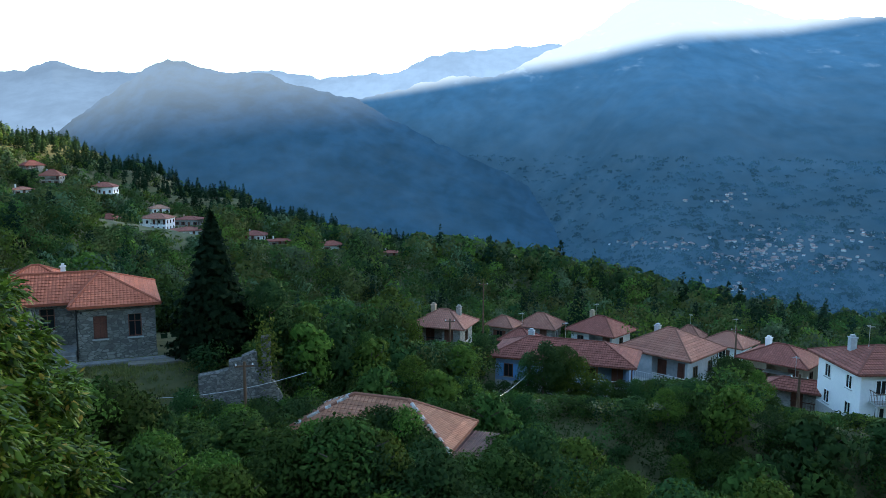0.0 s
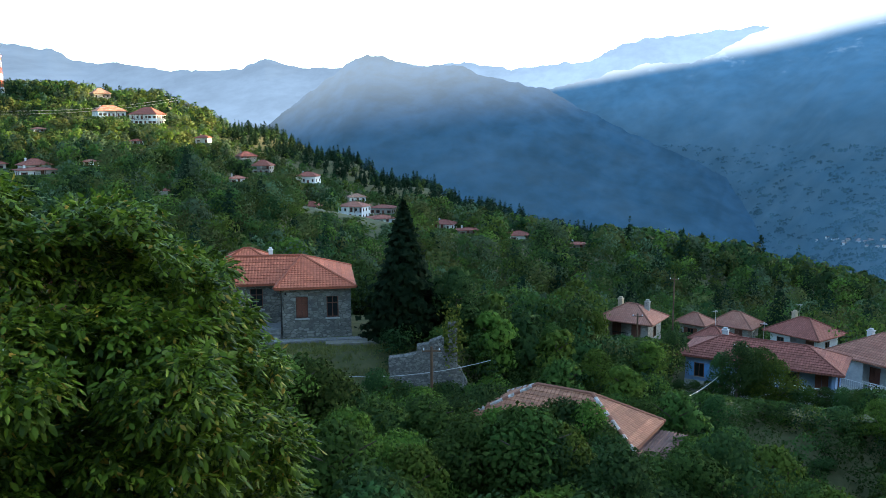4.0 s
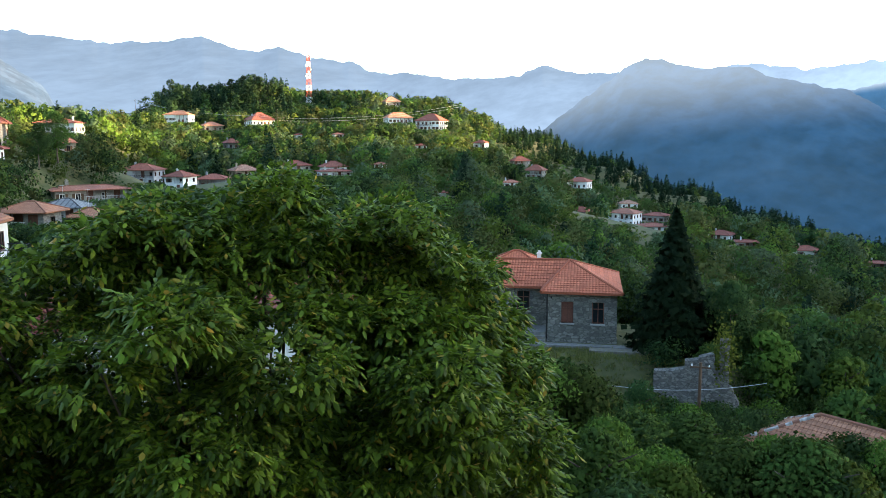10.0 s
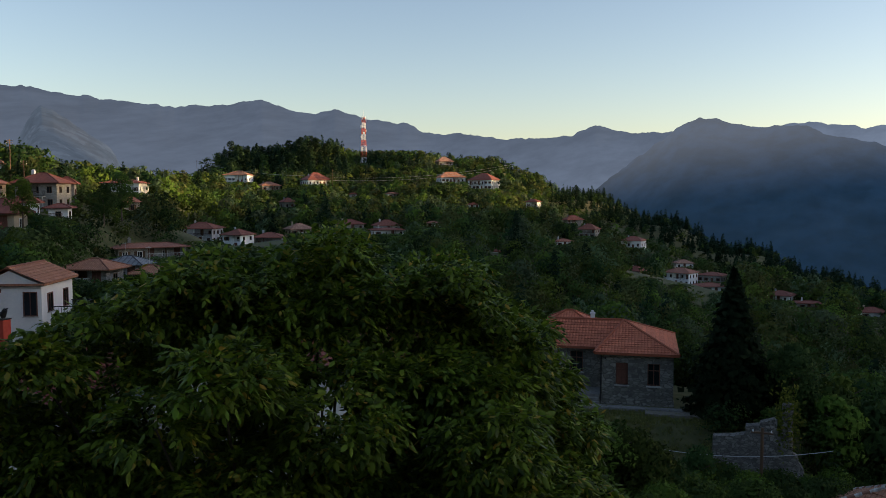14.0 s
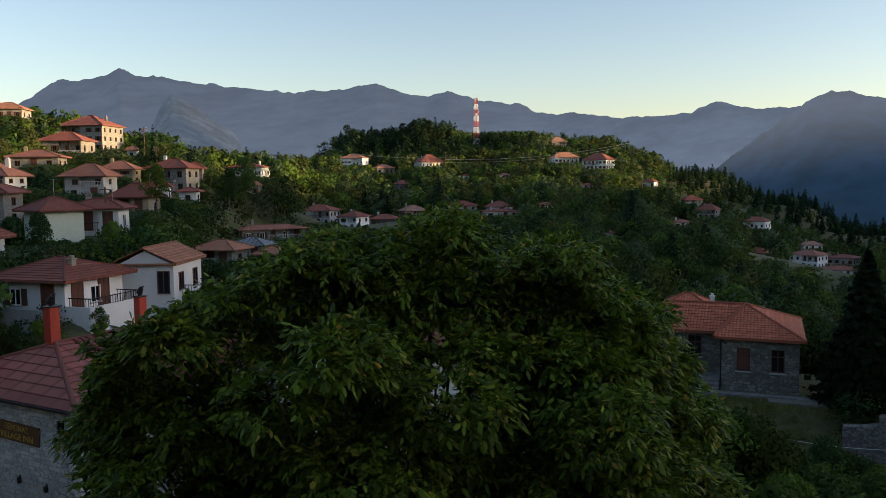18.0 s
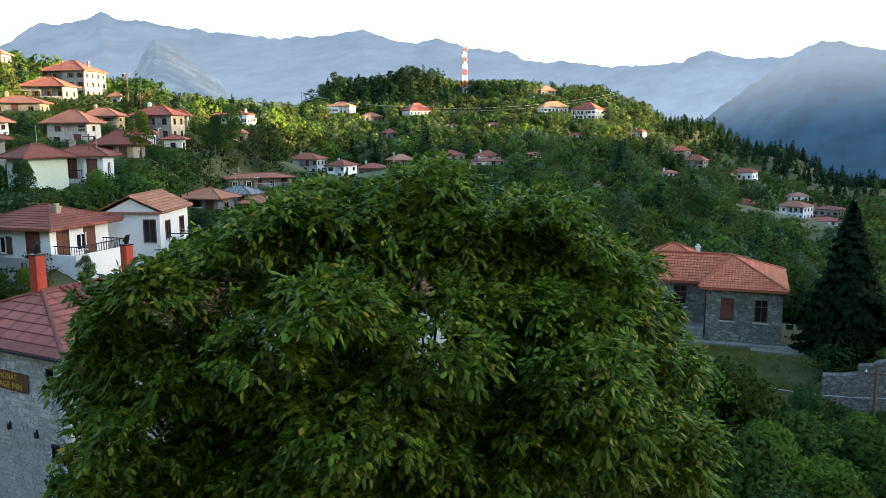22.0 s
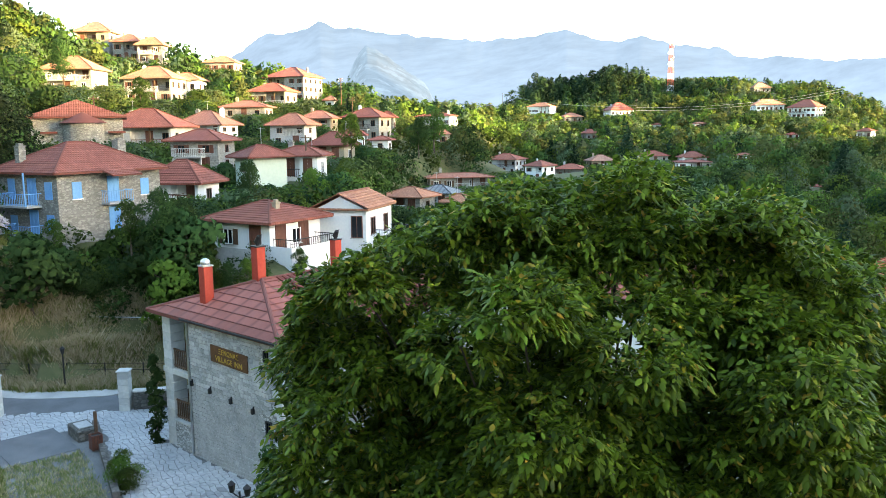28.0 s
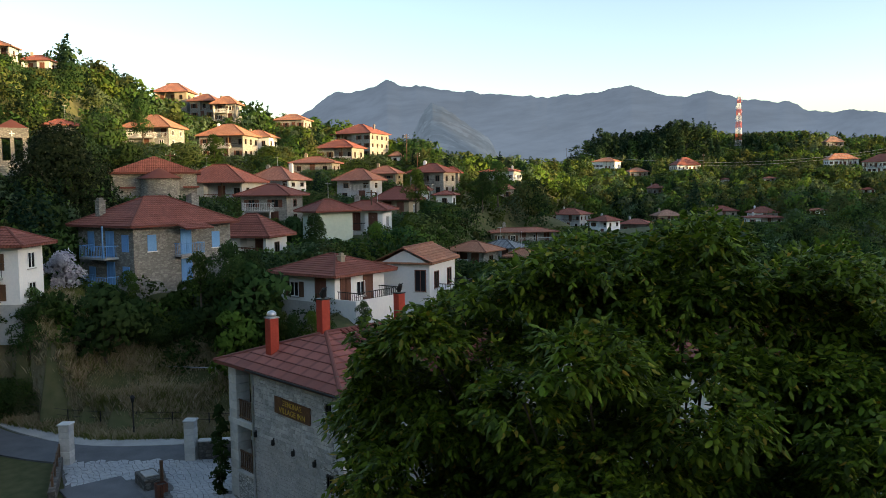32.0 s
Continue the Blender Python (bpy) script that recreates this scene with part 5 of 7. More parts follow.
# the crest of the wooded ridge, and the drop behind it
for az, r, el in ((110, 260, 8.0), (89, 260, 6.7), (85, 265, 6.4), (82, 265, 5.8), (78, 262, 4.2), (75, 285, 3.6), (70, 300, 2.9), (65, 310, 1.5), (59, 350, 0.7), (54, 480, 0.7), (50, 640, 2.2), (44, 640, 2.9),
                  (41.5, 630, 2.5), (37.6, 620, 2.3), (33, 600, 1.9), (30, 580, 0.7), (27, 570, -0.3), (21.5, 540, -2.0), (16, 520, -3.9), (10.6, 500, -5.7), (5.7, 480, -7.3),
                  (-0.6, 440, -9.6), (-8.7, 400, -11.9), (-16.4, 370, -12.6), (-23.7, 340, -12.9), (-29, 320, -12.8), (-45, 320, -12.8)):
    FORM.append(tangent(az, r, el))
    FORM.append(tangent(az, r * 1.5, el - 5))
    FORM.append(tangent(az, r * 2.2, el - 9))
# below every house the ground falls away towards the valley
FORM += [(math.degrees(math.atan2(-x, y)), math.log(math.hypot(x, y) * 0.86), (z - EYE) / math.hypot(x, y) - 0.02) for x, y, z, r in PADS if math.hypot(x, y) > 90]
FORM = np.array(FORM + [(math.degrees(math.atan2(-x, y)), math.log(math.hypot(x, y)), (z - EYE) / math.hypot(x, y)) for x, y, z, r in PADS])


def ground(x, y):
    """The height of the ground at x, y (arrays): a smooth sheet through the landform and the levelled places."""
    x, y = np.atleast_1d(np.asarray(x, float)), np.atleast_1d(np.asarray(y, float))
    raw = np.hypot(x, y)
    r = np.maximum(raw, 13.0)
    az = np.degrees(np.arctan2(-x, y))
    da = (az[:, None] - FORM[None, :, 0] + 180) % 360 - 180
    d2 = (da / 7.0) ** 2 + ((np.log(r)[:, None] - FORM[None, :, 1]) / 0.16) ** 2
    wgt = 1.0 / (d2 + 0.02) ** 2
    e = (wgt @ FORM[:, 2]) / wgt.sum(1)
    for hx_, hy_, hz_, hr_ in PADS:
        hd = math.hypot(hx_, hy_)
        if hd > 60:
            side = np.abs((az - math.degrees(math.atan2(-hx_, hy_)) + 180) % 360 - 180) - math.degrees(hr_ / hd)
            fall = np.clip(1 - side / 2.5, 0, 1) * np.clip((r / hd - 0.62) / 0.12, 0, 1) * (r < hd * 0.985)
            e = e - fall * np.maximum(e - ((hz_ - 0.2 - EYE) / (hd - 0.6 * hr_) - 0.02 * (1 - r / hd)), 0)
    z = EYE + r * e
    z = np.where(raw < 13.0, z * raw / 13.0 - 2.0 * (1 - raw / 13.0), z)
    for cx, cy, hx, hy, turn, zf in FLATS:
        c_, s_ = math.cos(radians(turn)), math.sin(radians(turn))
        lx, ly = (x - cx) * c_ + (y - cy) * s_, -(x - cx) * s_ + (y - cy) * c_
        near = np.clip(1.0 - (np.maximum(np.abs(lx) / hx, np.abs(ly) / hy) - 1.0) / 0.12, 0, 1)
        z = z * (1 - near) + zf * near
    return z


EARTH = surface("grassy_earth", (0.05, 0.065, 0.02), (0.12, 0.11, 0.05), 0.95, 1.5, 0.08, 0.4)
RS = np.concatenate([[0.02], np.geomspace(2, 900, 150), [1100, 1500, 2200, 3200, 4800]])
AZ = np.concatenate([np.arange(-60, 130, 0.75), np.arange(130, 300, 8.0)])
gr, ga = np.meshgrid(RS, np.radians(AZ), indexing="ij")
gx, gy = -np.sin(ga) * gr, np.cos(ga) * gr
gz = np.concatenate([ground(a, b) for a, b in zip(gx, gy)]).reshape(gx.shape)
far = np.clip((gr - 950) / 400, 0, 1)
gz = gz * (1 - far) + far * np.minimum(gz, -270)
nz_ = np.array([[noise.noise((a * 0.15, b * 0.15, 0)) for a, b in zip(ra, rb)] for ra, rb in zip(gx, gy)])
gz += nz_ * np.clip((gr - 60) / 60, 0.0, 1.2) * 0.6
nr, na = gx.shape
idx = np.arange(nr * na).reshape(nr, na)
nxt = np.roll(idx, -1, axis=1)
quads = np.stack([idx[:-1], nxt[:-1], nxt[1:], idx[1:]], -1).reshape(-1, 4)[:, ::-1]
ground_ob = new("ground", quick_mesh("ground", np.stack([gx, gy, gz], -1).reshape(-1, 3), quads, EARTH, True))
tagged(ground_ob, "steep grassy hillside falling away into a wooded valley", "ground", kind="structure")

# ---- mountains ----
def mountain(name, label, profile, r0, z0, r1, mt, rough=60.0, seed=0, spur=420.0, foot=None):
    """A mountain whose crest is seen at the bearings and angles of profile from afar, r1 away; its foot lies r0 away at height z0."""
    profile = sorted(profile)
    pa, pe = np.array([p[0] for p in profile]), np.array([p[1] for p in profile])
    az = np.arange(pa[0], pa[-1], 0.12)
    el = np.interp(az, pa, pe)
    jag = np.array([noise.fractal((a * 0.9 + seed, seed, 0), 1.0, 2.0, 5) for a in az])
    ss = np.concatenate([np.linspace(0, 1, 46), [1.06, 1.3]])
    vs = np.zeros((len(ss), len(az), 3))
    for i, s in enumerate(ss):
        for j, a in enumerate(az):
            crest = r1 * (1 + 0.05 * noise.noise((a * 0.12, seed + 3.0, 0)))
            zc = EYE + crest * math.tan(radians(el[j]))
            near = np.interp(a, *foot) if foot else r0
            r = near + (crest - near) * s
            if s <= 1:
                z = z0 + (zc - z0) * (s ** 1.15) + crest * radians(jag[j] * 0.2) * s ** 14
                px_, py_ = -math.sin(radians(a)) * r, math.cos(radians(a)) * r
                n = 0.7 * noise.fractal((radians(a) * 2000 / spur + seed + 0.4 * s, r / spur / 2.6, seed), 1.0, 2.0, 3) + 0.25 * noise.fractal((px_ / 160, py_ / 160, seed), 1.0, 2.0, 3)
                z += rough * n * math.sin(math.pi * min(s, 1))
            else:
                z = zc - (zc - z0) * (s - 1) * 1.5
            b = radians(a)
            vs[i, j] = -math.sin(b) * r, math.cos(b) * r, z
    n0, n1 = len(ss), len(az)
    ix = np.arange(n0 * n1).reshape(n0, n1)
    q = np.stack([ix[:-1, :-1], ix[:-1, 1:], ix[1:, 1:], ix[1:, :-1]], -1).reshape(-1, 4)[:, ::-1]
    ob = new(name, quick_mesh(name, vs.reshape(-1, 3), q, mt, True))
    tagged(ob, label, "mountain", kind="structure")
    return vs


# far slopes: near-black base colours, with blue haze painted as emission
BLUE_SIDE = distance("shaded_mountain_haze", (0.012, 0.02, 0.014), (0.04, 0.045, 0.035), (0.14, 0.46, 1.0), 0.025, 0.066, -120, 330, (215, 0.139, 34, (0.96, 0.98, 0.9), 0.15), rock=(0.013, 0.59, 0.028, 120), grain=0.1)
NEAR_SIDE = distance("wooded_mountain_haze", (0.012, 0.02, 0.011), (0.03, 0.036, 0.024), (0.11, 0.41, 1.0), 0.026, 0.042, -60, 190, (150, 0.12, 100, (0.92, 0.97, 0.9), 0.048), grain=0.18)
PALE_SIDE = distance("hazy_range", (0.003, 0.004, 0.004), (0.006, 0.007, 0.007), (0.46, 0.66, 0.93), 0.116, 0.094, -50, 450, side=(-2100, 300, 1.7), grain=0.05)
# the spur's haze and its pale sunlit rock are painted as emission
ROCKY_SIDE = distance("rocky_foothill_glow", (0.006, 0.008, 0.006), (0.014, 0.014, 0.012), (0.45, 0.67, 0.93), 0.09, 0.078, -50, 250, rock=(0.02, 0.52, 0.018, -400))
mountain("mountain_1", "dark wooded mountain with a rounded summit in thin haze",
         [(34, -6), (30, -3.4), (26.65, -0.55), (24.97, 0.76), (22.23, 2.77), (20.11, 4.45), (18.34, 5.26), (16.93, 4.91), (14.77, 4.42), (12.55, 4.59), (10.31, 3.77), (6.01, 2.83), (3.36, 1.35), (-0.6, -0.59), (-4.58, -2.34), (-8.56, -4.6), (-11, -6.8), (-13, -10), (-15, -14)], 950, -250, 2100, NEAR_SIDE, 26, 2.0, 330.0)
m2 = mountain("mountain_2", "great shaded mountainside in painted blue haze, a valley village at its foot",
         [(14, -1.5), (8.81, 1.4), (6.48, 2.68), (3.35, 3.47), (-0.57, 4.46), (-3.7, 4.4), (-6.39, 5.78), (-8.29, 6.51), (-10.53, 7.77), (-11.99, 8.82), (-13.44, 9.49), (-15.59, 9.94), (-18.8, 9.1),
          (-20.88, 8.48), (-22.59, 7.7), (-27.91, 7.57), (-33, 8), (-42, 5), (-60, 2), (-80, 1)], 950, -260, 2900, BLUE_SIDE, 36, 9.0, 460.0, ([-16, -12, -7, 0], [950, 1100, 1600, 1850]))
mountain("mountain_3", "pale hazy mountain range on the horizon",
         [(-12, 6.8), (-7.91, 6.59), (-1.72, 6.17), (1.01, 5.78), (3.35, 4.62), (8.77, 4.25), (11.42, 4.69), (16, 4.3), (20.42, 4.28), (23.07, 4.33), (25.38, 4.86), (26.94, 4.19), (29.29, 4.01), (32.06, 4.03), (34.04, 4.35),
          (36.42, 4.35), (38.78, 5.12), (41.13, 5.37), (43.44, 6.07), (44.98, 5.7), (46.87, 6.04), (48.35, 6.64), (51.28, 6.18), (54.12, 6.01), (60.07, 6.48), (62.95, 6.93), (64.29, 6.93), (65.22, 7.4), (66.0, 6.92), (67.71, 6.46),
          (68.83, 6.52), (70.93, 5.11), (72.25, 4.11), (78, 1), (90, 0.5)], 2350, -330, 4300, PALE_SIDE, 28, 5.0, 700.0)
mountain("mountain_4", "pale rocky spur below the far range, its sunlit look painted as glow", [(53, -2), (56.84, 1.23), (58.07, 3.12), (58.96, 3.86), (60.37, 4.76), (61.4, 5.54), (62.09, 5.85), (62.61, 5.26), (63.17, 4.2), (63.65, 3.0), (66, 0.5), (69, -2)], 1400, -150, 2500, ROCKY_SIDE, 30, 14.0, 260.0)
# unseen ridge beyond the valley, added to keep the evening sun from the village
DUSK = surface("shade_ridge_slope", (0.03, 0.05, 0.025), (0.07, 0.085, 0.05), 1.0, 0.02, 0.005, 0, vary=0.0)
cs, sn = math.cos(radians(SUN_AZ)), -math.sin(radians(SUN_AZ))
crest = []
for i, v in enumerate(np.linspace(-2200, 720, 80)):
    # crest heights chosen to set where sunlight ends on the hill
    zb = np.interp(v, [-2200, 0, 100, 170, 300, 380, 430, 500, 560, 720], [60, 32, 29, 27, 19, 9, -1, -7, -11, -11]) + 4 * noise.noise((v * 0.004, 7.7, 0))
    for u, zz in ((2200, zb + 2200 * math.tan(radians(SUN_EL))), (2900, -260), (1850, -200)):
        crest.append((sn * u - cs * v, cs * u + sn * v, zz))
# unseen wall along one bearing, added to keep sun off the far mountains
for r in np.linspace(2500, 7000, 24):
    a = radians(-34.5)
    for dr, zz in ((0.0, 170 + r * 0.12), (0.12, -260), (-0.001, -260)):
        crest.append((math.sin(-a + dr) * r * 1.0, math.cos(-a + dr) * r, zz))
crest = np.array(crest).reshape(-1, 3, 3)
m_ = len(crest)
ix = np.arange(3 * m_).reshape(m_, 3)
q = np.concatenate([np.stack([ix[:-1, a], ix[1:, a], ix[1:, b], ix[:-1, b]], -1) for a, b in ((0, 1), (2, 0))])
tagged(new("mountain_5", quick_mesh("mountain_5", crest.reshape(-1, 3), q, DUSK)), "unseen ridge added to shade the village", "mountain", kind="structure")

# ---- trees ----
def unit(v):
    return v / np.maximum(np.linalg.norm(v, axis=-1, keepdims=True), 1e-9)


def clumps(rng, centres, normals, size, droop=0.0, turn=0.55):
    """Leaf sprays: bent quads round the given centres, facing roughly along the normals."""
    n = len(centres)
    nrm = unit(normals + rng.normal(0, turn, (n, 3)))
    t = unit(np.cross(nrm, rng.normal(0, 1, (n, 3))))
    b = np.cross(nrm, t)
    s = size * rng.uniform(0.6, 1.35, (n, 1))
    asp = rng.uniform(0.45, 0.8, (n, 1))
    bend = nrm * s * 0.3
    p = np.stack([centres - t * s, centres - b * s * asp - bend, centres + t * s, centres + b * s * asp - bend], 1)
    p[:, :, 2] -= droop * s
    return p.reshape(-1, 3), np.arange(4 * n).reshape(n, 4)


def broad_crown(seed, n, size, height=6.0, width=2.4, lobes=9, base=0.25, turn=0.5):
    """A crown of lobes of leaf sprays with gaps; its foot is at 0."""
    rng = np.random.default_rng(seed)
    cs_, ns_ = [], []
    for i in range(lobes):
        h = base + (1 - base) * (i + 0.5) / lobes
        spread = math.sin(math.pi * min(0.22 + 0.72 * (h - base) / (1 - base), 0.97))
        a = rng.uniform(0, 6.283)
        rad = width * spread * rng.uniform(0.3, 0.75)
        c = np.array([math.cos(a) * rad, math.sin(a) * rad, height * (h - 0.06)])
        lr = width * rng.uniform(0.42, 0.62) * (0.75 + 0.4 * spread)
        k = n // lobes
        d = unit(rng.normal(0, 1, (k, 3)))
        d[:, 2] = np.abs(d[:, 2]) * 1.0 - 0.35 * rng.random(k)
        rr = lr * rng.uniform(0.55, 1.12, (k, 1)) ** 0.5
        cs_.append(c + d * rr * np.array([1, 1, 0.85])), ns_.append(d)
    return clumps(rng, np.concatenate(cs_), np.concatenate(ns_), size, 0.0, turn)


def fir_crown(seed, n, size, height=12.0, width=2.6, tiers=16):
    rng = np.random.default_rng(seed)
    h = 1 - np.sqrt(rng.uniform(0.0, 0.9, n))
    tier = np.floor(h * tiers) / tiers
    frac = h * tiers - np.floor(h * tiers)
    a = rng.uniform(0, 6.283, n)
    lump = 1 + 0.22 * np.sin(a * 5 + tier * 40) + 0.1 * rng.normal(0, 1, n)
    r = width * (1 - tier) ** 0.85 * (1.0 - 0.55 * frac) * np.sqrt(rng.uniform(0.25, 1, n)) * lump
    z = height * (0.08 + 0.92 * h) - 0.12 * r
    c = np.stack([np.cos(a) * r, np.sin(a) * r, z], -1)
    nrm = np.stack([np.cos(a) * 0.6, np.sin(a) * 0.6, np.full(n, 0.8)], -1)
    return clumps(rng, c, nrm, size, 0.2)


def trunk_mesh(seed, height, r0, limbs=5, spread=1.5, lean=0.1):
    rng = random.Random(seed)
    bm = bmesh.new()
    p, pts = Vector((0, 0, -0.8)), []
    for i in range(6):
        pts.append(p.copy())
        p = p + Vector((rng.uniform(-lean, lean), rng.uniform(-lean, lean), (height + 0.8) / 5))
    for i in range(5):
        rod(bm, pts[i], pts[i + 1], r0 * (1 - i / 6), r0 * (1 - (i + 1) / 6), 7)
    for i in range(limbs):
        k = rng.randint(1, 4)
        a = rng.uniform(0, 6.283)
        s = pts[k].lerp(pts[k + 1] if k < 5 else pts[k], rng.random())
        m1 = s + Vector((math.cos(a), math.sin(a), 0.8)) * spread * 0.5
        e = m1 + Vector((math.cos(a + rng.uniform(-0.5, 0.5)), math.sin(a), 0.6)) * spread * 0.6
        rod(bm, s, m1, r0 * 0.45, r0 * 0.3, 5), rod(bm, m1, e, r0 * 0.3, r0 * 0.1, 5)
    me = bpy.data.meshes.new("trunk")
    bm.to_mesh(me), bm.free(), me.materials.append(BARK)
    return me


def tree_kind(crown, mt, trunk, label, category="tree"):
    v, f = crown
    return quick_mesh("crown", v, f, mt, True, soft_normals(v, v[:, 2].max(), np.percentile(np.hypot(v[:, 0], v[:, 1]), 97))), trunk, label, category


KINDS = {}
for i, (mt, nm) in enumerate(((LEAF, "green"), (LEAF_DARK, "dark green"), (LEAF_LIGHT, "light green"), (LEAF, "green"), (LEAF_DARK, "dark green"))):
    KINDS["broad", i] = tree_kind(broad_crown(10 + i, 1300, 0.24, 6.0, 2.3, 9 + i), mt, trunk_mesh(i, 4.5, 0.16), f"{nm} broad-leaved tree with an uneven crown")
    KINDS["bush", i] = tree_kind(broad_crown(30 + i, 1400, 0.165, 3.0, 1.9, 8, 0.02), mt, trunk_mesh(20 + i, 2.0, 0.07, 6, 0.9), f"dense {nm} shrub on the hillside", "shrub")
for i, mt in enumerate((LEAF, LEAF_DARK, LEAF_LIGHT, LEAF, LEAF_DARK)):
    KINDS["broad", 10 + i] = tree_kind(broad_crown(80 + i, 4200, 0.11, 6.0, 2.3, 12 + i), mt, KINDS["broad", i][1], KINDS["broad", i][2])
    KINDS["bush", 10 + i] = tree_kind(broad_crown(90 + i, 4200, 0.075, 3.0, 1.9, 11, 0.02), mt, KINDS["bush", i][1], KINDS["bush", i][2], "shrub")


def plant(kind, i, x, y, z, s, sz=None, turn=0.0, name=None, label=None, group="trees on the hillside"):
    crown, trunk, lab, cat = KINDS[kind, i]
    ob = thing(name or {"broad": "tree", "bush": "shrub", "fir": "fir_tree"}[kind], Matrix.LocRotScale((x, y, z), Euler((0, 0, turn)), (s, s, sz or s)), label or lab, cat, group)
    for nm, me in (("crown", crown), ("trunk", trunk)):
        o = new(nm, me)
        o.parent = ob
    return ob


# sight lines kept open in front of the houses: bearing, half width, distance, slope of the foot of the walls
OPEN = np.array([(math.degrees(math.atan2(-x, y)), math.degrees(r / math.hypot(x, y)) * 0.95, math.hypot(x, y), (z + 1.1 - EYE) / (math.hypot(x, y) - r)) for x, y, z, r in PADS if (x, y) not in HIDDEN])


OPEN = np.concatenate([OPEN, [(14.0, 3.2, 53.5, math.tan(radians(-18.2))), (-1.0, 2.0, 43.0, math.tan(radians(-21.0))), (5.2, 3.2, 44.0, math.tan(radians(-18.9))), (23.0, 5.5, 55.0, math.tan(radians(-15.3)))]])
SPOT = np.array(PADS)


def room(x, y, z, width):
    """The height that a tree of that width may have at x, y without standing in a house or hiding one."""
    r, az = math.hypot(x, y), math.degrees(math.atan2(-x, y))
    if np.any(np.hypot(x - SPOT[:, 0], y - SPOT[:, 1]) < SPOT[:, 3] + width):
        return 0
    hide = (np.abs(OPEN[:, 0] - az) < OPEN[:, 1] + math.degrees(width / r)) & (OPEN[:, 2] > r)
    return min([30.0, *(EYE + r * OPEN[hide, 3] - z)])


KEEP_OUT = []      # bearing from, to, distance from, to: roads, yards and the open field
KEEP_OUT += [(60, 100, 20, 56), (17.2, 38, 52.6, 74), (76, 98, 44, 60), (20, 72, 5, 24)]



def shut_out(az, r):
    return any(a < az < b and c < r < d for a, b, c, d in KEEP_OUT)


rng = random.Random(5)
made = {"bush": 0, "broad": 0}
def sites_of(pairs):
    """x, y, z, bearing and distance of every place that is not kept clear."""
    pairs = [p for p in pairs if not shut_out(*p)]
    a, r = np.radians([p[0] for p in pairs]), np.array([p[1] for p in pairs])
    x, y = -np.sin(a) * r, np.cos(a) * r
    z = np.concatenate([ground(x[i:i + 4000], y[i:i + 4000]) for i in range(0, len(x), 4000)])
    return list(zip(x.tolist(), y.tolist(), z.tolist(), *zip(*pairs)))


for x, y, z, az, r in sites_of([(rng.uniform(-34, 96), 22 * (105 / 22) ** (rng.random() ** 0.9)) for k in range(8000)]):
    kind = "bush" if rng.random() < (0.62 if r < 60 else 0.4) else "broad"
    s = rng.uniform(0.65, 1.2)
    h0, w0 = {"bush": (3.0, 2.0), "broad": (6.4, 2.6)}[kind]
    free = room(x, y, z, w0 * s * 0.7)
    sz = min(s, free / h0)
    if sz < 0.4 and kind != "bush":
        kind, sz = "bush", min(s, free / 3.0)
    if sz < 0.22 or made[kind] >= (150 if kind == "bush" else 230):
        continue
    s = min(s, sz * 1.7)
    i = rng.randrange(5)
    plant(kind, i + (10 if r < 48 else 0), x, y, z - 0.15, s, sz, rng.uniform(0, 6.28))
    made[kind] += 1

GROVES = {
    "green": (foliage("grove_green", (0.036, 0.069, 0.018), (0.047, 0.088, 0.022), (0.058, 0.097, 0.025), 0.7, 0.05, True), "mixed green broad-leaved woods"),
    "dark": (foliage("grove_dark", (0.018, 0.041, 0.015), (0.028, 0.058, 0.019), (0.033, 0.063, 0.022), 0.7, 0.05, True), "dark green broad-leaved woods"),
    "light": (foliage("grove_light", (0.058, 0.099, 0.018), (0.080, 0.130, 0.022), (0.091, 0.138, 0.028), 0.7, 0.05, True), "light green broad-leaved scrub"),
    "olive": (foliage("grove_olive", (0.058, 0.075, 0.023), (0.076, 0.094, 0.029), (0.091, 0.105, 0.036), 0.7, 0.05, True), "olive green scrub woods"),
    "pale": (foliage("grove_pale", (0.055, 0.087, 0.044), (0.077, 0.116, 0.058), (0.091, 0.124, 0.063), 0.7, 0.05, True), "pale grey-green willow scrub"),
    "fir": (foliage("fir_grove", (0.010, 0.026, 0.014), (0.017, 0.038, 0.019), (0.024, 0.046, 0.022), 0.7, 0.05, True), "dark fir woods"),
    "pine": (foliage("pine_grove", (0.014, 0.031, 0.014), (0.024, 0.046, 0.019), (0.031, 0.053, 0.022), 0.7, 0.05, True), "dark round-topped pine woods")}


# the woods further off: crowns of sprays in a few joined sheets, one for each kind of leaf
def woods(name, label, mt, pick, template, n_seed):
    rng = np.random.default_rng(n_seed)
    tv = []
    for i in range(6):
        v, f = template(n_seed + i)
        tv.append((v, f, soft_normals(v, v[:, 2].max(), np.percentile(np.hypot(v[:, 0], v[:, 1]), 97))))
    vs, fs, ns, ts, o = [], [], [], [], 0
    for x, y, z, s, sz in pick:
        v, f, nn = tv[rng.integers(6)]
        a = rng.uniform(0, 6.283)
        c0, d0 = math.cos(a), math.sin(a)
        c, d = c0 * s, d0 * s
        vs.append(np.stack([v[:, 0] * c - v[:, 1] * d + x, v[:, 0] * d + v[:, 1] * c + y, v[:, 2] * sz + z], -1))
        ns.append(np.stack([nn[:, 0] * c0 - nn[:, 1] * d0, nn[:, 0] * d0 + nn[:, 1] * c0, nn[:, 2]], -1))
        ts.append(np.full(len(v), rng.random()))
        fs.append(f + o)
        o += len(v)
    tagged(new(name, quick_mesh(name, np.concatenate(vs), np.concatenate(fs), mt, True, np.concatenate(ns), np.concatenate(ts))), label, "woods", kind="stuff")


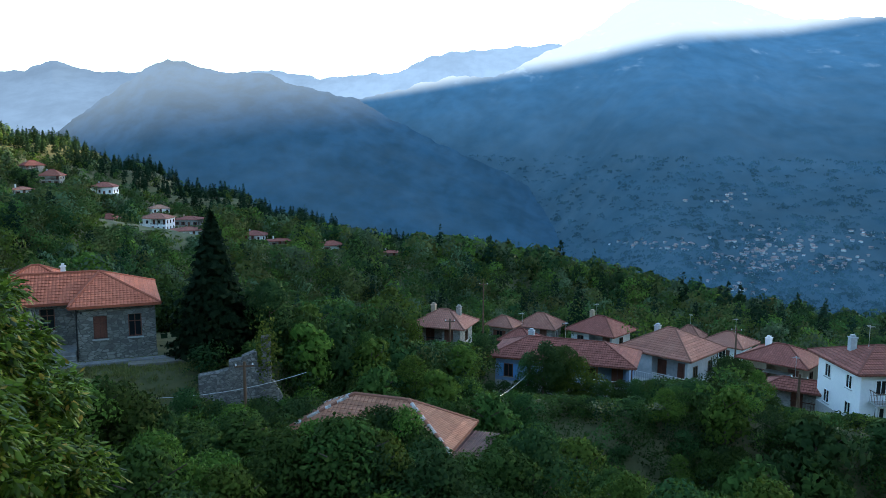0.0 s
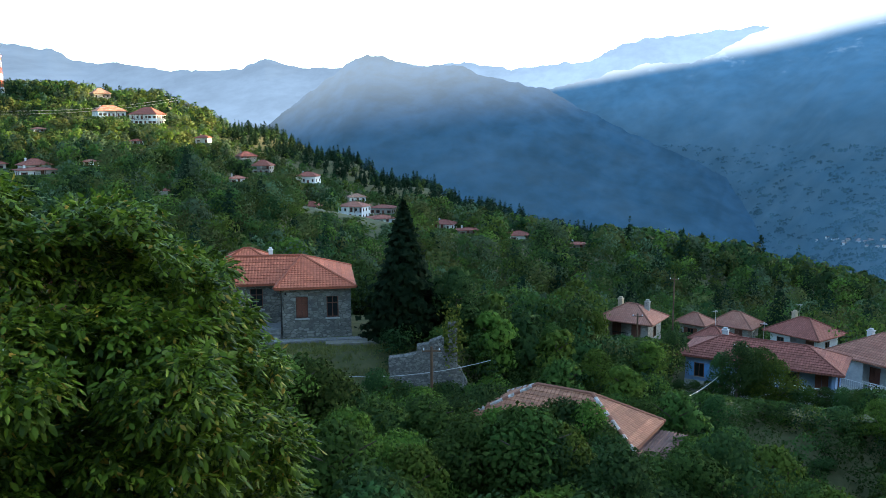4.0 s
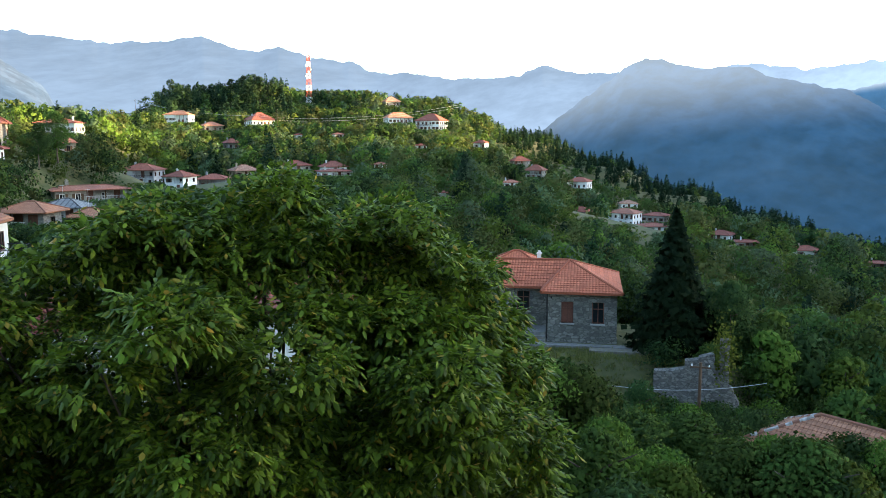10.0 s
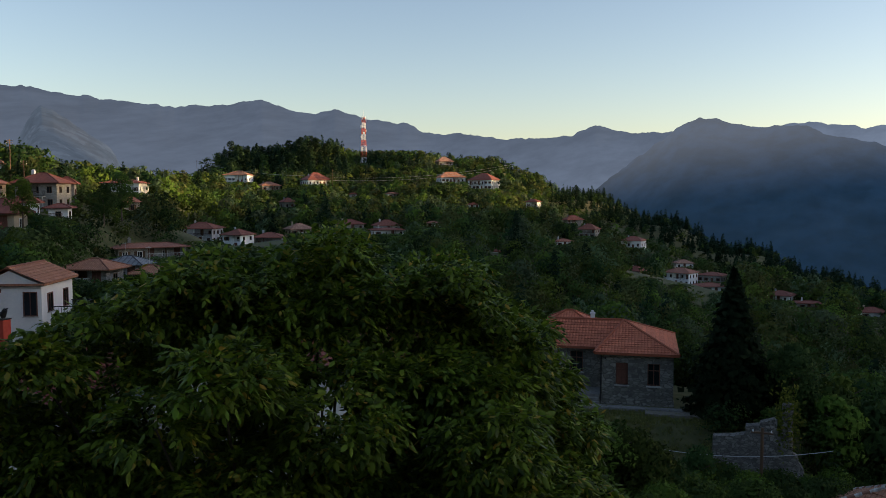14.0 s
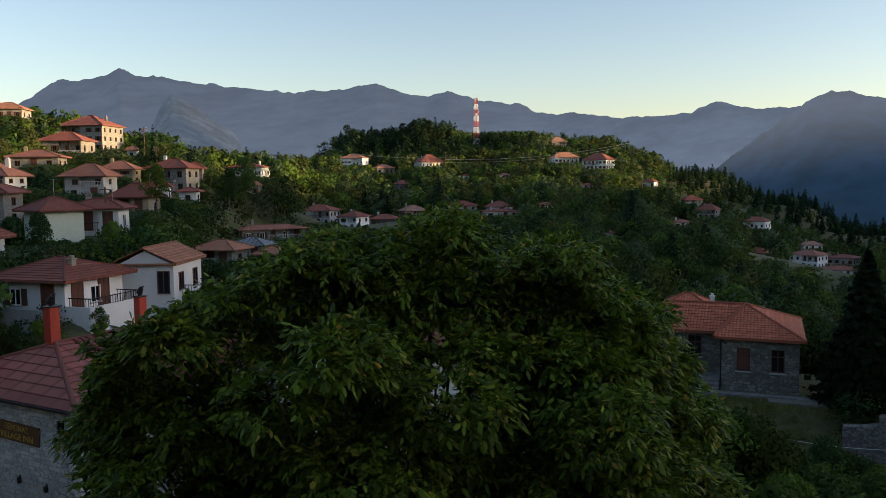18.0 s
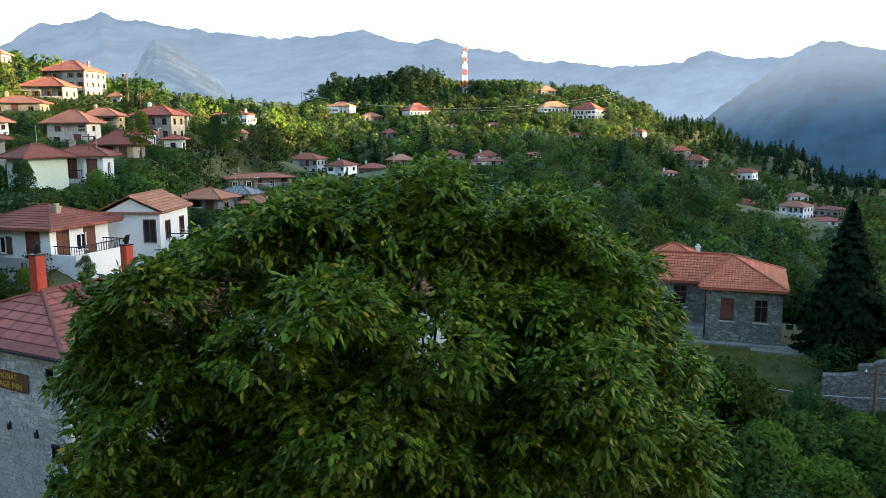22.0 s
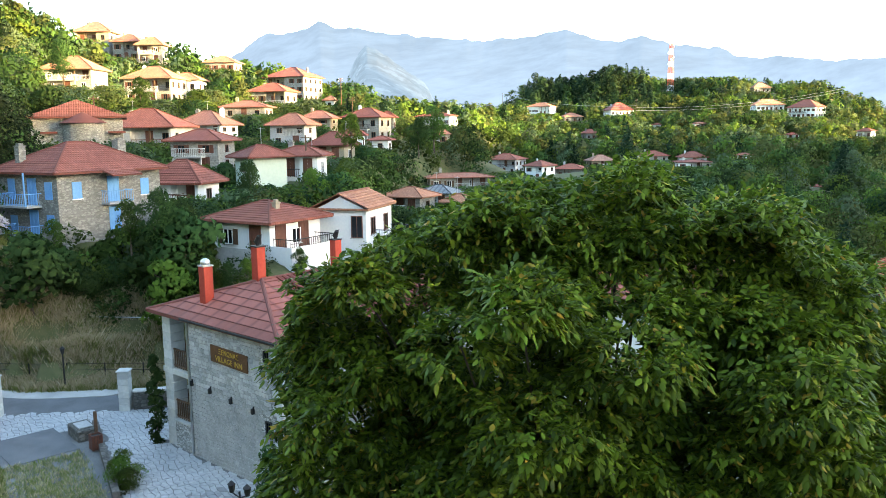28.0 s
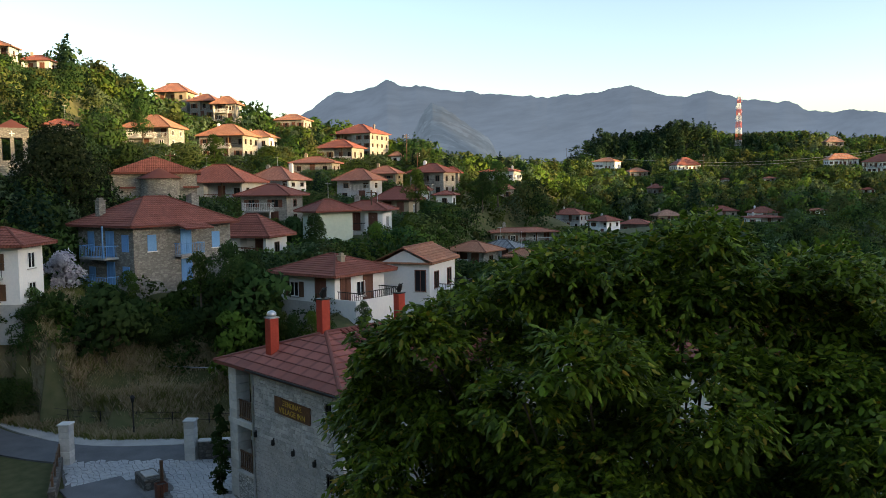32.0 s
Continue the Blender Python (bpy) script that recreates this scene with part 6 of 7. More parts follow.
# low scrub that closes the gaps between the single shrubs
low = {}
rng = random.Random(77)
for x, y, z, az, r in sites_of([(rng.uniform(-33, 96), 24 * (125 / 24) ** (rng.random() ** 0.75)) for k in range(5200)]):
    s = rng.uniform(0.5, 1.25)
    sz = min(s, room(x, y, z, 0.8) / 2.4)
    if sz > 0.12:
        low.setdefault((rng.choice(["green", "green", "dark", "light"]), r < 58), []).append((x, y, z - 0.12, min(s, max(sz * 1.8, 0.5)), sz))
for (tone_, close), pick in sorted(low.items()):
    mt, word = GROVES[tone_][0], {"green": "green", "dark": "dark green", "light": "light green"}[tone_]
    woods(f"{tone_}_scrub", f"dense low {word} scrub on the {'near' if close else 'middle'} slope below the houses", mt, pick, (lambda k: broad_crown(k, 420, 0.085, 2.3, 1.6, 7, 0.0)) if close else (lambda k: broad_crown(k, 130, 0.17, 2.3, 1.6, 6, 0.0)), 300 + len(tone_))

far_low = {}
rng = random.Random(78)
for x, y, z, az, r in sites_of([(rng.uniform(-33, 92), math.sqrt(rng.uniform(120 ** 2, 460 ** 2))) for k in range(9000)]):
    s = rng.uniform(0.6, 1.3)
    sz = min(s, room(x, y, z, 0.6) / 2.4)
    if sz > 0.08:
        far_low.setdefault(rng.choice(["green", "light", "olive"]), []).append((x, y, z - 0.1, s * 1.2, sz))
for tone_, pick in sorted(far_low.items()):
    woods(f"{tone_}_far_scrub", f"low {tone_} scrub between the houses of the far slope", GROVES[tone_][0], pick, lambda k: broad_crown(k, 42, 0.36, 2.3, 1.7, 5, 0.0), 400 + len(tone_))

sites = {}
rng = random.Random(9)
CREST_AZ, CREST_R = [-29, -8, 6, 22, 30, 41, 50, 54, 60, 70, 90], [320, 400, 480, 540, 580, 630, 640, 480, 350, 300, 260]
wood = []
for k in range(20000):
    az = rng.uniform(-33, 98)
    r = math.sqrt(rng.uniform(70 ** 2, 720 ** 2)) if rng.random() < 0.68 else 66 * (700 / 66) ** rng.random()
    if r < np.interp(az, CREST_AZ, CREST_R) * 1.1:
        wood.append((az, r))
for x, y, z, az, r in sites_of(wood):
    crest_ = np.interp(az, CREST_AZ, CREST_R)
    fir = rng.random() < ((0.7 if az < 28 else 0.12 if az < 43 or az > 51 else 0.45) if r > crest_ * 0.88 and az < 56 else 0.05)
    s = rng.uniform(0.75, 1.4) * (1.0 if r > 150 else 0.8)
    free = room(x, y, z, 2.0)
    h = 9.5 if fir else 6.2
    if fir and r > crest_ * 0.85 and rng.random() < 0.35:
        s *= 1.25
    if r > 300:
        s *= 1.25
    if az < 29 and r > crest_ * 0.8:
        s *= 0.6
    if 36 < az < 51 and r > crest_ * 0.9:
        s *= 1.25
    lone = 30 < az < 54 and r > crest_ * 0.86 and rng.random() < 0.05
    if lone:
        fir = True
    s = min(s, (1.6 if 43 < az < 51 else 1.2) if fir else 1.7)
    if 42.5 < az < 51 and r > crest_ * 0.78 and rng.random() < 0.13:
        fir, s = True, rng.uniform(1.3, 2.1)
    sz = min(s, free / h)
    if sz < 0.1:
        continue
    if sz < 0.5:
        fir = False
    pine = not lone and 43 < az < 51 and r > crest_ * 0.86 and rng.random() < 0.3
    tone_ = "pine" if pine else "fir" if fir else rng.choice(["green", "green", "dark", "light", "olive", "pale"])
    sites.setdefault((tone_, 0 if r < 105 else 1 if r < 200 else 2), []).append((x, y, z - 0.3, min(s, max(sz * 1.7, 0.4)), sz))
for (tone_, close), pick in sorted(sites.items()):
    mt, word = GROVES[tone_]
    n, size = ((420, 0.2), (380, 0.24), (135, 0.46))[close]
    make = (lambda k, n=n, size=size: fir_crown(k, int(n * 1.7), size, 9.5, 2.9, 9)) if tone_ == "fir" else (lambda k, n=n, size=size: broad_crown(k, n * 3, size * 0.8, 9.5, 2.7, 10, 0.1)) if tone_ == "pine" else (lambda k, n=n, size=size: broad_crown(k, n, size, 6.0, 3.1, 8, 0.08, 0.35))
    woods(f"{tone_}_woodland", f"{word} on the {('nearby', 'middle', 'far')[close]} hillside", mt, pick, make, 100 + len(tone_) * 7 + close)

# ---- the walnut tree before the balcony ----
def walnut_leaves(rng, pos, out, n_leaf=7, scale=1.0):
    """Compound walnut leaves: a rachis that arches outwards and down from each place, with folded pointed leaflets hanging in pairs and one at the tip."""
    n = len(pos)
    o = unit(out * np.array([1, 1, 0.5]) + rng.normal(0, 0.35, (n, 3)) + np.array([0, 0, 0.05]))
    side = unit(np.cross(o, rng.normal(0, 0.2, (n, 3)) + np.array([0, 0, 1.0])))
    up = np.cross(side, o)
    size = scale * rng.uniform(0.75, 1.25, (n, 1))
    limp = rng.uniform(0.12, 0.75, (n, 1))
    leaves_ = []
    for k in range(n_leaf):
        pair, lr = k // 2, (k % 2) * 2 - 1
        tip = k == n_leaf - 1
        along = 0.06 + 0.062 * pair
        base = pos + o * size * along - np.array([0, 0, 1.0]) * size * limp * along ** 2 * 2.2
        d = o if tip else o * 0.6 + side * lr * 0.75
        d = unit(d + np.array([0, 0, -1.0]) * limp * (0.6 + 0.25 * pair) + rng.normal(0, 0.22, (n, 3)))
        wd = unit(np.cross(d, up + rng.normal(0, 0.25, (n, 3))))
        nn = np.cross(wd, d)
        ln = size * rng.uniform(0.09, 0.145, (n, 1)) * (1.15 if tip else 0.85 + 0.08 * pair)
        half, sag = ln * 0.23, np.array([0, 0, -1.0]) * ln * 0.12
        a = base + d * ln * 0.32 + wd * half - nn * half * 0.4
        b = base + d * ln * 0.72 + wd * half * 0.72 - nn * half * 0.3 + sag * 0.5
        c = base + d * ln + sag
        e = base + d * ln * 0.72 - wd * half * 0.72 - nn * half * 0.3 + sag * 0.5
        f = base + d * ln * 0.32 - wd * half - nn * half * 0.4
        leaves_.append(np.stack([base, a, b, c, e, f], 1))
    return np.stack(leaves_, 1)          # leaf, leaflet, corner, xyz


def leaflet_faces(n):
    """Two folded halves for each of n leaflets of six corners."""
    k = np.arange(n)[:, None] * 6
    return np.stack([k + np.array([[0, 3, 2, 1]]), k + np.array([[0, 5, 4, 3]])], 1).reshape(-1, 4)[:, ::-1]


def polar(az, el, r):
    a = radians(az)
    return np.array([-math.sin(a) * r, math.cos(a) * r, EYE + r * math.tan(radians(el))])


WALNUT = foliage("walnut_leaves", (0.018, 0.043, 0.005), (0.128, 0.222, 0.019), (0.36, 0.26, 0.04), 0.45, 0.6, thin_=0.3)
wrng = np.random.default_rng(21)
TOP_AZ = [22, 25, 28, 30, 32, 34, 36, 38.5, 40.5, 42, 43.2, 44.5, 46.4, 49, 51, 54, 56.5, 59.5, 63, 65.5, 67.5, 68.5]
TOP_EL = [-25, -19.5, -14.5, -8.8, -7.3, -5.0, -4.2, -4.7, -5.9, -3.2, -1.8, -2.4, -3.6, -4.8, -4.5, -4.4, -5.5, -6.9, -9.0, -9.8, -12.5, -20]
# thin places through which the house behind shows: bearing, angle, half width
THIN = ((42.0, -9.8, 0.9), (45.0, -11.6, 1.4), (44.6, -13.6, 1.5), (42.3, -14.6, 1.4), (50.0, -8.4, 0.9), (46.6, -10.0, 0.9), (56.8, -14.6, 1.0), (62.6, -19.5, 1.4), (48.7, -19.2, 1.0), (64.5, -16.5, 1.0), (59.0, -11.5, 1.2), (53.5, -12.5, 1.3), (38.5, -12.0, 1.0))


def crown_face(az, el):
    """Distance from the eye to the crown's near face: a dome that comes forward below its rim."""
    below = min(max((np.interp(az, TOP_AZ, TOP_EL) - el) / 10.0, 0.0), 1.0)
    k = min(1.0, abs(az - 47.5) / 21.5)
    return 14.6 - 2.7 * math.sqrt(1 - k * k) * math.sin(below * math.pi / 2)


# boughs end in mounds of leaves; below and behind each mound the crown lies in shade
mounds, heads = [], []
for k in range(6000):
    az = wrng.uniform(25.5, 66.0)
    el = np.interp(az, TOP_AZ, TOP_EL) - 2.0 - 25 * wrng.random() ** 1.1
    if el < -32 or any(math.hypot(az - a, (el - e) * 1.1) < 3.3 for a, e, r, w in mounds):
        continue
    mounds.append((az, el, crown_face(az, el) + wrng.uniform(-1.1, 1.6), wrng.uniform(0.4, 0.8)))
for az, el, r, w in mounds:
    c = polar(az, el, r)
    high = el > np.interp(az, TOP_AZ, TOP_EL) - 9
    for i in range(int((90 if high else 62) * (w / 0.7) ** 1.5)):
        d = unit(wrng.normal(0, 1, 3))
        d[2] = abs(d[2]) * 1.25 - 0.3
        heads.append((c + unit(d) * w * np.array([1.2, 1.2, 0.75]) * wrng.uniform(0.7, 1.1), wrng.uniform(0.1, 0.18), unit(d)))
# sprigs along the rim of the crown
for az in np.arange(28.8, 67.6, 0.34):
    top = np.interp(az, TOP_AZ, TOP_EL)
    for low in (0.7, 1.7):
        heads.append((polar(az + wrng.uniform(-0.3, 0.3), top - low - wrng.uniform(0, 0.8), 13.6 + wrng.uniform(-0.8, 0.8)), wrng.uniform(0.14, 0.24), np.array([0, 0, 1.0])))
for el in np.arange(-26, -10, 0.6):
    for k in range(2):
        heads.append((polar(67.0 + wrng.uniform(-1.4, 0.3), el, 13.4), 0.2, unit(np.array([-0.8, -0.3, 0.3]))))
        heads.append((polar(np.interp(el, [-25, -19.5, -14.5, -9], [23.9, 26.4, 29.1, 30.4]) + wrng.uniform(0, 1.6), el, 13.4), 0.22, unit(np.array([0.6, 0.3, 0.4]))))


def thin(p, k=1.0):
    az, el = math.degrees(math.atan2(-p[0], p[1])), math.degrees(math.atan2(p[2] - EYE, math.hypot(p[0], p[1])))
    return any(math.hypot(az - a, el - e) < w * k for a, e, w in THIN)


heads = [h for h in heads if not thin(h[0], 0.85) or wrng.random() < 0.14]
pos, out = [], []
for c, rad, d0 in heads:
    n = int(wrng.integers(7, 12))
    d = unit(wrng.normal(0, 0.75, (n, 3)) + d0)
    pos.append(c + d * rad * wrng.uniform(0.2, 1.0, (n, 1))), out.append(d)
pos, out = np.concatenate(pos), np.concatenate(out)
leaves = walnut_leaves(wrng, pos, out)
# the inside and the far side of the crown, in shade
bpos, bout = [], []
for k in range(170):
    az = wrng.uniform(29, 64.5)
    el = np.interp(az, TOP_AZ, TOP_EL) - 3.0 - 24 * wrng.random()
    c, d = polar(az, el, max(crown_face(az, el) + 1.6, 13.0) + wrng.uniform(0, 3.0)), unit(wrng.normal(0, 1, (30, 3)))
    if not thin(c, 1.4):
        bpos.append(c + d * 0.9), bout.append(d)
back = walnut_leaves(wrng, np.concatenate(bpos), np.concatenate(bout), 7, 1.4)
walnut = thing("walnut_tree", pose(-10.4, 9.6, -0.6), "large walnut tree with a dense crown of hanging compound leaves", "tree")
base_w = np.array([-10.4, 9.6, -0.6])
near_k = np.argsort(np.linalg.norm(pos - np.array([0, 0, EYE]), axis=1))
single = near_k[:86:2]
rest = np.setdiff1d(np.arange(len(pos)), single)
v = np.concatenate([leaves[rest].reshape(-1, 3), back.reshape(-1, 3)]) - base_w
crown = new("crown", quick_mesh("crown", v, leaflet_faces(len(v) // 6), WALNUT, True))
crown.parent = walnut
tagged(crown, "hanging green walnut leaves, some yellowing", kind="stuff")
for v in leaves[single].reshape(-1, 6, 3)[:300] - base_w:
    lf = new("leaf", quick_mesh("leaf", v, leaflet_faces(1), WALNUT, True))
    lf.parent = walnut
bm = bmesh.new()
trunk_top = Vector((0.1, 0.2, 6.0))
rod(bm, (0, 0, -1.5), (0.05, 0.1, 3.0), 0.34, 0.28, 10), rod(bm, (0.05, 0.1, 3.0), trunk_top, 0.28, 0.2, 10)
part("trunk", bm, BARK, walnut)
for i, (az, el, r, w) in enumerate(mounds):
    e = Vector(polar(az, el, r + 0.25) - base_w)
    s = Vector((0.05, 0.1, 2.6 + 3.4 * ((i * 37) % 100) / 100))
    m1 = s.lerp(e, 0.5) + Vector((0, 0, -0.35))
    bm = bmesh.new()
    rod(bm, s, m1, 0.075, 0.045, 6), rod(bm, m1, e, 0.045, 0.015, 5)
    part("branch", bm, BARK, walnut)
# bare dead twigs low in the crown
DEAD = surface("bleached_twig", (0.3, 0.28, 0.25), (0.42, 0.4, 0.36), 0.9, 30, 2, 0.1)
for az, el, da, de in ((46.8, -24.6, 0.6, 2.6), (45.0, -24.0, -1.6, 1.6), (47.6, -24.0, 1.9, 0.9), (43.9, -22.9, -1.0, -0.9)):
    r = crown_face(az, el) - 0.35
    a, b, c = polar(az, el, r), polar(az + da * 0.5, el + de * 0.7, r - 0.05), polar(az + da, el + de, r)
    part("twig", rods((Vector(a - base_w), Vector(b - base_w), 0.014, 0.01), (Vector(b - base_w), Vector(c - base_w), 0.01, 0.005), sides=5), DEAD, walnut, "bare bleached twig")

# ---- single trees and shrubs with a shape of their own ----
KINDS["great_fir", 0] = tree_kind(fir_crown(61, 15000, 0.27, 11.2, 3.3, 20), foliage("old_fir_needles", (0.008, 0.02, 0.011), (0.02, 0.042, 0.02), (0.034, 0.06, 0.026)), trunk_mesh(61, 10, 0.26, 0), "tall dark spreading fir beside the school", "tree")
LINDEN = foliage("linden_leaves", (0.014, 0.03, 0.013), (0.034, 0.056, 0.024), (0.13, 0.145, 0.085))
KINDS["linden", 0] = tree_kind(broad_crown(62, 24000, 0.13, 11.0, 4.8, 18, 0.05), LINDEN, trunk_mesh(62, 6, 0.35, 8, 3), "dense round dark green tree by the church", "tree")
PALE_BLOOM = foliage("pale_bloom", (0.35, 0.33, 0.38), (0.6, 0.58, 0.62), (0.7, 0.68, 0.7))
KINDS["bloom", 0] = tree_kind(broad_crown(63, 1600, 0.12, 2.2, 1.5, 8, 0.02), PALE_BLOOM, trunk_mesh(63, 1.2, 0.06, 6, 0.6), "round shrub covered in pale blossom", "shrub")


def z_at(x, y):
    return float(ground(x, y)[0])


plant("great_fir", 0, -16.6, 57.6, -2.2, 1.0, name="fir_tree", group="")
plant("broad", 1, -13.5, 60.5, -4.0, 1.05, 1.25, 0.6)
plant("linden", 0, -86, 4.6, 8.6, 1.12, 1.0, name="tree", group="")
plant("bloom", 0, -67.5, 4.1, 6.6, 1.15, 1.15, name="flowering_shrub", group="")

# trees that stand between the houses of the slope
for k, (az, r, el, h) in enumerate(((70.3, 76, -5.2, 4.4), (66.0, 72, -5.6, 4.0), (78.2, 61, -7.6, 3.6), (76.3, 59, -8.0, 4.6), (82.8, 64, -7.6, 2.6), (74.6, 60, -8.2, 4.0), (-20.3, 70, -21.6, 6.5), (-8.2, 73, -17.6, 4.6), (-13.6, 73, -19.5, 3.2), (-17.0, 74, -19.8, 3.0), (-3.0, 78, -17.0, 5.0), (2.5, 72, -16.5, 5.5), (5.5, 64, -17.5, 5.0), (-10.5, 75, -18.0, 2.6), (73.2, 54, -11.0, 2.6), (72.0, 54, -11.0, 2.2), (70.8, 54, -11.0, 2.4), (69.7, 53.5, -11.2, 2.0), (67.2, 56, -10.0, 2.0), (-24, 66, -22.5, 4.2), (-22.0, 60, -24, 4.0), (63.3, 100, -1.6, 5.0), (57.5, 120, -1.2, 6.0), (58.6, 112, -1.6, 5.0), (77, 128, 1.2, 5.5), (81.5, 150, 3.2, 7.0))):
    a = polar(az, el, r)
    plant("broad", (11, 12, 10, 14, 13)[k % 5], a[0], a[1], a[2], h / 6.6 * 0.9, h / 6.2, k * 1.3)

# shrubs and trees that close the slope below the old house, the terrace and the lower village: bearing, distance and the angle of their tops
for row, tones in ((((9.1, 40.0, -19.3), (7.9, 40.0, -19.4), (6.6, 40.5, -19.7), (5.3, 41.0, -18.9), (4.0, 41.0, -18.7), (3.1, 41.0, -18.7), (2.0, 40.0, -20.2), (0.7, 38.5, -21.1), (-0.5, 38.0, -22.5), (-1.8, 38.0, -22.8), (-2.9, 38.0, -23.4), (-4.1, 44.0, -20.7), (18.1, 49.0, -16.7), (17.2, 49.5, -17.8), (16.0, 49.5, -18.1), (14.9, 49.5, -18.4), (13.7, 50.0, -18.2), (12.5, 50.0, -18.1), (11.3, 50.0, -17.9), (10.3, 48.0, -18.2), (9.7, 55.0, -17.3), (9.1, 62.0, -15.3), (10.7, 64.0, -14.1), (7.5, 60.0, -16.0), (5.8, 62.0, -15.1), (3.8, 70.0, -13.9)), (12, 10, 11, 10, 14)), (((-5.0, 66.0, -18.3), (-6.2, 70.0, -14.8), (-7.3, 69.0, -14.0), (-8.8, 70.0, -14.3), (-10.0, 70.0, -15.2), (-11.3, 72.0, -17.6), (-12.7, 74.0, -17.1), (-13.8, 74.0, -16.7), (-15.0, 73.0, -16.7), (-16.4, 72.0, -17.6), (-17.7, 70.0, -17.9), (-19.0, 74.0, -16.4), (-19.8, 76.0, -14.5), (-21.0, 76.0, -14.4), (-22.0, 75.0, -14.9), (-22.9, 70.0, -16.6), (-15.7, 66.0, -18.4), (-18.3, 64.0, -18.6), (-13.3, 64.0, -18.8), (-11.4, 62.0, -19.2), (-8.9, 60.0, -18.9), (-6.9, 60.0, -19.4), (-20.4, 64.0, -18.3), (-22.0, 60.0, -19.0), (-16.1, 56.0, -20.4), (-18.8, 54.0, -20.5), (-13.0, 54.0, -20.7), (-26.3, 70.0, -17.2), (-25.9, 58.0, -19.2)), (10, 11, 14, 10, 12)), (((-3.4, 70.0, -16.9), (-4.5, 70.0, -16.9), (-5.6, 70.0, -16.8), (-6.6, 70.0, -17.1), (-7.7, 70.0, -17.0), (-8.7, 70.0, -16.9), (-9.8, 70.0, -16.8), (-10.8, 70.0, -16.7), (-11.8, 70.0, -16.6), (-12.9, 70.0, -16.5), (-13.9, 70.0, -16.4), (-14.9, 70.0, -16.3), (-15.9, 70.0, -16.5)), (11, 14, 10))):
    for k, (az, r, el) in enumerate(row):
        a = polar(az, el, r)
        zb = z_at(a[0], a[1])
        h = min(max(a[2] - zb, 0.8), 8.5)
        if h > 3.6:
            plant("broad", tones[k % len(tones)], a[0], a[1], a[2] - h, h / 6.2 * 0.95, h / 6.1, k * 1.7)
        else:
            plant("bush", tones[k % len(tones)], a[0], a[1], a[2] - h, max(h / 3.0, 0.55) * 1.05, h / 2.9, k * 1.7, group="")
# light shrubs and small trees that fill the slope below the lower village
lr = random.Random(61)
for k in range(150):
    az, r = lr.uniform(-31, 13), lr.uniform(30, 66)
    x, y = -math.sin(radians(az)) * r, math.cos(radians(az)) * r
    zb = z_at(x, y)
    tall = lr.random() < 0.45
    h = min(lr.uniform(3.0, 5.5) if tall else lr.uniform(1.6, 3.0), room(x, y, zb, 1.2))
    if h > 1.0:
        tone_ = lr.choice((12, 12, 10, 13, 11))
        plant("broad" if h > 2.8 else "bush", tone_, x, y, zb - 0.15, h / (5.6 if h > 2.8 else 2.7), h / (6.1 if h > 2.8 else 2.9), lr.uniform(0, 6.28))
# low shrubs at the foot of the white house above the field
for k, (az, r, el) in enumerate(((90.8, 61.0, -7.2), (90.2, 61.0, -7.3), (89.6, 61.5, -7.3), (88.8, 61.5, -7.3), (88.1, 61.5, -7.2), (87.3, 62.0, -7.1))):
    a = polar(az, el, r)
    zb = z_at(a[0], a[1])
    h = min(max(a[2] - zb, 0.9), 2.6)
    plant("bush", (11, 14, 10)[k % 3], a[0], a[1], zb, max(h / 3.0, 0.6), h / 2.9, k * 1.3, group="")
IVY = foliage("ivy_leaves", (0.05, 0.08, 0.012), (0.13, 0.16, 0.03), (0.2, 0.2, 0.05))
irng = np.random.default_rng(8)
ic = np.array([-11.75, 52.6, 0.2]) + irng.normal(0, 1, (900, 3)) * np.array([0.34, 0.3, 0.95])
iv, if_ = clumps(irng, ic, irng.normal(0, 1, (900, 3)) + np.array([0, -1.0, 0.3]), 0.11)
tagged(new("ivy", quick_mesh("ivy", iv, if_, IVY)), "yellow-green ivy over the end pillar of the rubble wall", "climbing plant")

# ---- poles and cables ----
def pole(x, y, z, h, arms=1, mt=None):
    ob = thing("utility_pole", pose(x, y, z, 0, 0, math.degrees(math.atan2(-x, y))), "weathered wooden utility pole with a crossarm", "utility pole", "poles of the village")
    part("pole", rods(((0, 0, -4), (0, 0, h), 0.13, 0.09)), mt or WOOD, ob)
    for i in range(arms):
        arm = part("crossarm", boxes((-0.6, 0.6, -0.06, 0.06, h - 0.35 - 0.5 * i, h - 0.25 - 0.5 * i)), WOOD, ob)
        for s in (-0.5, 0, 0.5):
            part("insulator", rods(((s, 0, h - 0.25 - 0.5 * i), (s, 0, h - 0.12 - 0.5 * i), 0.05, 0.03)), WALLS["white"], arm)
    return ob


for x, y, zt in ((9.3, 71.4, -4.0), (33, 89, -6.6), (0.85, 92, -6.4), (24.8, 54.6, -3.4), (7.7, 69.6, -6.0), (5.6, 109.8, -5.2), (-87.1, 38, 13.6), (-103.4, 18.5, 18.4), (-12.2, 48.5, 0.5)):
    zb = z_at(x, y)
    pole(x, y, zb, max(zt - zb, 3.5))
for x, y, zt in ((-310, 325, 29), (-477, 363, 40), (-179.6, 88, 26.7), (-166, 84, 21)):
    zb = z_at(x, y)
    pole(x, y, zb, max(zt - zb, 8.0), 2)


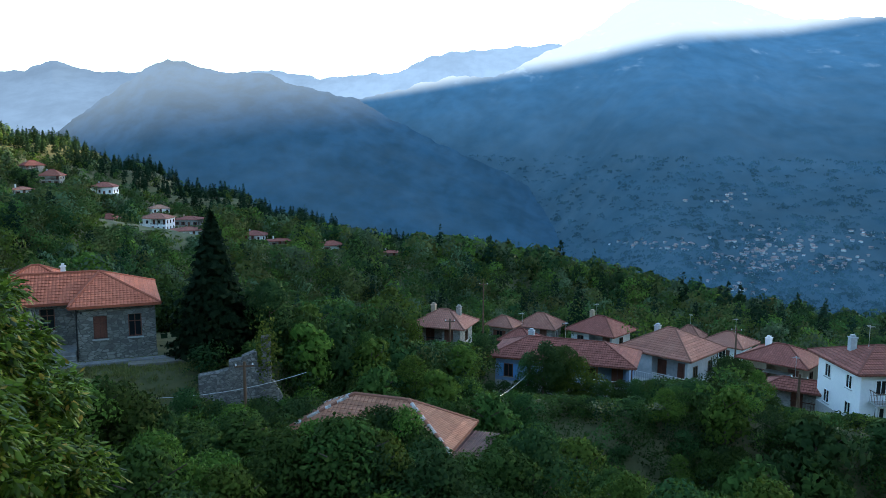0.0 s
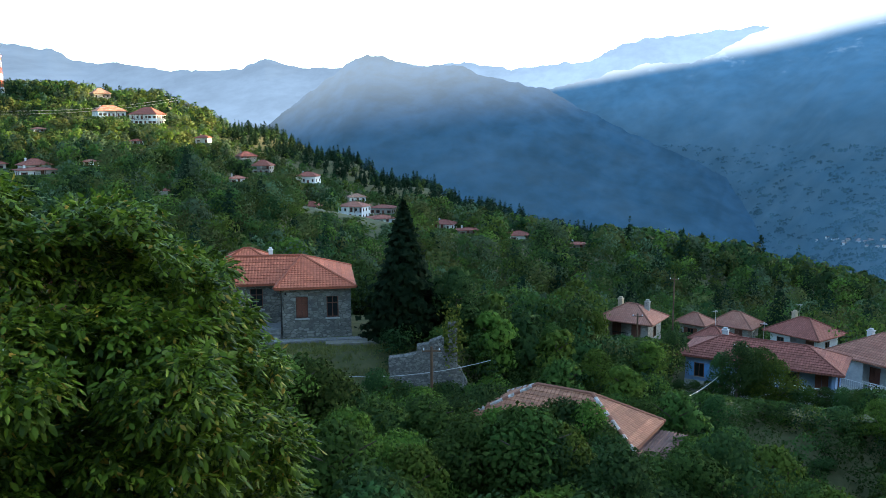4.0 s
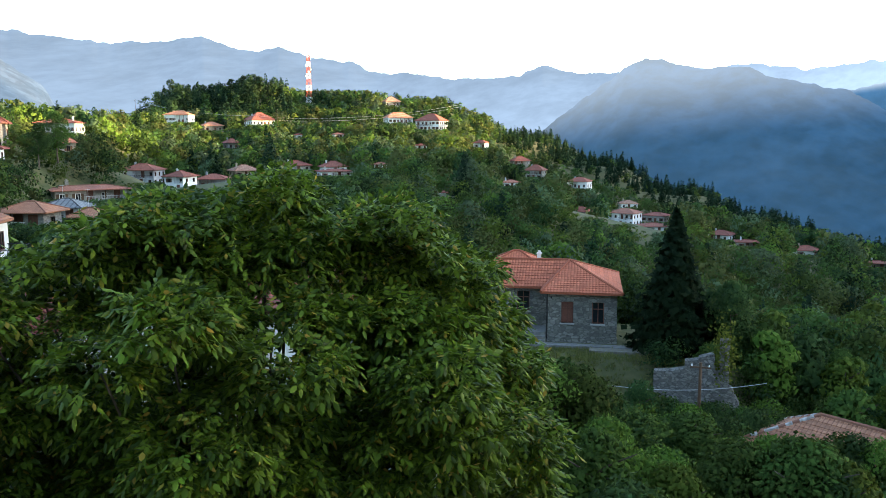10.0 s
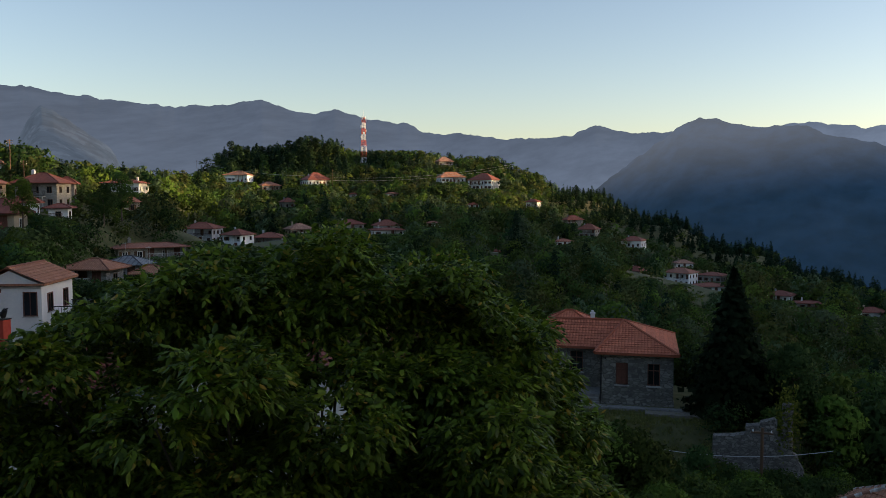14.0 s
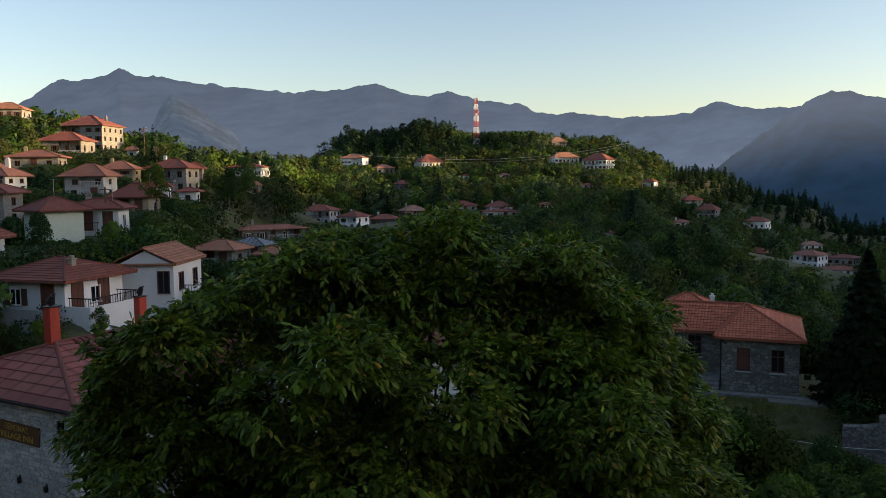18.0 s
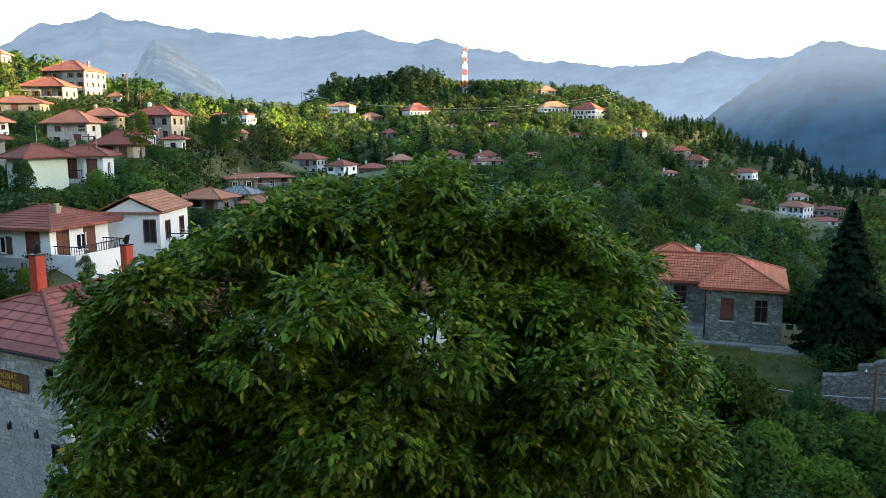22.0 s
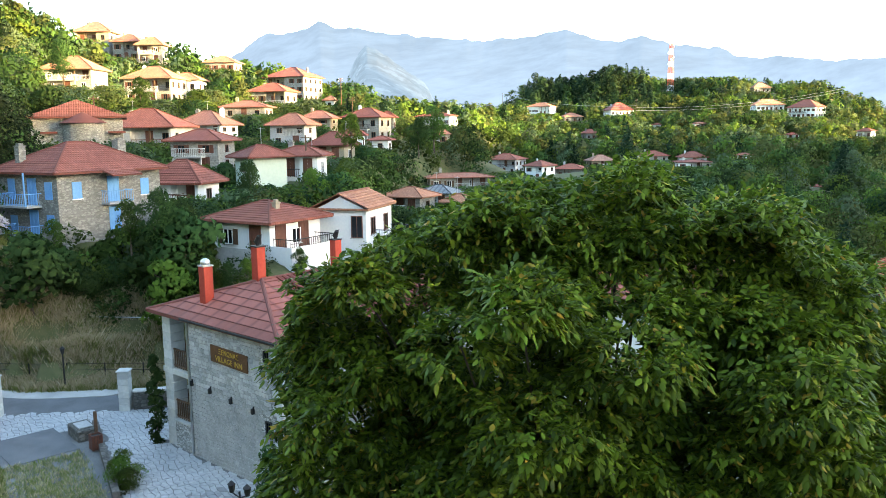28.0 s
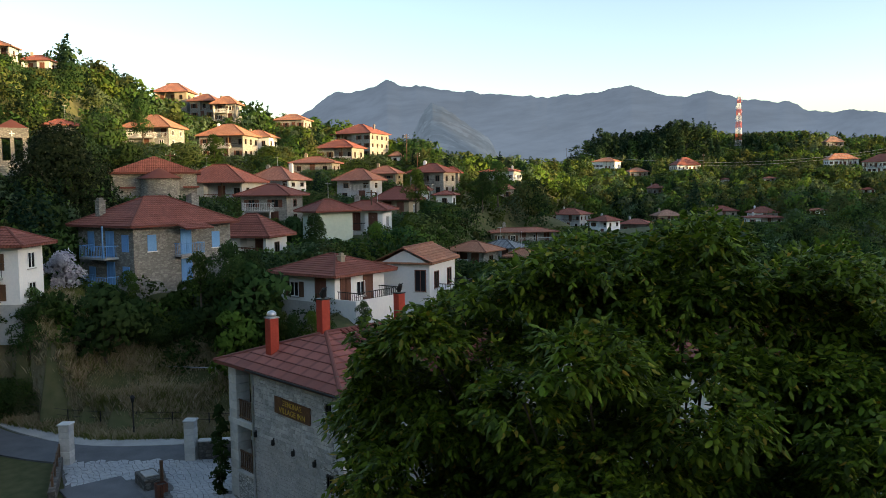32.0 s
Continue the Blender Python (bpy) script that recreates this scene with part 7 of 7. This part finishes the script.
def cable(a, b, sag, r=0.02):
    a, b = Vector(a), Vector(b)
    pts = [a.lerp(b, i / 12) - Vector((0, 0, sag * 4 * (i / 12) * (1 - i / 12))) for i in range(13)]
    bm = bmesh.new()
    way = (b - a).normalized()
    u = way.cross(Vector((0, 0, 1))).normalized()
    w = u.cross(way)
    rings = [[bm.verts.new(p + (u * math.cos(k * 1.2566) + w * math.sin(k * 1.2566)) * r) for k in range(5)] for p in pts]
    for g, h in zip(rings, rings[1:]):
        for k in range(5):
            bm.faces.new((g[k], g[(k + 1) % 5], h[(k + 1) % 5], h[k]))
    ob = link_mesh("cable", bm, STEEL)
    tagged(ob, "sagging grey overhead cable between poles", "cable", "overhead cables")


cable((-19, 47, -1.4), (-9, 52, -1.2), 0.5), cable((1.5, 52, -3.6), (7.7, 69.6, -6.2), 0.6)
cable((-310, 325, 24.5), (-268, 446, 34.5), 3, 0.045), cable((-310, 325, 23), (-268, 446, 33), 3, 0.045), cable((-477, 363, 39), (-310, 325, 25.5), 3, 0.045)
cable((-68, -3, 2.6), (-52.5, 20, 1.4), 0.5, 0.03), cable((-55.5, 21.5, 4.8), (-45, 24, 4.0), 0.6, 0.03)

# ---- yard, gate and road before the guesthouse ----
YZ = -1.25
ASPHALT = surface("worn_asphalt", (0.13, 0.135, 0.14), (0.2, 0.205, 0.21), 0.9, 25, 0.8, 0.2)
GRAVEL = surface("pale_gravel", (0.35, 0.34, 0.32), (0.5, 0.49, 0.46), 0.95, 20, 1, 0.4)
MORTAR = surface("dark_mortar", (0.12, 0.12, 0.12), (0.2, 0.2, 0.19), 0.95, 15, 1, 0.2)
FLAG = surface("flagstone", (0.3, 0.31, 0.315), (0.44, 0.445, 0.44), 0.85, 5, 0.5, 0.25, vary=0.25)


def ribbon(name, label, mid, width, z, mt, category):
    bm = bmesh.new()
    prev = None
    pts = [Vector((*p, 0)) for p in mid]
    fine = []
    for i in range(len(pts) - 1):
        a, b, c, d = pts[max(i - 1, 0)], pts[i], pts[i + 1], pts[min(i + 2, len(pts) - 1)]
        for k in range(6):
            t = k / 6
            fine.append(0.5 * (2 * b + (c - a) * t + (2 * a - 5 * b + 4 * c - d) * t * t + (3 * b - a - 3 * c + d) * t ** 3))
    fine.append(pts[-1])
    for i, p in enumerate(fine):
        d = (fine[min(i + 1, len(fine) - 1)] - fine[max(i - 1, 0)]).normalized()
        s = Vector((-d.y, d.x, 0)) * width / 2
        zz = [max(z, z_at(*(p + o).xy) + 0.05) if (p + o).length > 90 else z for o in (s, -s)]
        row = [bm.verts.new((p + s).xy[:] + (zz[0],)), bm.verts.new((p - s).xy[:] + (zz[1],)), bm.verts.new((p - s).xy[:] + (zz[1] - 0.3,)), bm.verts.new((p + s).xy[:] + (zz[0] - 0.3,))]
        if prev:
            for a in range(4):
                bm.faces.new((prev[a], prev[(a + 1) % 4], row[(a + 1) % 4], row[a]))
        prev = row
    bmesh.ops.recalc_face_normals(bm, faces=bm.faces[:])
    ob = link_mesh(name, bm, mt)
    return tagged(ob, label, category, kind="structure")


ribbon("road", "narrow grey asphalt road past the gate", [(-43.5, 16), (-47.2, 9.3), (-50.6, 3.2), (-56.3, -1.2), (-62, -3.5)], 3.0, YZ - 0.008, ASPHALT, "road")
ribbon("road_shoulder", "pale gravel shoulder along the road", [(-45.5, 17), (-49.3, 10.3), (-52.5, 4.4), (-57.5, 0.9), (-63, -1.2)], 1.3, YZ - 0.03, GRAVEL, "road shoulder")
drive = link_mesh("drive", boxes((-2.3, 1.6, -1.6, 1.5, -0.3, 0.0), bevel=0.03), ASPHALT)
drive.matrix_basis = pose(-42.9, 3.9, YZ + 0.012, 0, 0, 10)
tagged(drive, "grey asphalt patch in the yard", "drive", kind="structure")
pavement = thing("pavement", pose(0, 0, YZ), "crazy paving of pale flagstones with dark joints", "paving", kind="structure")
part("bed", boxes((-49.5, -28.5, 2.2, 12.5, -0.35, -0.03)), MORTAR, pavement)


def paved(x, y):
    front = 10.1 + 0.268 * (x + 37.67)
    wall_y = 7.0 - 0.1 * (x + 45.3)
    if x < -44.4:
        return -49.3 < x + (y - 2.6) * 0.46 + 0.4 and y > 2.4 and (x > -46.0 or y < 9.0 + (x + 46) * 1.75 + 1.0) and not (x < -46.2 and y > 8.8 + (x + 46.2) * 1.9)
    return wall_y + 0.25 < y and (y < front - 0.1 if x > -40.2 else y < 12.3) and x < -28.7


prng = random.Random(3)
CELL = 0.28
corner = {}
for i in range(82):
    for j in range(43):
        corner[i, j] = (-50.2 + (i + (j % 2) * 0.5 + prng.uniform(-0.33, 0.33)) * CELL, 2.0 + (j + prng.uniform(-0.33, 0.33)) * CELL)
flags, skip = [], set()
for i in range(81):
    for j in range(42):
        if (i, j) in skip:
            continue
        quad = [corner[i, j], corner[i + 1, j], corner[i + 1, j + 1], corner[i, j + 1]]
        if (i + 1, j) in corner and (i + 2, j) in corner and prng.random() < 0.22:
            quad = [corner[i, j], corner[i + 1, j], corner[i + 2, j], corner[i + 2, j + 1], corner[i + 1, j + 1], corner[i, j + 1]]
            skip.add((i + 1, j))
        cx, cy = sum(p[0] for p in quad) / len(quad), sum(p[1] for p in quad) / len(quad)
        if paved(cx, cy):
            flags.append((cx, cy, quad))
flags.sort(key=lambda f: math.hypot(f[0], f[1]))
rest_bm = bmesh.new()
for k, (cx, cy, quad) in enumerate(flags):
    bm = bmesh.new() if k < 300 else rest_bm
    h = prng.uniform(-0.006, 0.012)
    ring = [(cx + (x - cx) * 0.93, cy + (y - cy) * 0.93) for x, y in quad]
    top = [bm.verts.new((cx + (x - cx) * 0.95, cy + (y - cy) * 0.95, h)) for x, y in ring]
    low = [bm.verts.new((x, y, -0.06)) for x, y in ring]
    bm.faces.new(top)
    for a in range(len(ring)):
        b = (a + 1) % len(ring)
        bm.faces.new((low[a], low[b], top[b], top[a]))
    if k < 300:
        part("flagstone", bm, FLAG, pavement)
if len(rest_bm.verts):
    tagged(part("flagstones", rest_bm, FLAG, pavement), kind="stuff")

for x, y, h in ((-46.22, 8.81, 2.2), (-49.09, 2.61, 2.2)):
    gp = thing("gatepost", pose(x, y, YZ, 0, 0, 60), "square gatepost of pale dressed blocks with a cap", "gatepost", "gateposts of the yard")
    for i in range(6):
        part("block", boxes((-0.3, 0.3, -0.3, 0.3, i * h / 6 - (0.4 if i == 0 else 0), (i + 1) * h / 6 - 0.012), bevel=0.02), QUOIN, gp)
    part("cap", boxes((-0.36, 0.36, -0.36, 0.36, h, h + 0.1), bevel=0.03), QUOIN, gp)


def low_wall(a, b, h, t, label, coping=True, rail=False):
    a, b = Vector((*a, YZ)), Vector((*b, YZ))
    L = (b - a).length
    ob = thing("low_wall", Matrix.Translation(a) @ pose(0, 0, 0, 0, 0, math.degrees(math.atan2(b.y - a.y, b.x - a.x))), label, "wall", kind="structure")
    part("wall", boxes((0, L, -t / 2, t / 2, -0.4, h)), RUBBLE, ob)
    if coping:
        for i in range(int(L / 0.6)):
            part("coping_stone", boxes((i * 0.6, i * 0.6 + 0.59, -t / 2 - 0.06, t / 2 + 0.06, h, h + 0.1), bevel=0.02), QUOIN, ob)
    if rail:
        for i in range(int(L / 1.6) + 1):
            part("post", boxes((i * 1.6 - 0.05, i * 1.6 + 0.05, -0.05, 0.05, h, h + 0.75)), WOOD, ob)
        part("rail", rods(((0, 0, h + 0.7), (L, 0, h + 0.62), 0.045)), WOOD, ob)
    return ob


low_wall((-46.1, 9.2), (-44.6, 12.8), 1.0, 0.4, "low rubble wall with pale coping beside the gatepost")
low_wall((-44.4, 6.85), (-34.6, 5.95), 0.35, 0.3, "low dry-stone edging between lawn and paving", False)
low_wall((-48.8, 2.2), (-43.2, 1.5), 0.5, 0.35, "low stone wall with a timber rail by the gate", False, True)
bx = thing("stone_planter", pose(-43.3, 6.1, YZ, 0, 0, 8), "low stone planter with a dark slab on top", "planter")
part("body", boxes((-0.9, 0.8, -0.5, 0.5, -0.2, 0.55), bevel=0.05), RUBBLE, bx)
part("slab", boxes((-0.5, 0.5, -0.35, 0.35, 0.55, 0.62), bevel=0.02), CONCRETE, bx)
bin_ = thing("litter_bin", pose(-41.0, 6.3, YZ, 0, 0, 8), "red-brown slatted wooden litter bin", "litter bin")
part("liner", boxes((-0.2, 0.2, -0.2, 0.2, 0.05, 0.7)), IRON, bin_)
for s in range(4):
    for k in range(4):
        a = s * 90
        sl = part("slat", boxes((-0.235 + k * 0.12, -0.135 + k * 0.12, -0.26, -0.225, 0.05, 0.78)), BROWN, bin_)
        sl.matrix_basis = pose(0, 0, 0, 0, 0, a)
fp = thing("post", pose(-42.3, 6.55, YZ), "weathered grey timber post", "post")
part("shaft", boxes((-0.08, 0.08, -0.08, 0.08, -0.3, 1.5), bevel=0.02), WOOD, fp)


def lamp_post(x, y, z, h, heads_, label):
    ob = thing("lamp_post", pose(x, y, z, 0, 0, 30), label, "lamp post", "lamp posts")
    part("shaft", rods(((0, 0, -0.3), (0, 0, h), 0.06, 0.04)), IRON, ob)
    part("base", rods(((0, 0, -0.1), (0, 0, 0.4), 0.12, 0.07)), IRON, ob)
    for i in range(heads_):
        s = 0 if heads_ == 1 else (i * 2 - 1) * 0.38
        if s:
            part("arm", rods(((0, 0, h - 0.25), (s, 0, h - 0.1), 0.025)), IRON, ob)
        ln = part("lantern", rods(((s, 0, h - 0.1), (s, 0, h + 0.22), 0.09, 0.15), sides=6), IRON, ob)
        part("cap", rods(((s, 0, h + 0.22), (s, 0, h + 0.36), 0.17, 0.03), sides=6), IRON, ln)
    return ob


lamp_post(-28.7, 9.3, YZ, 1.75, 2, "black iron lamp post with two lanterns")
lamp_post(-52.6, 6.6, -1.35, 2.3, 1, "slim dark lamp post at the field's edge")
plant("bush", 12, -29.0, 9.9, YZ - 0.1, 0.32, 0.36, 0.2)
KINDS["sapling", 0] = tree_kind(broad_crown(71, 1500, 0.07, 2.6, 0.8, 12, 0.3), LEAF_DARK, trunk_mesh(71, 1.6, 0.05, 3, 0.4, 0.02), "small clipped tree standing in the paving", "tree")
plant("sapling", 0, -28.9, 10.8, YZ, 1.0, 1.2, name="small_tree", group="")
KINDS["climber", 0] = tree_kind(broad_crown(72, 4200, 0.065, 5.0, 0.5, 30, 0.02), LEAF_DARK, trunk_mesh(72, 4, 0.04, 4, 0.3, 0.02), "dark climbing shrub against the stone pillar", "shrub")
plant("climber", 0, -40.25, 9.05, YZ, 1.0, 0.95, name="climber", group="")
plant("bush", 12, -37.0, 6.75, YZ - 0.1, 0.36, 0.4, 1.0), plant("bush", 12, -36.1, 6.65, YZ - 0.1, 0.4, 0.42, 2.0), plant("bush", 10, -35.3, 6.55, YZ - 0.1, 0.32, 0.36, 0.5)
# hedge of shrubs between the field and the houses above it
hr = random.Random(8)
for k in range(34):
    az, r = hr.uniform(71, 94), hr.uniform(61.5, 66)
    x, y = -math.sin(radians(az)) * r, math.cos(radians(az)) * r
    g = hr.uniform(0.55, 1.0)
    plant("bush", 10 + hr.randrange(5), x, y, z_at(x, y) - 0.2, g, g * hr.uniform(0.7, 1.0), hr.uniform(0, 6))
# wire fence along the field
fence = thing("wire_fence", pose(0, 0, 0), "low wire fence on thin posts along the field", "fence")
fpts = [(-50.2, 13.0), (-51.6, 11.0), (-53.0, 9.0), (-54.3, 7.0), (-55.6, 5.0), (-57.2, 3.2), (-59, 1.8), (-61, 0.6)]
for a in fpts:
    part("post", rods(((*a, -1.7), (*a, -0.2), 0.035)), IRON, fence)
for h in (-0.25, -0.65):
    for a, b in zip(fpts, fpts[1:]):
        part("wire", rods(((*a, h), (*b, h), 0.012), sides=5), IRON, fence)

# ---- grass ----
def grass(name, label, mt, spots, lo, hi, width, seed, blades=9):
    """Tufts of thin blades that lean outwards."""
    rng = np.random.default_rng(seed)
    tall = np.repeat(rng.uniform(lo, hi, len(spots)), blades) * rng.uniform(0.55, 1.1, len(spots) * blades)
    n = len(spots) * blades
    foot_ = np.repeat(spots, blades, 0) + np.concatenate([rng.normal(0, 0.09, (n, 2)), np.zeros((n, 1))], 1)
    a = rng.uniform(0, 6.283, n)
    side_ = np.stack([np.cos(a), np.sin(a), 0 * a], -1) * width
    lean_ = np.concatenate([rng.normal(0, 0.3, (n, 2)) * tall[:, None], np.zeros((n, 1))], 1)
    rise_ = np.array([[0, 0, 1.0]]) * tall[:, None]
    p = np.stack([foot_ - side_, foot_ + side_, foot_ + side_ * 0.8 + lean_ * 0.4 + rise_ * 0.6, foot_ + lean_ + rise_], 1)
    tagged(new(name, quick_mesh(name, p.reshape(-1, 3), np.arange(4 * n).reshape(n, 4), mt)), label, "grass", kind="stuff")


def strewn(n, az0, az1, r0, r1, seed, ok=lambda x, y: True):
    rng = np.random.default_rng(seed)
    a, r = np.radians(rng.uniform(az0, az1, n)), np.sqrt(rng.uniform(r0 ** 2, r1 ** 2, n))
    x, y = -np.sin(a) * r, np.cos(a) * r
    patch = np.array([noise.noise((p * 0.35, q * 0.35, seed)) for p, q in zip(x, y)])
    keep = patch + rng.uniform(-0.5, 0.5, n) > -0.35
    keep &= np.array([ok(p, q) for p, q in zip(x, y)])
    x, y = x[keep], y[keep]
    return np.stack([x, y, ground(x, y) - 0.06], -1)


STRAW = foliage("dry_grass", (0.3, 0.25, 0.14), (0.46, 0.4, 0.25), (0.58, 0.53, 0.4), 0.9)
GREENS = foliage("green_grass", (0.1, 0.13, 0.035), (0.19, 0.21, 0.07), (0.3, 0.28, 0.12), 0.9)
beyond = lambda x, y: x < (-49.9 - (12 - y) * 0.55 if y > 4.4 else -54.1 - (4.4 - y) * 1.4)
STUBBLE = surface("dry_stubble", (0.13, 0.115, 0.06), (0.24, 0.2, 0.12), 0.95, 6, 0.5, 0.5, vary=0.0)
fa_, fr_ = np.meshgrid(np.radians(np.arange(71, 99, 0.5)), np.arange(45, 67, 0.5))
fx_, fy_ = -np.sin(fa_) * fr_, np.cos(fa_) * fr_
fz_ = np.concatenate([ground(a, b) for a, b in zip(fx_, fy_)]).reshape(fx_.shape) + 0.04
fn_ = np.arange(fx_.size).reshape(fx_.shape)
fq_ = np.stack([fn_[:-1, :-1], fn_[:-1, 1:], fn_[1:, 1:], fn_[1:, :-1]], -1).reshape(-1, 4)
fc_ = np.stack([fx_, fy_], -1).reshape(-1, 2)[fq_].mean(1)
fq_ = fq_[[bool(beyond(a - 1.5, b)) for a, b in fc_]]
tagged(new("field", quick_mesh("field", np.stack([fx_, fy_, fz_], -1).reshape(-1, 3), fq_[:, ::-1], STUBBLE, True)), "dry stubble and soil of the open field", "field", kind="structure")
grass("dry_grass", "tall dry straw-coloured grass of the open field", STRAW, strewn(34000, 70, 98, 44, 66, 31, lambda x, y: beyond(x - 1.0, y)), 0.25, 0.75, 0.011, 41)
grass("green_grass", "green grass and weeds in the open field", GREENS, strewn(34000, 70, 98, 44, 70, 32, lambda x, y: beyond(x - 1.2, y)), 0.2, 0.6, 0.016, 42)
grass("terrace_grass", "thin dry grass of the school terrace", GREENS, strewn(9000, 15, 35, 48, 60, 36, lambda x, y: y < 60.5 + (x + 20.7) * 0.4), 0.1, 0.35, 0.014, 45)
lawn = lambda x, y: y < 5.6 and x > -41 and y > -1.5
sp_ = np.concatenate([strewn(9000, 80, 93, 30, 42, 33, lawn)])
sp_[:, 2] = np.maximum(sp_[:, 2], YZ - 0.1)
grass("lawn_grass", "patchy dry grass of the small lawn", STRAW, sp_[::2], 0.1, 0.3, 0.008, 43)
grass("lawn_grass", "patchy green grass of the small lawn", GREENS, sp_[1::2], 0.1, 0.32, 0.01, 44)

# ---- sheds and small things among the houses ----
tarp = thing("green_tarpaulin", pose(31.5, 68.5, -11.6, 6, 4, -20), "green tarpaulin stretched over a lean-to", "tarpaulin")
bm = bmesh.new()
bmesh.ops.create_grid(bm, x_segments=10, y_segments=8, size=1.0, matrix=Matrix.Diagonal((1.8, 1.4, 1, 1)))
for q_ in bm.verts:
    q_.co.z = 0.12 * math.sin(q_.co.x * 3) + 0.1 * math.cos(q_.co.y * 4) + 0.6
part("sheet", bm, surface("green_tarp", (0.04, 0.26, 0.2), (0.07, 0.34, 0.27), 0.6, 4, 0.6, 0.2), tarp)
for sx in (-1.6, 1.6):
    for sy in (-1.2, 1.2):
        part("post", rods(((sx, sy, -2), (sx, sy, 0.6), 0.05)), WOOD, tarp)
lane = ribbon("lane", "pale concrete lane climbing the hillside", [(-67, 124), (-72, 133), (-77, 141), (-80, 150)], 4.5, -5.2, CONCRETE, "lane")

# ---- the far village in the valley ----
rows_, cols_ = m2.shape[:2]
maz = np.degrees(np.arctan2(-m2[0, :, 0], m2[0, :, 1]))
# bluish-grey haze is mixed into these wall and roof base colours
FAR_WALL, FAR_ROOF = surface("hazed_far_plaster", (0.22, 0.24, 0.27), (0.4, 0.42, 0.45), 0.9, 0.1, 0.02, 0, vary=0.4), surface("hazed_far_tiles", (0.2, 0.15, 0.15), (0.28, 0.2, 0.19), 0.9, 0.1, 0.02, 0)
bm = bmesh.new()
box(bm, -5, 5, -4, 4, -6, 4.5)
for f in bm.faces:
    f.material_index = 0
v5 = [bm.verts.new(p) for p in ((-5.6, -4.6, 4.5), (5.6, -4.6, 4.5), (5.6, 4.6, 4.5), (-5.6, 4.6, 4.5), (-2, 0, 7), (2, 0, 7))]
for q_ in ((0, 1, 5, 4), (1, 2, 5), (2, 3, 4, 5), (3, 0, 4)):
    bm.faces.new([v5[i] for i in q_]).material_index = 1
far_me = bpy.data.meshes.new("far_house")
bm.to_mesh(far_me), bm.free()
far_me.materials.append(FAR_WALL), far_me.materials.append(FAR_ROOF)
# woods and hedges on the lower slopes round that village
# these crowns glow blue to match the painted haze of the slope behind
VALE = distance("valley_woods_haze", (0.006, 0.012, 0.008), (0.016, 0.024, 0.016), (0.14, 0.46, 0.9), 0.022, 0.055, -120, 330, grain=0.3)
trng, vv, vf, vo = np.random.default_rng(15), [], [], 0
for k in range(3000):
    az, el = trng.uniform(-33, 6), -11.5 + 10.5 * trng.random() ** 1.6
    j = int(np.argmin(np.abs(maz - az)))
    col = m2[:46, j]
    els = np.degrees(np.arctan2(col[:, 2] - EYE, np.hypot(col[:, 0], col[:, 1])))
    i = int(np.argmax(els > el))
    if i < 1:
        continue
    p = col[i - 1] + (col[i] - col[i - 1]) * min(max((el - els[i - 1]) / max(els[i] - els[i - 1], 1e-6), 0), 1)
    d = unit(trng.normal(0, 1, (14, 3)))
    d[:, 2] = np.abs(d[:, 2])
    w_ = trng.uniform(3.0, 8.0)
    q, f = clumps(trng, p + d * np.array([w_ * 1.3, w_ * 1.3, w_ * 0.7]), d, w_ * 0.45)
    vv.append(q), vf.append(f + vo)
    vo += len(q)
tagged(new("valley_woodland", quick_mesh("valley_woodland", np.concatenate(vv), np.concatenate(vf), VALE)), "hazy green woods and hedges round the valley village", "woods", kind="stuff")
vrng = random.Random(12)
for az0, el0, da, de, n in ((-15.8, -7.0, 3.4, 0.35, 40), (-18.2, -8.4, 1.6, 0.5, 16), (-21.5, -7.4, 3.2, 1.5, 120), (-25, -7.4, 3.4, 1.2, 80), (-27.6, -5.7, 1.6, 0.4, 14), (-18.5, -3.9, 1.8, 0.5, 12), (-20, -9.7, 2.0, 0.5, 14)):
    for k in range(n):
        az, el = az0 + vrng.gauss(0, da * 0.5), el0 + vrng.gauss(0, de * 0.55)
        j = int(np.argmin(np.abs(maz - az)))
        col = m2[:, j]
        els = np.degrees(np.arctan2(col[:46, 2] - EYE, np.hypot(col[:46, 0], col[:46, 1])))
        i = int(np.argmax(els > el))
        if i < 1:
            continue
        t = (el - els[i - 1]) / max(els[i] - els[i - 1], 1e-6)
        p = col[i - 1] + (col[i] - col[i - 1]) * min(max(t, 0), 1)
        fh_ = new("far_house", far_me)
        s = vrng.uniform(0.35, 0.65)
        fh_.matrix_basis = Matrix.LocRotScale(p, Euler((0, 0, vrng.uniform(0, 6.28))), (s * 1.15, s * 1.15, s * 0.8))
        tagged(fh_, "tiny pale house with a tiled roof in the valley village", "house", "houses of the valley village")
